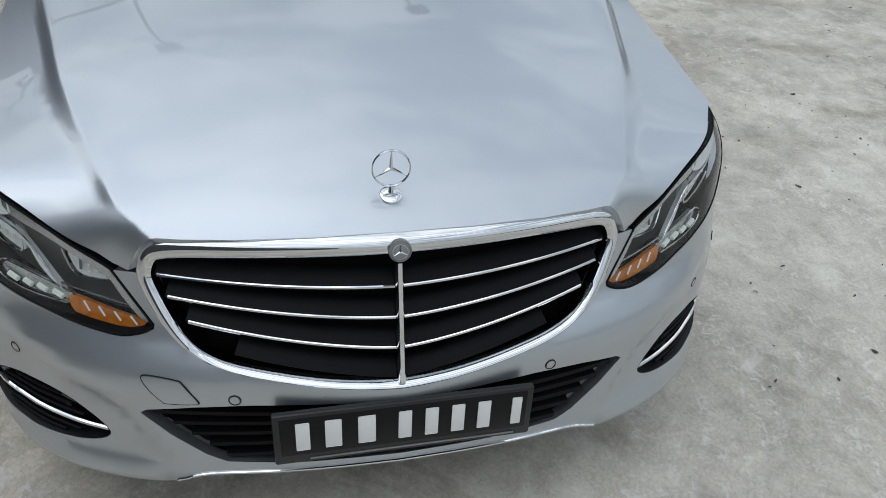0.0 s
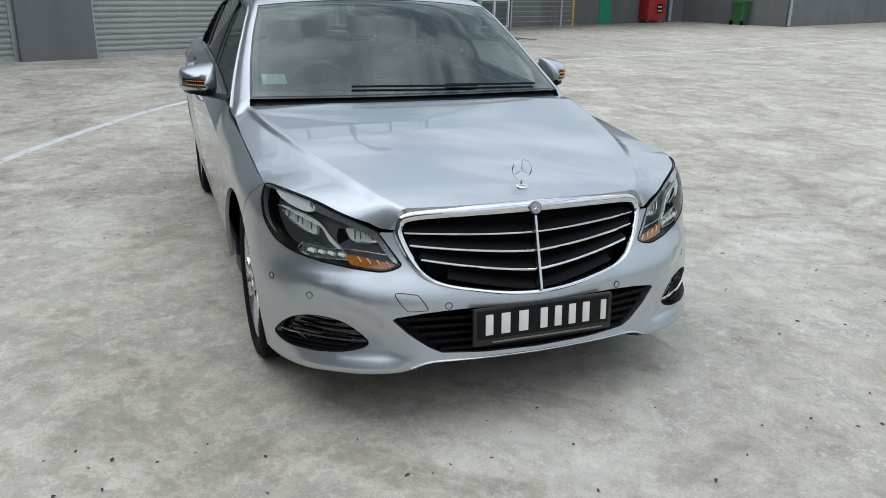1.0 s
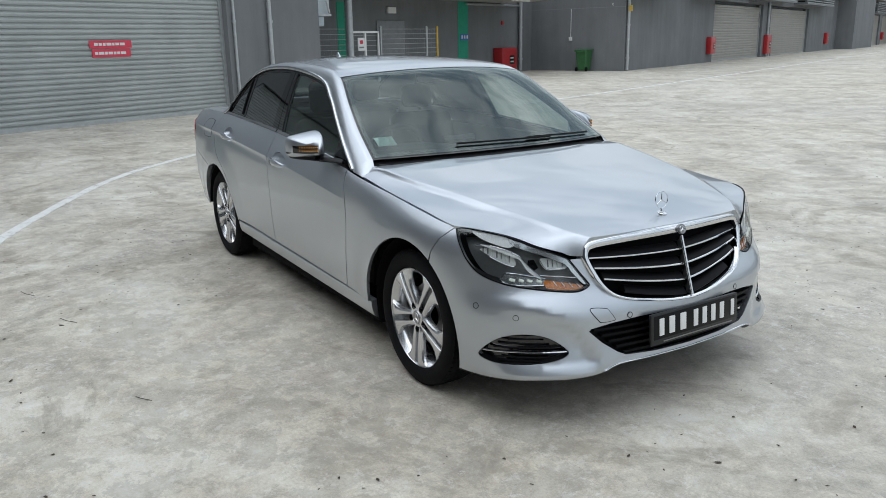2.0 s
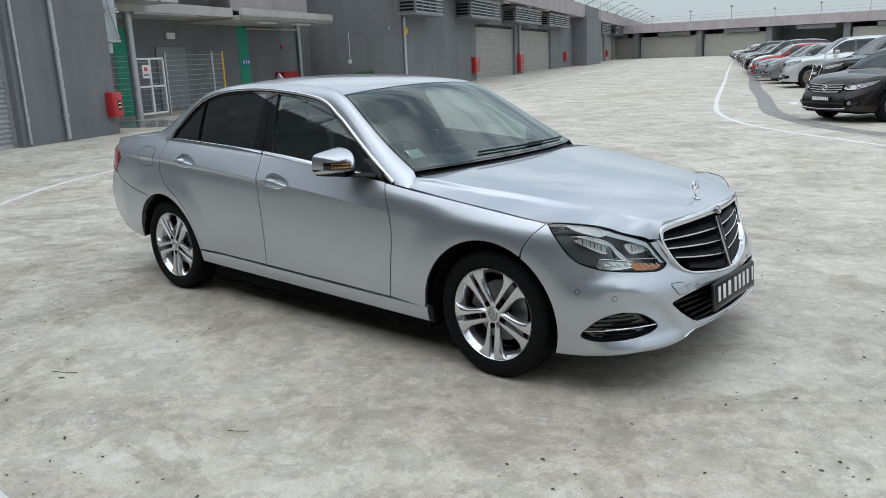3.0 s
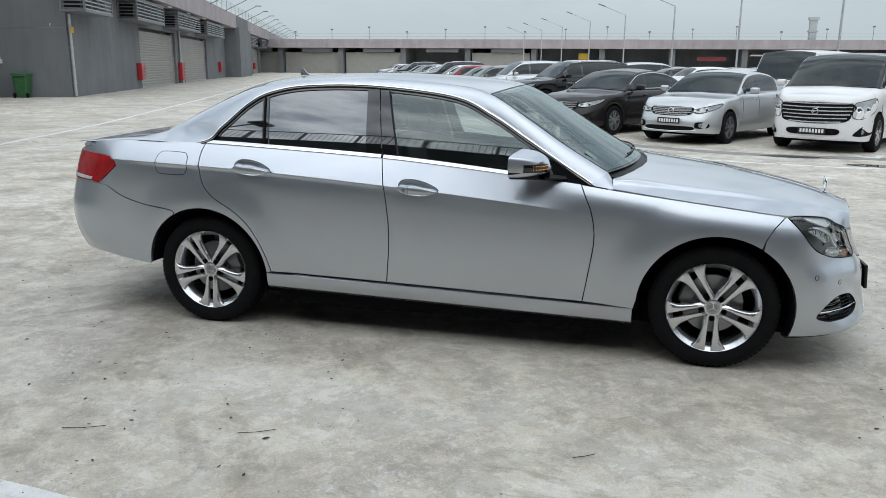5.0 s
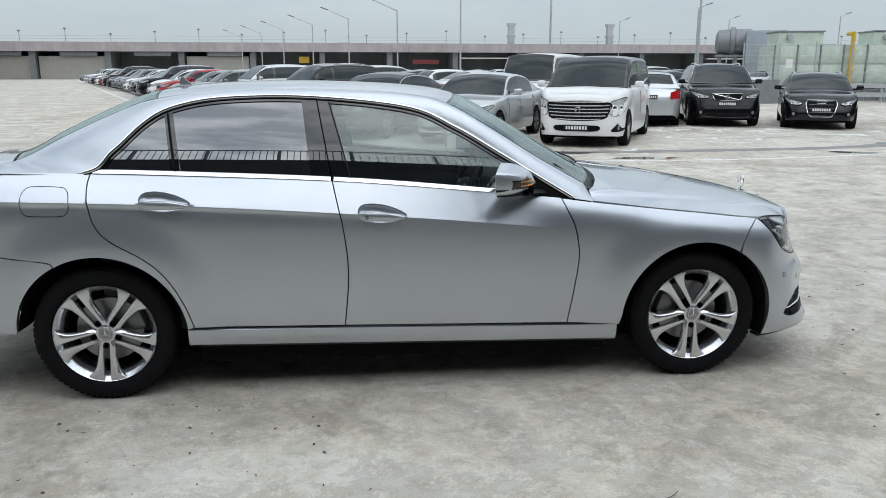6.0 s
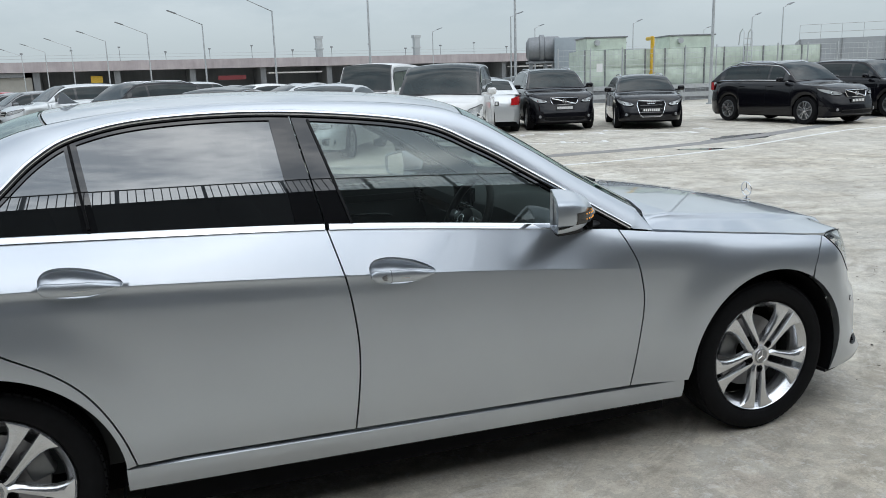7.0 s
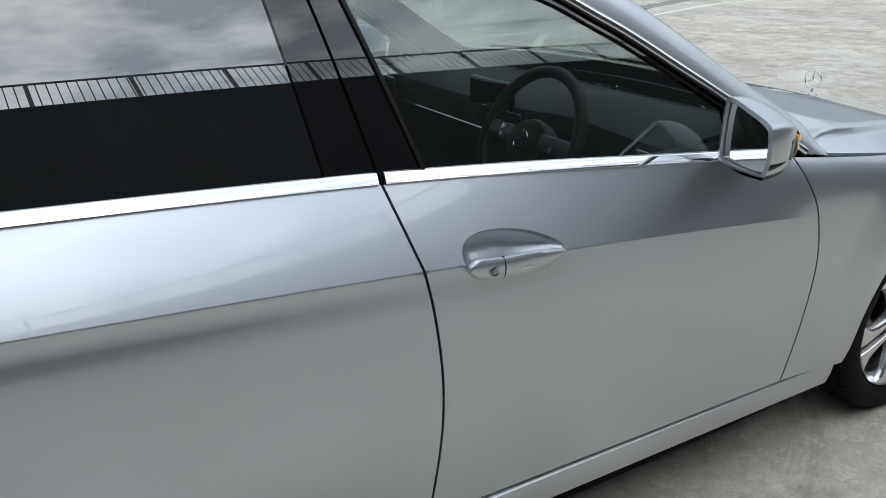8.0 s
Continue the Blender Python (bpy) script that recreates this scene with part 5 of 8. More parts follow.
width = evened(width, 3)
sh = [evened(evened(outer + (p - outer) * (width / 0.030)[:, None], 1), 1 if q < 3 else 2) for q, p in enumerate(sh)]
for i in range(len(outer)):
    ring = []
    for p, h in zip(sh, rise):
        y, z = p[i]
        ring.append(bm.verts.new((float(grille_x(y, z)) + h - 0.004, y, z)))
    rings.append(ring)
for i in range(len(rings)):
    a, b = rings[i], rings[(i + 1) % len(rings)]
    for j in range(len(a) - 1):
        bm.faces.new((a[j], a[j + 1], b[j + 1], b[j]))
GRILLE = part("radiator_grille", bm, CHROME, SALOON, "black louvred grille in a broad chrome frame")
bm = bmesh.new()
# near-black sheet painted as the shaded depth behind the louvres
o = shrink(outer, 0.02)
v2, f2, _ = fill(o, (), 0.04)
put("grille_depth_shade", mesh_of("grille_depth_shade", [(float(grille_x(y, z)) - 0.075, y, z) for y, z in v2], f2, DARK_VOID), GRILLE)


for s in (-1, 1):
    for k in range(4):
        zc, ze = 0.6935 - 0.063 * k, 0.7045 - 0.042 * k
        w = (0.452, 0.437, 0.404, 0.318)[k]
        ys = np.linspace(0.008, w, 18)
        pts = [(float(grille_x(y, zc + (ze - zc) * (y / 0.42) ** 1.3)) - 0.026, s * y, zc + (ze - zc) * (y / 0.42) ** 1.3) for y in ys]
        spline_tube("louvre", pts, [(-0.024, -0.012), (0.010, -0.0125), (0.014, -0.007), (-0.012, 0.015), (-0.024, 0.016)] if s > 0 else [(0.024, -0.012), (-0.010, -0.0125), (-0.014, -0.007), (0.012, 0.015), (0.024, 0.016)], GRILLE_BLACK, GRILLE)
        if k < 3:
            spline_tube("louvre_strip", [(x + 0.013, y, z - 0.0095) for x, y, z in pts], oval(0.0035, 0.0042, 8), CHROME, GRILLE, "slim chrome strip")
bm = bmesh.new()
tube(bm, [(float(grille_x(0, z)) + 0.001, 0, z) for z in np.linspace(0.498, 0.742, 12)], [(-0.007, -0.02), (0.007, -0.02), (0.007, 0.003), (0.004, 0.008), (-0.004, 0.008), (-0.007, 0.003)], up=(1, 0, 0))
part("grille_bar", bm, CHROME, GRILLE, "upright chrome centre bar")
bz = 0.771
facing = Vector((0.94, 0, 0.34)).to_track_quat("Y", "Z").to_matrix().to_4x4()
bm = bmesh.new()
lathe(bm, [(0.0, 0.004), (0.012, 0.0038), (0.0125, 0.003), (0.019, 0.003), (0.020, 0.0045), (0.0215, 0.0045), (0.0225, 0.002), (0.0225, -0.006)], 32, Matrix.Translation((float(grille_x(0, bz)) + 0.012, 0, bz)) @ facing)
part("grille_badge", bm, STEEL, GRILLE, "small round metal badge")
bm = bmesh.new()
B0 = Matrix.Translation((float(grille_x(0, bz)) + 0.0165, 0, bz)) @ facing
tube(bm, [B0 @ Vector((0.0145 * math.cos(a), 0, 0.0145 * math.sin(a))) for a in np.linspace(0, 2 * math.pi, 25)[:-1]], oval(0.0014, 0.0014, 6), up=tuple(facing.to_3x3() @ Vector((0, 1, 0))), closed=True)
for k in range(3):
    a = math.pi / 2 + 2 * math.pi * k / 3
    rod(bm, B0 @ Vector((0, 0.0005, 0)), B0 @ Vector((0.014 * math.cos(a), 0, 0.014 * math.sin(a))), 0.0024, 0.0008, 6)
part("badge_ring", bm, CHROME, GRILLE, "chrome ring with three rays")

# bonnet ornament: a ring with three rays on a round foot
bm = bmesh.new()
lathe(bm, [(0.0, 0.006), (0.010, 0.0055), (0.020, 0.004), (0.0225, 0.002), (0.023, -0.004)], 30, Matrix.Translation((0.652, 0, 0.822)) @ Vector((0.25, 0, 0.97)).to_track_quat("Y", "Z").to_matrix().to_4x4())
orn = part("bonnet_ornament", bm, CHROME, SALOON, "chrome ring ornament on a round foot")
oc = Vector((0.646, 0, 0.8785))
bm = bmesh.new()
tube(bm, [oc + Vector((-0.10 * 0.037 * math.cos(a), 0.037 * math.sin(a), 0.037 * math.cos(a))) for a in np.linspace(0, 2 * math.pi, 41)[:-1]], oval(0.0021, 0.0028, 8), up=(1, 0, 0.1), closed=True)
for k in range(3):
    a = 2 * math.pi * k / 3
    tip = oc + Vector((0, 0.036 * math.sin(a), 0.036 * math.cos(a)))
    rod(bm, oc, tip, 0.0042, 0.0010, 6)
rod(bm, (0.650, 0, 0.825), (0.647, 0, 0.842), 0.006, 0.0035, 10)
part("ring", bm, CHROME, orn, "thin chrome ring with three rays")

# number plate: frame with plain bars for its characters
bm = bmesh.new()
box(bm, (-0.012, -0.272, -0.070), (0.006, 0.272, 0.066), 0.006)
plate = part("number_plate", bm, PLATE_BLACK, SALOON, "black number plate with white character bars", m=pose(0.862, 0.008, 0.392, 0, -4, 0))
bm = bmesh.new()
box(bm, (0.004, -0.258, -0.045), (0.0075, 0.258, 0.058), 0.002)
part("plate_face", bm, PLATE_FACE, plate)
x = -0.236
for w, gap in ((0.047, 0.010), (0.056, 0.010), (0.060, 0.026), (0.046, 0.010), (0.046, 0.010), (0.046, 0.010), (0.046, 0.030), (0.036, 0.0)):
    bm = bmesh.new()
    box(bm, (0.0076, x + 0.20 * w, -0.030), (0.0092, x + 0.80 * w, 0.044), 0.002)
    part("plate_character", bm, PLATE_WHITE, plate)
    x += w + gap
bm = bmesh.new()
box(bm, (0.0062, -0.20, -0.0605), (0.0075, 0.235, -0.0555))
part("plate_legend", bm, STEEL, plate, "thin grey line of small lettering")
bm = bmesh.new()
box(bm, (0.795, -0.10, 0.335), (0.85, 0.12, 0.44), 0.01)
part("plate_holder", bm, BLACK_TRIM, SALOON)
# towing-eye cover outline on the bumper
eye = [tuple(p) for p in rounded([(0.520, 0.500), (0.505, 0.507), (0.452, 0.501), (0.438, 0.494), (0.410, 0.456), (0.420, 0.450), (0.470, 0.449), (0.484, 0.456)], 4, True)]
surf("towing_cover", eye, shell, SILVER, SALOON, -1, gap=0, depth=0.002, off=0.0018, step=0.02)
bm = bmesh.new()
tube(bm, [Vector(q * (1, -1, 1)) for q in shell(shrink(eye, -0.0015))], oval(0.0016, 0.0016, 6), up=(1, 0, 0), closed=True)
part("cover_gap", bm, BLACK_TRIM, SALOON)
fuel = [tuple(p) for p in rounded([(-3.173, 0.985), (-3.160, 1.012), (-3.130, 1.023), (-3.012, 1.019), (-2.984, 1.006), (-2.972, 0.980), (-2.970, 0.935), (-2.981, 0.910), (-3.008, 0.898), (-3.130, 0.900), (-3.160, 0.909), (-3.174, 0.935)], 4, True)]
surf("fuel_flap", fuel, side_map, SILVER, SALOON, -1, gap=0, depth=0.002, off=0.0012, step=0.02)
bm = bmesh.new()
tube(bm, [Vector(q * (1, -1, 1)) for q in side_map(shrink(fuel, -0.002))], oval(0.0018, 0.0018, 6), up=(0, 1, 0), closed=True)
part("flap_gap", bm, BLACK_TRIM, SALOON)

# cowl, wipers, roof aerial
bm = bmesh.new()
rings = []
for t in np.linspace(-1, 1, 21):
    a = top(np.array([[0.30, t]]))[0]
    k = 1 - abs(t) ** 2.2
    b = (-0.545 + 0.175 * k, 0.79 * t, 0.936 + 0.032 * k)
    rings.append([bm.verts.new(a + np.array([0, 0, -0.006])), bm.verts.new((np.array(a) + b) / 2 + np.array([0, 0, -0.012])), bm.verts.new(b), bm.verts.new((b[0] + 0.06, b[1], b[2] - 0.05))])
for a, b in zip(rings, rings[1:]):
    for j in range(3):
        bm.faces.new((a[j], a[j + 1], b[j + 1], b[j]))
part("cowl", bm, BLACK_TRIM, SALOON, "black plastic scuttle")
for y0, y1, v1 in ((0.28, -0.32, 0.30), (0.62, 0.12, 0.29)):
    pts = [top(np.array([[0.24 + (v1 - 0.24) * k, (y0 + (y1 - y0) * k) / 0.75]]))[0] + np.array([0.006, 0, 0.010]) for k in np.linspace(0, 1, 12)]
    w = spline_tube("wiper", pts, [(-0.004, -0.004), (0.004, -0.004), (0.003, 0.006), (-0.003, 0.006)], BLACK_TRIM, SALOON, "black wiper blade")
bm = bmesh.new()
prof = rounded([(-2.565, 1.462), (-2.590, 1.476), (-2.612, 1.498), (-2.624, 1.506), (-2.632, 1.497), (-2.640, 1.462)], 4)
a = [bm.verts.new((x, -0.008 * (1 - 0.75 * (z - 1.46) / 0.06), z - 0.006)) for x, z in prof]
b = [bm.verts.new((x, 0.008 * (1 - 0.75 * (z - 1.46) / 0.06), z - 0.006)) for x, z in prof]
for i in range(len(a) - 1):
    bm.faces.new((a[i], a[i + 1], b[i + 1], b[i]))
bm.faces.new(a)
bm.faces.new(b[::-1])
part("roof_aerial", bm, SILVER, SALOON, "small fin aerial")

# underside and cabin
bm = bmesh.new()
box(bm, (-3.30, -0.64, 0.140), (0.55, 0.64, 0.29), 0.02)
box(bm, (-3.78, -0.60, 0.36), (-3.20, 0.60, 0.45), 0.02)
box(bm, (-2.45, -0.84, 0.150), (-0.45, 0.84, 0.30), 0.01)
part("underbody", bm, DARK_VOID, SALOON, "dark underside")
bm = bmesh.new()
box(bm, (-0.42, -0.66, 0.29), (0.55, 0.66, 0.70), 0.05)
box(bm, (0.42, -0.38, 0.30), (0.70, 0.38, 0.66), 0.02)
part("engine_block", bm, DARK_VOID, SALOON)
for s in (-1, 1):
    bm = bmesh.new()
    box(bm, (-2.90, 0.74, 0.30), (-0.62, 0.785, 0.965), 0.02, Matrix.Diagonal((1, s, 1, 1)))
    part("door_card", bm, DASH, SALOON, "dark inner door lining")
    bm = bmesh.new()
    box(bm, (-1.55, 0.70, 0.62), (-0.95, 0.75, 0.70), 0.015, Matrix.Diagonal((1, s, 1, 1)))
    box(bm, (-1.50, 0.735, 0.86), (-0.90, 0.748, 0.90), 0.004, Matrix.Diagonal((1, s, 1, 1)))
    part("armrest", bm, LEATHER, SALOON)
    bm = bmesh.new()
    tube(bm, [(-1.50, s * 0.733, 0.80), (-1.35, s * 0.728, 0.80), (-1.20, s * 0.728, 0.795), (-1.12, s * 0.733, 0.78)], oval(0.005, 0.005, 8))
    part("inner_handle", bm, CHROME, SALOON)
bm = bmesh.new()
rings = []
for y in np.linspace(-0.76, 0.76, 25):
    hump = 0.035 * math.exp(-(((y + 0.37) / 0.2) ** 2))
    prof = [(-0.50, 0.955), (-0.62, 0.975), (-0.78, 0.985 + hump), (-0.90, 0.975 + hump), (-0.955, 0.945 + hump * 0.6), (-0.965, 0.90), (-0.93, 0.80), (-0.90, 0.66), (-0.72, 0.50)]
    rings.append([bm.verts.new((x - 0.02 * math.cos(y * 2), y, z)) for x, z in prof])
for a, b in zip(rings, rings[1:]):
    for j in range(len(a) - 1):
        bm.faces.new((a[j], a[j + 1], b[j + 1], b[j]))
DASHB = part("dashboard", bm, DASH, SALOON, "dark grey dashboard")
bm = bmesh.new()
tube(bm, [(-0.985 + 0.02 * abs(y), y, 0.885) for y in np.linspace(-0.05, 0.74, 16)], [(-0.006, -0.02), (0.006, -0.02), (0.006, 0.02), (-0.006, 0.02)])
part("dash_trim", bm, WOOD_TRIM, DASHB)
bm = bmesh.new()
tube(bm, [(-0.993 + 0.02 * abs(y), y, 0.862) for y in np.linspace(-0.05, 0.74, 16)], oval(0.003, 0.003, 6))
part("dash_chrome_line", bm, CHROME, DASHB)
bm = bmesh.new()
box(bm, (-0.99, -0.10, 0.93), (-0.96, 0.12, 1.02), 0.01)
part("dash_screen", bm, GLOSS_BLACK, DASHB)
for y in (-0.13, -0.02, 0.66, -0.70):
    bm = bmesh.new()
    for k in range(5):
        box(bm, (-0.998, y - 0.04, 0.865 + 0.014 * k), (-0.975, y + 0.04, 0.870 + 0.014 * k))
    vent = part("dash_vent", bm, GRILLE_BLACK, DASHB)
    bm = bmesh.new()
    o = [(-0.999, y + a * 0.045, 0.898 + b * 0.042) for a, b in ((-1, -1), (1, -1), (1, 1), (-1, 1))]
    tube(bm, o, oval(0.003, 0.003, 6), up=(1, 0, 0), closed=True)
    part("vent_frame", bm, ALLOY, vent)
SW = Matrix.Translation((-1.115, -0.365, 0.925)) @ Vector((-0.90, 0, 0.42)).to_track_quat("Y", "Z").to_matrix().to_4x4()
bm = bmesh.new()
tube(bm, [SW @ Vector((0.187 * math.cos(a), 0, 0.187 * math.sin(a))) for a in np.linspace(0, 2 * math.pi, 49)[:-1]], oval(0.0165, 0.0165, 10), up=tuple(SW.to_3x3() @ Vector((0, 1, 0))), closed=True)
STW = part("steering_wheel", bm, LEATHER, SALOON, "black leather steering wheel")
bm = bmesh.new()
lathe(bm, [(0.0, 0.030), (0.045, 0.027), (0.068, 0.016), (0.074, 0.0), (0.070, -0.03)], 30, SW @ pose(0, -0.01, -0.01) @ Matrix.Diagonal((1.15, 1, 0.9, 1)))
part("wheel_boss", bm, LEATHER, STW)
for a in (0, 180, 270):
    bm = bmesh.new()
    d = Vector((math.cos(radians(a)), 0, math.sin(radians(a))))
    tube(bm, [SW @ (d * 0.06 + Vector((0, 0.008, 0))), SW @ (d * 0.18)], oval(0.024 if a != 270 else 0.016, 0.008, 8), up=tuple(SW.to_3x3() @ Vector((0, 1, 0))))
    part("wheel_spoke", bm, ALLOY_DARK if a != 270 else LEATHER, STW)
    if a != 270:
        bm = bmesh.new()
        box(bm, (-0.018, 0.004, -0.022), (0.018, 0.012, 0.022), 0.003, SW @ Matrix.Translation(d * 0.098))
        part("wheel_button", bm, ALLOY, STW)
bm = bmesh.new()
tube(bm, [SW @ Vector((0.026 * math.cos(a), 0.0255, 0.026 * math.sin(a) - 0.01)) for a in np.linspace(0, 2 * math.pi, 29)[:-1]], oval(0.0022, 0.0022, 6), up=tuple(SW.to_3x3() @ Vector((0, 1, 0))), closed=True)
for k in range(3):
    a = math.pi / 2 + 2 * math.pi * k / 3
    rod(bm, SW @ Vector((0, 0.026, -0.01)), SW @ Vector((0.026 * math.cos(a), 0.0255, 0.026 * math.sin(a) - 0.01)), 0.003, 0.001, 6)
part("wheel_emblem", bm, CHROME, STW, "small chrome ring emblem")


def seat(x, y, wide=0.25):
    bm = bmesh.new()
    box(bm, (x - 0.27, y - wide, 0.36), (x + 0.27, y + wide, 0.56), 0.06, seg=3)
    st = part("seat", bm, LEATHER, SALOON, "black leather seat")
    bm = bmesh.new()
    box(bm, (-0.07, y - wide, 0.0), (0.07, y + wide, 0.62), 0.06, pose(x - 0.24, 0, 0.48, 0, -17, 0), seg=3)
    part("seat_back", bm, LEATHER, st)
    for k in ((0,) if wide < 0.4 else (-0.38, 0, 0.38)):
        bm = bmesh.new()
        box(bm, (-0.045, y + k - 0.12, 0.0), (0.045, y + k + 0.12, 0.17), 0.045, pose(x - 0.445, 0, 1.10, 0, -10, 0), seg=3)
        part("headrest", bm, LEATHER, st)


seat(-1.62, -0.36)
seat(-1.62, 0.36)
seat(-2.48, 0.0, 0.62)
bm = bmesh.new()
box(bm, (-3.35, -0.62, 1.02), (-2.80, 0.62, 1.05), 0.01)
part("parcel_shelf", bm, DASH, SALOON)
bm = bmesh.new()
box(bm, (-1.295, -0.11, 1.325), (-1.27, 0.11, 1.385), 0.012, pose(0.02, 0, 0))
rod(bm, (-1.27, 0, 1.37), (-1.235, 0, 1.405), 0.012)
part("cabin_mirror", bm, BLACK_TRIM, SALOON)
bm = bmesh.new()
box(bm, (-0.001, -0.055, -0.035), (0.001, 0.055, 0.035), 0, Matrix.Translation(top(np.array([[0.62, -0.86]]))[0] + np.array([-0.008, 0, -0.006])) @ Vector((0.55, 0, 0.83)).to_track_quat("X", "Z").to_matrix().to_4x4())
part("windscreen_sticker", bm, plain("sticker_green", (0.28, 0.42, 0.38), 0.5, vary=0.35, scale=60), SALOON, "pale green paper permit")

# ---- the deck and its markings ----
bm = bmesh.new()
bmesh.ops.create_grid(bm, x_segments=24, y_segments=24, size=1500)
tagged(part("ground", bm, CONCRETE), "stained and worn grey concrete deck of an open rooftop car park", "floor", kind="structure")


def ribbon(name, pts, width, z, mat, label, category="line marking", edge=0.0):
    """A flat painted band along a path, 3 mm thick."""
    c = rounded([(*p, 0.0) for p in pts], 10)
    bm = bmesh.new()
    rnd = random.Random(len(pts))
    rows = []
    for i, p in enumerate(c):
        d = c[min(i + 1, len(c) - 1)] - c[max(i - 1, 0)]
        nrm = np.array([-d[1], d[0]]) / max(np.hypot(d[0], d[1]), 1e-6)
        w1, w2 = width / 2 + rnd.uniform(-edge, edge), width / 2 + rnd.uniform(-edge, edge)
        rows.append([bm.verts.new((p[0] + nrm[0] * w1, p[1] + nrm[1] * w1, z)), bm.verts.new((p[0] - nrm[0] * w2, p[1] - nrm[1] * w2, z))])
    for a, b in zip(rows, rows[1:]):
        bm.faces.new((a[0], b[0], b[1], a[1]))
    r = bmesh.ops.extrude_face_region(bm, geom=bm.faces[:])
    bmesh.ops.translate(bm, verts=[v for v in r["geom"] if isinstance(v, bmesh.types.BMVert)], vec=(0, 0, -z - 0.001))
    return tagged(part(name, bm, mat, smoothed=False), label, category, kind="structure")


ribbon("lane_line", [(1.0, -2.75), (-0.5, -2.93), (-2.05, -2.88), (-3.55, -2.68), (-5.0, -2.15), (-7.0, -1.12), (-8.2, -0.15), (-9.45, 1.3), (-10.6, 3.5), (-11.3, 5.0), (-12.3, 8.0), (-13.2, 11.0), (-14.8, 15.4), (-19.5, 27.6), (-27, 46.5), (-45, 91.5)], 0.105, 0.004, LINE, "worn white lane line curving over the deck", edge=0.006)
ribbon("lane_line", [(-50, 138), (-46, 127), (-27.5, 76.05), (-16.4, 45.5), (-11.6, 32.5), (-8.95, 25.2), (-7.2, 20.4), (-6.3, 18.0), (-5.35, 15.6), (-4.55, 13.95), (-3.85, 12.82), (-3.02, 11.80), (-1.9, 10.72), (-1.0, 9.98), (-0.3, 9.44), (0.76, 8.83), (1.7, 8.58), (3.1, 8.4), (5.5, 8.5), (8.0, 9.05), (13.0, 11.0), (17.0, 12.0), (40, 19.5)], 0.12, 0.004, LINE, "white lane line bending round the parking rows", edge=0.005)
ribbon("drain_strip", [(-47, 134), (-27.5, 80.0), (-15.8, 47.6), (-10.7, 33.6), (-8.0, 26.0), (-5.9, 20.6), (-4.2, 16.0), (-3.2, 14.0), (-1.8, 12.0), (-0.3, 10.8), (1.2, 10.1), (2.6, 9.9), (5.0, 9.95), (8.6, 10.4), (14.0, 12.6), (24, 17.4), (40, 24)], 0.42, 0.003, DARK_STRIP, "dark grey worn drainage strip", "drain", edge=0.008)
for x, y, a in ((-4.3, 18.2, -70), (3.2, 13.6, -25), (9.8, 13.2, -12)):
    bm = bmesh.new()
    box(bm, (-0.50, -0.09, 0), (0.50, 0.09, 0.004))
    box(bm, (0.32, -0.42, 0), (0.50, -0.09, 0.004))
    tagged(part("bay_mark", bm, LINE, smoothed=False, m=pose(x, y, 0.0005, 0, 0, a)), "short white corner mark of a parking bay", "bay marking", "parking bay marks", "structure")
# length of the dash, then how far along it and to which side its short stem goes
for x, y, l, k, d in ((5.92, 15.07, 0.36, 0.12, -0.45), (6.34, 15.55, 0.42, -0.06, 0.45), (6.65, 15.10, 0.44, -0.10, -0.5), (7.51, 14.85, 0.63, 0.0, -0.55), (8.28, 14.48, 0.43, 0.16, -0.5), (8.97, 14.75, 0.53, -0.1, 0.4),
                      (5.41, 12.60, 0.33, -0.11, 0.45), (6.24, 12.28, 0.44, 0.0, 0.45), (6.99, 11.98, 0.38, 0.13, 0.42), (3.47, 10.10, 0.34, 0.12, 0.45), (11.13, 13.85, 0.42, 0.1, 0.4), (15.04, 18.87, 0.5, 0, 0),
                      (5.66, 12.46, 0.09, 0, 0), (5.79, 12.40, 0.09, 0, 0), (6.53, 12.15, 0.09, 0, 0), (6.66, 12.09, 0.10, 0, 0)):
    bm = bmesh.new()
    box(bm, (-l / 2, -0.075, 0), (l / 2, 0.075, 0.004))
    if d:
        box(bm, (k - 0.055, min(d, math.copysign(0.075, d)), 0), (k + 0.055, max(d, math.copysign(0.075, d)), 0.004))
    tagged(part("bay_mark", bm, LINE, smoothed=False, m=pose(x, y, 0.0005, 0, 0, -22)), "short white dash of a parking bay", "bay marking", "parking bay marks", "structure")
for x, y, w, h, a in ((-21.5, 55.0, 3.2, 0.5, 112), (-20.3, 52.0, 1.0, 0.9, 112), (-24.8, 62.0, 1.0, 2.2, 22), (-28, 48, 0.5, 2.4, 22)):
    bm = bmesh.new()
    if w > 2:
        for k in range(5):
            box(bm, (-w / 2 + k * w / 5, -h / 2, 0), (-w / 2 + (k + 0.55) * w / 5, h / 2, 0.004))
    else:
        box(bm, (-w * 0.15, -h / 2, 0), (w * 0.15, h / 2, 0.004))
        for q in (-1, 1):
            box(bm, (-w * 0.12, 0, 0), (w * 0.12, h * 0.5, 0.004), 0, pose(q * w * 0.24, h * 0.20, 0, 0, 0, q * 40))
    tagged(part("lane_arrow", bm, LINE, smoothed=False, m=pose(x, y, 0.0005, 0, 0, a)), "white direction marking painted on the deck", "road marking", "lane arrows", "structure")
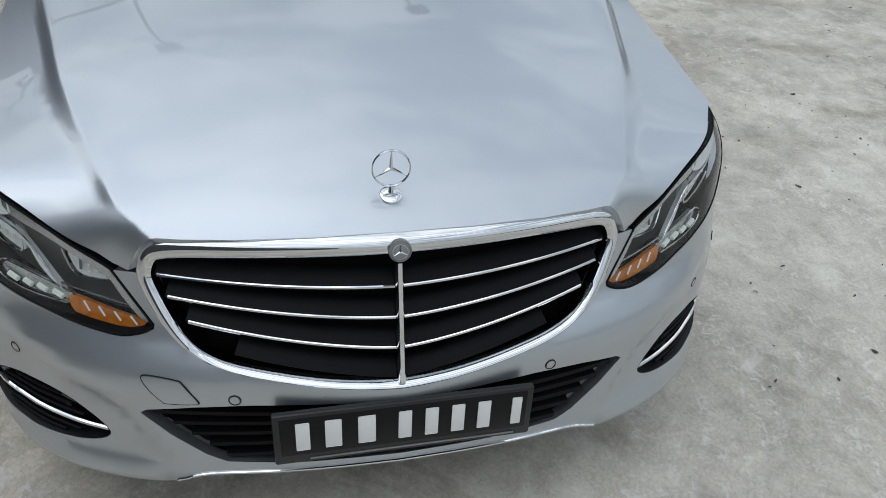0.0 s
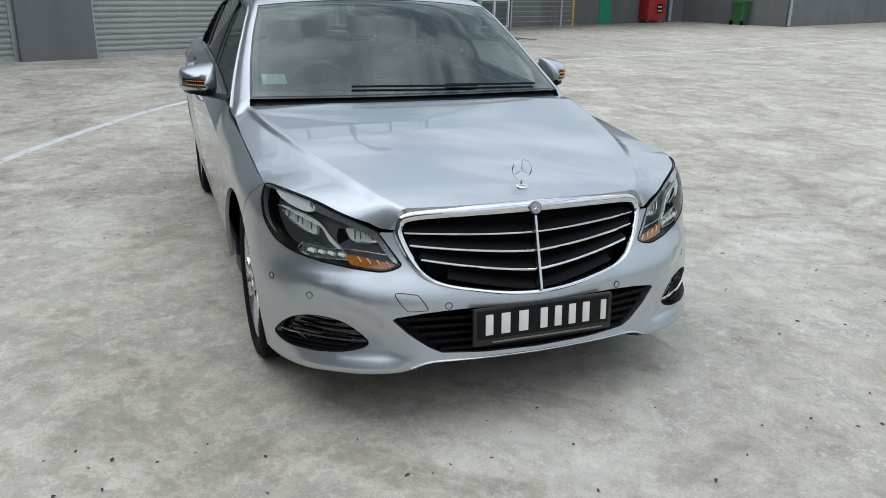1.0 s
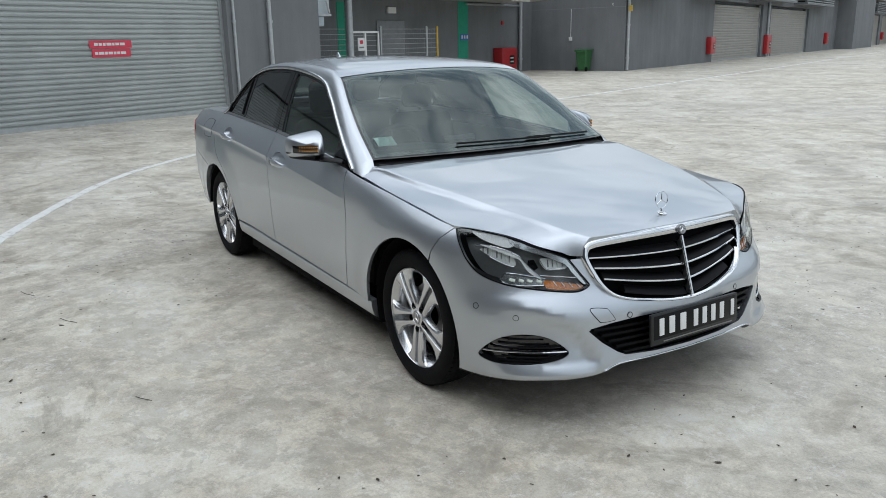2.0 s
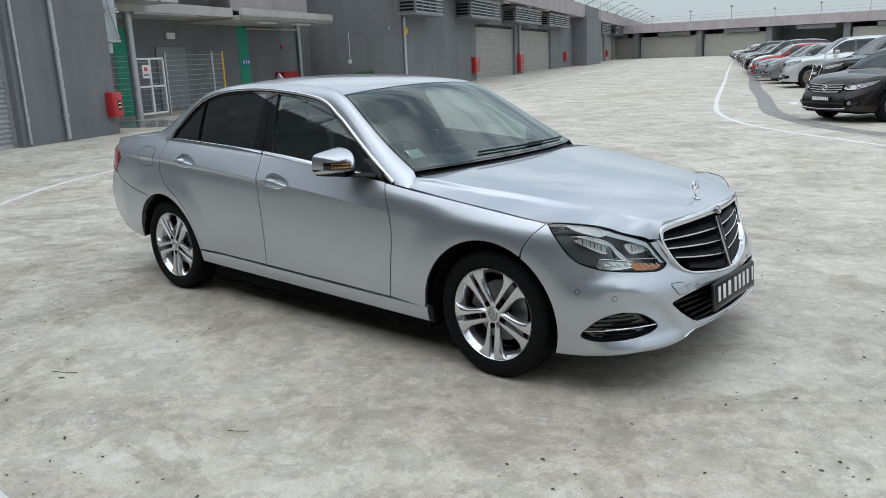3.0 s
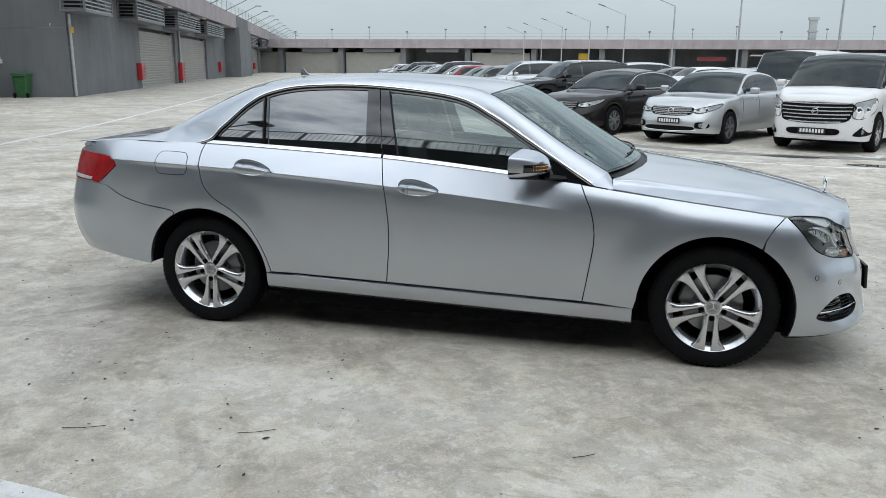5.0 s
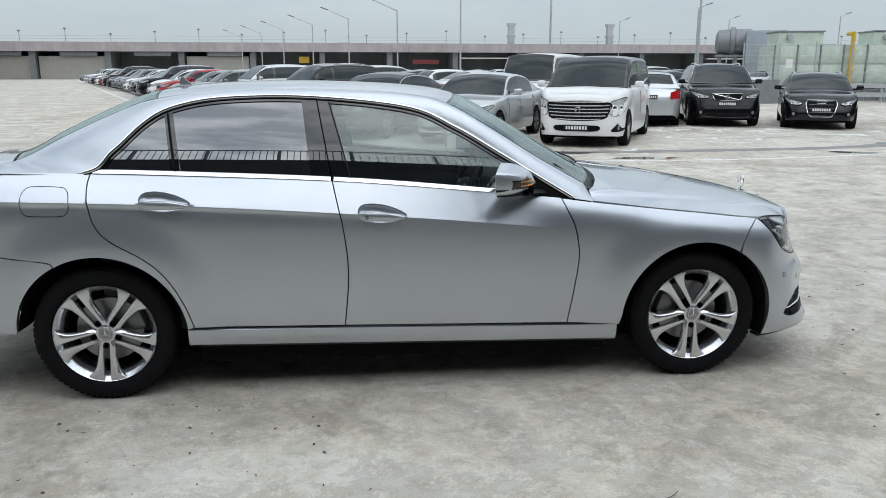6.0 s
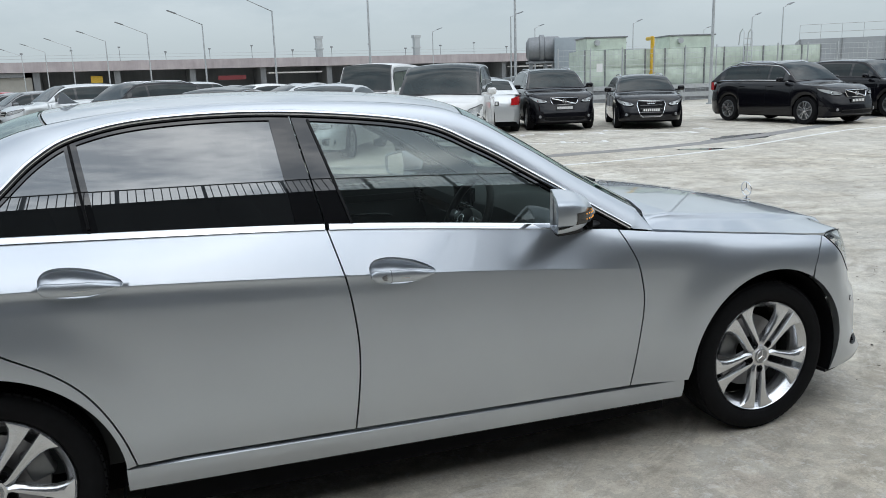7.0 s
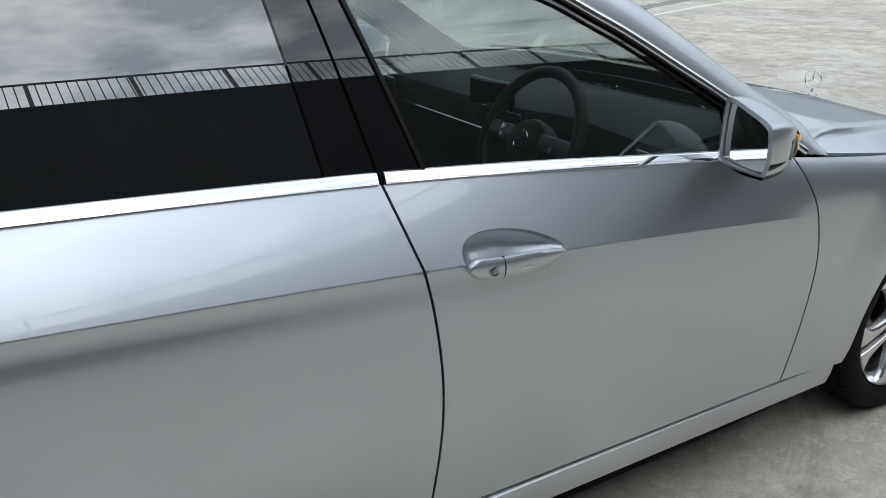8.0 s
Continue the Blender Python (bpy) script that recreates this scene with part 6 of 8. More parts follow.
# damp patches
for x, y, r, turn, mat in ((-20.0, 8.6, 1.3, 20, WET), (-19.0, 7.6, 0.9, 20, WET), (10.0, 11.0, 0.8, 20, WET), (3.35, 8.78, 0.31, -6, PUDDLE), (7.6, 9.28, 0.28, -20, PUDDLE), (2.25, 9.80, 0.30, -6, OIL)):
    bm = bmesh.new()
    rnd = random.Random(int(x * 10))
    vs = [bm.verts.new((r * (1 + 0.25 * rnd.uniform(-1, 1)) * 1.7 * math.cos(a), r * (1 + 0.25 * rnd.uniform(-1, 1)) * 0.55 * math.sin(a), 0)) for a in np.linspace(0, 2 * math.pi, 23)[:-1]]
    bm.faces.new(vs)
    tagged(part("damp_patch", bm, mat, smoothed=False, m=pose(x, y, 0.002 if mat is WET else 0.006, 0, 0, turn)), "dark oily stain on the concrete" if mat is OIL else "shallow damp patch on the concrete", "puddle", "damp patches", "structure")
# leaf litter and twigs near the car
bm = bmesh.new()
rnd = random.Random(7)
for i in range(4800):
    r = 1.2 + 11 * rnd.random() ** 0.8
    a = rnd.uniform(0, 2 * math.pi)
    x, y = -0.6 + r * math.cos(a), -1.2 + r * math.sin(a)
    if abs(y) < 0.95 and -3.9 < x < 0.8:
        continue
    s = rnd.uniform(0.0045, 0.012) * (1.7 if rnd.random() < 0.10 else 1)
    k = rnd.uniform(0.25, 0.6)
    b = rnd.uniform(0, math.pi)
    q = [(-1, 0), (-0.3, k), (0.5, k * 0.8), (1, 0), (0.4, -k), (-0.4, -k * 0.7)]
    vs = [bm.verts.new((x + s * (u * math.cos(b) - v * math.sin(b)), y + s * (u * math.sin(b) + v * math.cos(b)), 0.002 + 0.004 * rnd.random())) for u, v in q]
    bm.faces.new(vs)
for x, y, l, a in ((1.25, -2.55, 0.16, -25), (0.62, -3.3, 0.12, -60), (2.05, -2.1, 0.22, 10), (1.5, -1.75, 0.13, 40), (-0.6, -2.05, 0.10, 20), (-2.0, -2.2, 0.16, 15), (0.7, -2.2, 0.14, 0), (0.1, -3.4, 0.09, 60), (2.6, -1.0, 0.12, 70), (1.9, 0.6, 0.08, 5), (-2.75, -2.35, 0.18, 10), (1.35, -3.05, 0.10, 5)):
    tube(bm, [(x, y, 0.004), (x + l * 0.5 * math.cos(radians(a)), y + l * 0.5 * math.sin(radians(a)), 0.008), (x + l * math.cos(radians(a + 12)), y + l * math.sin(radians(a + 12)), 0.004)], oval(0.0016, 0.0016, 5))
tagged(part("leaf_litter", bm, LEAF, smoothed=False), "scattered dry leaf bits and twigs on the concrete", "litter", kind="stuff")

# ---- the long warehouse with shutters ----
# local x runs along the facade, local y away from the deck
FAC = Matrix.Translation((-24.6, 24.9, 0)) @ Matrix.Rotation(math.atan2(0.928, -0.372), 4, "Z")


def block(name, boxes, mat, parent=None, label="", bevel=0.0, m=None, smoothed=False):
    bm = bmesh.new()
    for lo, hi in boxes:
        box(bm, lo, hi, bevel)
    return part(name, bm, mat, parent, label, smoothed=smoothed, m=m)


def shutter(parent, s0, s1, h, y, mat, pitch=0.107):
    """Roller shutter of rounded slats between steel guides."""
    n = int(h / pitch)
    bm = bmesh.new()
    prof = []
    for k in range(n):
        z = k * pitch
        prof += [(0.012, z + 0.004), (-0.012, z + 0.022), (-0.018, z + pitch * 0.5), (-0.012, z + pitch - 0.022), (0.012, z + pitch - 0.004)]
    a, b = [bm.verts.new((s0, y + p, z)) for p, z in prof], [bm.verts.new((s1, y + p, z)) for p, z in prof]
    for i in range(len(a) - 1):
        bm.faces.new((a[i], b[i], b[i + 1], a[i + 1]))
    sh = part("roller_shutter", bm, mat, parent, "closed ribbed steel roller shutter", smoothed=False)
    block("shutter_guide", [((s0 - 0.07, y - 0.06, 0), (s0 + 0.03, y + 0.06, h))], GALV, sh)
    block("shutter_guide", [((s1 - 0.03, y - 0.06, 0), (s1 + 0.07, y + 0.06, h))], GALV, sh)
    block("bottom_rail", [((s0, y - 0.03, 0.0), (s1, y + 0.03, 0.07))], GALV, sh)
    return sh


def cage(parent, s0, s1, z0, z1, deep=1.0):
    """Louvred steel cage for an air unit, hung on the wall."""
    bm = bmesh.new()
    for s in (s0, s1):
        for y in (-deep, -0.05):
            box(bm, (s - 0.04, y - 0.04, z0), (s + 0.04, y + 0.04, z1))
    for y in (-deep, -0.05):
        for z in (z0, z1):
            box(bm, (s0, y - 0.04, z - 0.05), (s1, y + 0.04, z + 0.05))
    for s in (s0, s1):
        for z in (z0, z1):
            box(bm, (s - 0.04, -deep, z - 0.04), (s + 0.04, 0.0, z + 0.04))
    c = part("louvre_cage", bm, GREY_STEEL, parent, "grey louvred steel cage on the wall", smoothed=False)
    k = max(4, int((z1 - z0) / 0.16))
    for i in range(k):
        z = z0 + (i + 0.5) * (z1 - z0) / k
        block("cage_slat", [((s0 + 0.05, -deep - 0.01, z - 0.02), (s1 - 0.05, -deep + 0.03, z + 0.03))], GALV, c)
        block("cage_slat", [((s0 - 0.01, -deep + 0.05, z - 0.02), (s0 + 0.03, -0.05, z + 0.03))], GREY_STEEL, c)
    for i in range(1, 4):
        s = s0 + i * (s1 - s0) / 4
        block("cage_post", [((s - 0.03, -deep - 0.02, z0), (s + 0.03, -deep + 0.04, z1))], GREY_STEEL, c)
    block("cage_floor", [((s0, -deep, z0 - 0.04), (s1, 0, z0))], GREY_STEEL, c)
    block("air_unit", [((s0 + 0.3, -deep + 0.25, z0), (s1 - 0.3, -0.1, z1 - 0.2))], BLACK_TRIM, c)
    return c


def drainpipe(parent, s, y, z1, r=0.055):
    bm = bmesh.new()
    rod(bm, (s, y, 0.05), (s, y, z1), r, seg=12)
    for z in np.arange(0.6, z1, 1.5):
        rod(bm, (s, y, z - 0.03), (s, y, z + 0.03), r * 1.35, seg=12)
        box(bm, (s - 0.02, y, z - 0.02), (s + 0.02, y + 0.12, z + 0.02))
    return part("drainpipe", bm, GALV, parent, "grey wall drainpipe")


WH = empty("warehouse", FAC, label="long grey rendered warehouse with roller shutters and mauve parapet", category="building", kind="structure")
# near block: piers and lintels leave real openings for the shutters
near = [((-62, 0, 0), (-36.6, 8, 8.2)), ((-30.35, 0, 0), (-29.0, 8, 4.3)), ((-23.2, 0, 0), (-20.15, 8, 8.2)), ((-36.6, 0, 4.3), (-23.2, 8, 8.2)), ((-36.6, 0.5, 0), (-30.35, 8, 4.3)), ((-29.0, 0.5, 0), (-23.2, 8, 4.3))]
block("wall_near", near, WALL_GREY, WH, "plain grey rendered wall")
s1 = shutter(WH, -28.95, -23.25, 4.3, 0.22, SHUTTER)
shutter(WH, -36.55, -30.4, 4.3, 0.22, SHUTTER)
sign = block("shutter_sign", [((-26.62, 0.185, 1.545), (-25.66, 0.20, 1.70)), ((-26.58, 0.185, 1.36), (-25.70, 0.20, 1.53))], SIGN_RED, WH, "red warning strips with white lettering")
for z, n in ((1.595, 9), (1.415, 8)):
    x = -26.52
    rnd = random.Random(n)
    for i in range(n):
        w = rnd.uniform(0.05, 0.12)
        block("sign_bar", [((x, 0.180, z), (min(x + w, -25.75), 0.186, z + 0.055))], SIGN_WHITE, sign)
        x += w + 0.02
        if x > -25.85:
            break
drainpipe(WH, -21.95, -0.08, 6.2)
drainpipe(WH, -23.05, -0.06, 6.2, 0.035)
for k in range(26):
    block("rail_post", [((-60 + 1.6 * k, 0.15, 8.2), (-59.93 + 1.6 * k, 0.22, 9.25))], GREY_STEEL, WH)
bm = bmesh.new()
for z in (8.32, 9.25):
    rod(bm, (-62, 0.18, z), (-20.15, 0.18, z), 0.035, seg=6)
for k in range(270):
    rod(bm, (-62 + 0.155 * k, 0.18, 8.3), (-62 + 0.155 * k, 0.18, 9.23), 0.010, seg=4, caps=False)
part("railing", bm, GREY_STEEL, WH, "dark upright railing bars")
for x in (-45.5, -38.0, -30.5, -23.0):
    bm = bmesh.new()
    tube(bm, [(x, 0.3, 8.0), (x, 0.3, 9.9), (x, 0.1, 10.4), (x, -0.4, 10.7), (x, -0.9, 10.8)], oval(0.05, 0.05, 8), up=(1, 0, 0))
    pole = part("floodlight_pole", bm, GREY_STEEL, WH, "bent floodlight pole over the railing")
    bm = bmesh.new()
    box(bm, (x - 0.30, -1.3, 10.62), (x + 0.30, -0.8, 10.80), 0.03)
    part("floodlight", bm, GREY_STEEL, pole)
# sheet duct with its brace at the corner of the recess
bm = bmesh.new()
for z0, z1, ya, yb in ((2.26, 6.2, 0.10, 0.90), (2.00, 2.26, 0.32, 0.90)):
    box(bm, (-20.12, ya, z0), (-19.62, yb, z1), 0.015)
corner = part("sheet_duct", bm, DUCT_PALE, WH, "pale blue-grey sheet duct by the wall corner")
block("duct_flange", [((-20.12, 0.07, 2.26), (-19.59, 0.095, 2.32)), ((-20.12, 0.07, 3.05), (-19.59, 0.095, 3.10)), ((-20.12, 0.07, 4.4), (-19.59, 0.095, 4.45))], GALV, corner)
bm = bmesh.new()
rod(bm, (-20.1, -0.02, 3.55), (-19.72, 0.02, 2.34), 0.03, seg=8)
rod(bm, (-20.1, 0.02, 3.0), (-19.62, 0.02, 3.0), 0.022, seg=8)
part("duct_brace", bm, GALV, corner)
# recess
block("wall_recess", [((-20.15, 5.0, 0), (0.0, 8, 6.4))], WALL_GREY, WH, "grey wall at the back of the recess")
block("green_stripe", [((-14.15, 4.985, 0.0), (-13.4, 4.999, 3.0))], GREEN_PAINT, WH, "painted green upright stripe")
block("green_stripe", [((-6.5, 4.985, 0.0), (-5.72, 4.999, 3.2))], GREEN_PAINT, WH, "painted green upright stripe")
ps = block("pictogram_sign", [((-6.35, 4.965, 1.55), (-5.72, 4.984, 1.82))], BLUE_SIGN, WH, "small blue pictogram sign")
for k in range(3):
    block("sign_bar", [((-6.28 + 0.2 * k, 4.96, 1.62), (-6.18 + 0.2 * k, 4.966, 1.76))], SIGN_WHITE, ps)
block("service_door", [((-12.0, 4.95, 0.02), (-10.3, 4.995, 2.35))], GREY_STEEL, WH, "grey steel service door", bevel=0.01)
block("exit_sign", [((-11.35, 4.9, 2.62), (-10.85, 4.995, 2.85))], SIGN_WHITE, WH, "small exit box sign", bevel=0.01)
block("alarm_bell", [((-2.95, 4.93, 2.22), (-2.78, 4.995, 2.40))], RED_PAINT, WH, "small red alarm sounder", bevel=0.02)
block("canopy", [((-10.4, 2.2, 3.20), (-2.9, 5.0, 3.36)), ((-10.4, 2.2, 3.20), (-2.9, 2.34, 3.62)), ((-18.0, 2.6, 3.3), (-10.4, 5.0, 3.62))], WALL_PALE, WH, "pale concrete canopy slab")
block("canopy_lamp", [((-8.5, 2.7, 3.14), (-7.1, 2.85, 3.199))], SIGN_WHITE, WH)
block("canopy_lamp", [((-5.6, 2.7, 3.14), (-4.2, 2.85, 3.199))], SIGN_WHITE, WH)
block("upper_wall", [((-9.6, 3.2, 3.62), (-3.4, 8, 6.5)), ((-18.5, 4.2, 3.62), (-9.6, 8, 5.6))], WALL_PINK, WH, "mauve upper wall over the canopy")
block("upper_ledge", [((-14.5, 3.0, 4.1), (-9.7, 4.1, 4.25)), ((-14.5, 3.0, 4.25), (-9.9, 3.15, 4.9))], WALL_PALE, WH)
lv = block("duct_box", [((-18.6, 1.4, 3.5), (-15.2, 3.4, 4.9))], GALV, WH, "pale sheet-metal duct box", bevel=0.03)
for k in range(4):
    block("duct_rib", [((-18.6 + 0.8 * k, 1.36, 3.5), (-18.5 + 0.8 * k, 1.42, 4.9))], GREY_STEEL, lv)
bm = bmesh.new()
rod(bm, (-15.7, 3.0, 0), (-15.7, 3.0, 6.0), 0.13, seg=14)
part("steel_column", bm, GALV, WH, "round steel column")
bm = bmesh.new()
box(bm, (-15.7, 2.7, 3.25), (-12.4, 3.3, 3.5))
part("steel_beam", bm, GALV, WH, smoothed=False)
drainpipe(WH, -1.35, 4.85, 5.0, 0.09)
bm = bmesh.new()
rod(bm, (-6.0, 4.9, 3.1), (-1.35, 4.9, 3.1), 0.05)
part("ceiling_pipe", bm, GALV, WH)
# long block
wall = [((0, 0, 0), (13.0, 8, 6.4)), ((23.8, 0, 0), (26.0, 8, 3.55)), ((38.2, 0, 0), (68.0, 8, 6.4)), ((13.0, 0, 3.55), (38.2, 8, 6.4)), ((13.0, 0.5, 0), (38.2, 8, 3.55)), ((68.0, 0, 3.55), (150, 8, 6.4)), ((68.0, 0.5, 0), (150, 8, 3.55))]
for k in range(8):
    wall.append(((78.0 + 10.2 * k, 0, 0), (80.0 + 10.2 * k, 8, 3.55)))
block("wall_long", wall, WALL_GREY, WH, "grey rendered wall between the shutters")
block("wall_pier", [((50.5, -1.6, 0), (62.0, 0.0, 5.1))], WALL_GREY, WH, "grey projecting wall pier")
shutter(WH, 13.1, 23.7, 3.5, 0.22, SHUTTER_FAR, 0.16)
shutter(WH, 26.1, 38.1, 3.5, 0.22, SHUTTER_FAR, 0.16)
for k in range(8):
    shutter(WH, 68.1 + 10.2 * k + (2.0 if k else 0), 77.9 + 10.2 * k, 3.5, 0.22, SHUTTER_FAR, 0.25)
block("parapet_long", [((-3.0, -1.3, 5.0), (152, 0.3, 6.35))], WALL_PINK, WH, "mauve concrete parapet band")
block("parapet_patch", [((51, -1.32, 5.0), (62, -1.29, 6.3))], WALL_GREY, WH)
block("wall_joint", [((-0.008, 0.0, 2.92), (-0.001, 5.0, 2.94))], GREY_STEEL, WH)
drainpipe(WH, 0.15, -0.1, 3.5, 0.07)
drainpipe(WH, 25.0, -0.1, 5.0, 0.08)
for s0, s1_, z0, z1 in ((-0.6, 3.6, 3.62, 4.75), (8.6, 15.5, 3.75, 4.8), (20.0, 29.0, 3.8, 4.8), (32.5, 43.0, 3.8, 4.8), (68, 77, 3.7, 4.8), (84, 93, 3.7, 4.8), (102, 112, 3.7, 4.8), (124, 136, 3.7, 4.8)):
    cage(WH, s0, s1_, z0, z1)
bm = bmesh.new()
box(bm, (0.02, -0.2, 2.72), (0.34, -0.14, 2.98), 0.01)
part("pipe_sign", bm, YELLOW, WH, "small yellow pipe sign")
bm = bmesh.new()
lathe(bm, [(0.0, 0.05), (0.05, 0.04), (0.06, 0.0)], 12, pose(-0.04, 0.6, 3.05))
rod(bm, (-0.02, 2.8, 1.55), (-0.02, 2.8, 2.9), 0.015)
box(bm, (-0.08, 2.72, 1.42), (0.0, 2.88, 1.60), 0.01)
part("wall_camera", bm, SIGN_WHITE, WH, "small white wall fittings")
for k in range(46):
    s = -3.0 + 3.4 * k
    block("parapet_rail_post", [((s, -1.2, 6.35), (s + 0.06, -1.14, 7.35))], GALV, WH)
bm = bmesh.new()
for z in (6.85, 7.1, 7.35):
    rod(bm, (-3, -1.17, z), (152, -1.17, z), 0.022, seg=6)
part("parapet_rail", bm, GALV, WH, "thin steel rails on the parapet")
for k in range(16):
    bm = bmesh.new()
    s = 6.0 + 9.0 * k
    rod(bm, (s, -1.25, 6.2), (s + 0.3, -3.4, 7.3), 0.045, 0.03, 8)
    box(bm, (s + 0.15, -3.9, 7.28), (s + 0.45, -3.3, 7.36))
    part("bracket_lamp", bm, GREY_STEEL, WH, "slanted lamp arm on the parapet")
bm = bmesh.new()
for s in (8.0, 17.0, 24.0, 31.0):
    box(bm, (s, -1.0, 4.93), (s + 1.3, -0.85, 4.999))
part("soffit_lamp", bm, SIGN_WHITE, WH, smoothed=False)


def fire_cabinet(m, w, h, z0, label, deep=0.28):
    """Red wall cabinet with a window and a shadow gap round its door."""
    th = empty("fire_cabinet", m, label=label, category="fire cabinet", group="red fire cabinets")
    bm = bmesh.new()
    box(bm, (-w / 2, -deep, z0), (w / 2, 0, z0 + h), 0.012)
    part("body", bm, RED_PAINT, th)
    bm = bmesh.new()
    box(bm, (-w / 2 + 0.03, -deep - 0.014, z0 + 0.03), (w / 2 - 0.03, -deep - 0.001, z0 + h - 0.03), 0.005)
    d = part("door", bm, RED_PAINT, th)
    bm = bmesh.new()
    box(bm, (-w * 0.02, -deep - 0.020, z0 + h * 0.28), (w * 0.30, -deep - 0.0145, z0 + h * 0.66), 0.004)
    part("door_window", bm, BLACK_TRIM, d)
    for k in range(2):
        bm = bmesh.new()
        box(bm, (w * 0.02, -deep - 0.024, z0 + h * (0.36 + 0.16 * k)), (w * 0.24, -deep - 0.0205, z0 + h * (0.42 + 0.16 * k)))
        part("label_bar", bm, SIGN_WHITE, d)
    if z0 < 0.35:
        bm = bmesh.new()
        for x in (-w / 2 + 0.05, w / 2 - 0.05):
            for y in (-deep + 0.04, -0.05):
                box(bm, (x - 0.03, y - 0.03, 0), (x + 0.03, y + 0.03, z0 + 0.01))
        part("stand", bm, GREY_STEEL, th)
    return th


fire_cabinet(FAC @ pose(-20.36, 0, 0), 0.34, 0.60, 0.44, "red fire cabinet fixed to the grey wall corner", 0.22)
fire_cabinet(FAC @ pose(-2.95, 4.99, 0), 1.35, 1.05, 0.12, "large red hose cabinet on short legs by the wall", 0.5)
for s, w, h, z in ((12.3, 0.9, 0.95, 0.5), (25.0, 1.2, 1.3, 0.2), (45.6, 0.9, 0.95, 0.6), (64.6, 1.5, 1.4, 0.2), (80.2, 1.0, 0.9, 0.6), (110.5, 1.2, 1.0, 0.6)):
    fire_cabinet(FAC @ pose(s, -0.005 if s != 64.6 else -0.01, 0), w, h, z, "red fire cabinet on the warehouse wall")

# wheeled bin against the return wall
BIN = empty("wheeled_bin", FAC @ pose(-0.45, 1.85, 0, 0, 0, 90), label="dark green plastic wheeled bin by the grey wall", category="bin")
bm = bmesh.new()
rings = []
for z, a, b in ((0.06, 0.22, 0.26), (0.5, 0.26, 0.31), (0.95, 0.30, 0.36)):
    rings.append([bm.verts.new((x * a, y * b, z)) for x, y in ((-1, -0.8), (-0.8, -1), (0.8, -1), (1, -0.8), (1, 0.8), (0.8, 1), (-0.8, 1), (-1, 0.8))])
for p, q in zip(rings, rings[1:]):
    for j in range(8):
        bm.faces.new((p[j], p[(j + 1) % 8], q[(j + 1) % 8], q[j]))
bm.faces.new(rings[0])
part("bin_body", bm, BIN_GREEN, BIN)
bm = bmesh.new()
box(bm, (-0.33, -0.40, 0.95), (0.33, 0.40, 1.02), 0.025)
box(bm, (-0.30, 0.36, 0.90), (0.30, 0.44, 0.96), 0.02)
part("bin_lid", bm, BIN_GREEN, BIN)
for x in (-0.26, 0.26):
    bm = bmesh.new()
    rod(bm, (x - 0.03, 0.28, 0.10), (x + 0.03, 0.28, 0.10), 0.10, seg=16)
    part("bin_wheel", bm, RUBBER, BIN)

# welded mesh fence and gate in front of the recess
FEN = empty("mesh_fence", FAC, label="galvanised welded mesh fence with a gate and yellow end post", category="fence")
for s, mat in ((-19.8, GALV), (-15.62, GALV), (-13.98, GALV), (-11.3, GALV), (-10.62, YELLOW)):
    bm = bmesh.new()
    rod(bm, (s, 3.1, 0), (s, 3.1, 2.05), 0.035, seg=10)
    bmesh.ops.create_uvsphere(bm, u_segments=8, v_segments=5, radius=0.045, matrix=Matrix.Translation((s, 3.1, 2.05)))
    part("fence_post", bm, mat, FEN, "yellow painted post" if mat is YELLOW else "")
for a, b in ((-19.8, -15.62), (-13.98, -10.62)):
    bm = bmesh.new()
    for z in np.arange(0.12, 2.0, 0.17):
        rod(bm, (a, 3.1, z), (b, 3.1, z), 0.008, seg=5)
    for s in np.arange(a, b, 0.11):
        rod(bm, (s, 3.1, 0.1), (s, 3.1, 1.98), 0.0018, seg=4)
    part("mesh_panel", bm, GALV, FEN, "fine steel mesh")
gate = block("gate_frame", [((-15.5, 3.07, 0.12), (-15.44, 3.13, 1.92)), ((-14.16, 3.07, 0.12), (-14.10, 3.13, 1.92)), ((-15.5, 3.07, 1.86), (-14.1, 3.13, 1.92)), ((-15.5, 3.07, 0.12), (-14.1, 3.13, 0.18)), ((-15.5, 3.07, 0.98), (-14.1, 3.13, 1.04)), ((-14.86, 3.07, 0.12), (-14.78, 3.13, 1.92))], SIGN_WHITE, FEN, "pale steel gate frame")
bm = bmesh.new()
for z in np.arange(0.25, 1.9, 0.17):
    rod(bm, (-15.5, 3.1, z), (-14.1, 3.1, z), 0.006, seg=5)
part("gate_mesh", bm, GALV, gate)
gs = block("gate_sign", [((-15.25, 3.03, 1.28), (-14.92, 3.06, 1.70))], SIGN_WHITE, gate, "white notice with a red mark")
block("sign_mark", [((-15.16, 3.02, 1.50), (-15.02, 3.031, 1.62))], SIGN_RED, gs)
block("sign_bar", [((-15.20, 3.02, 1.36), (-14.98, 3.031, 1.41))], GREY_STEEL, gs)

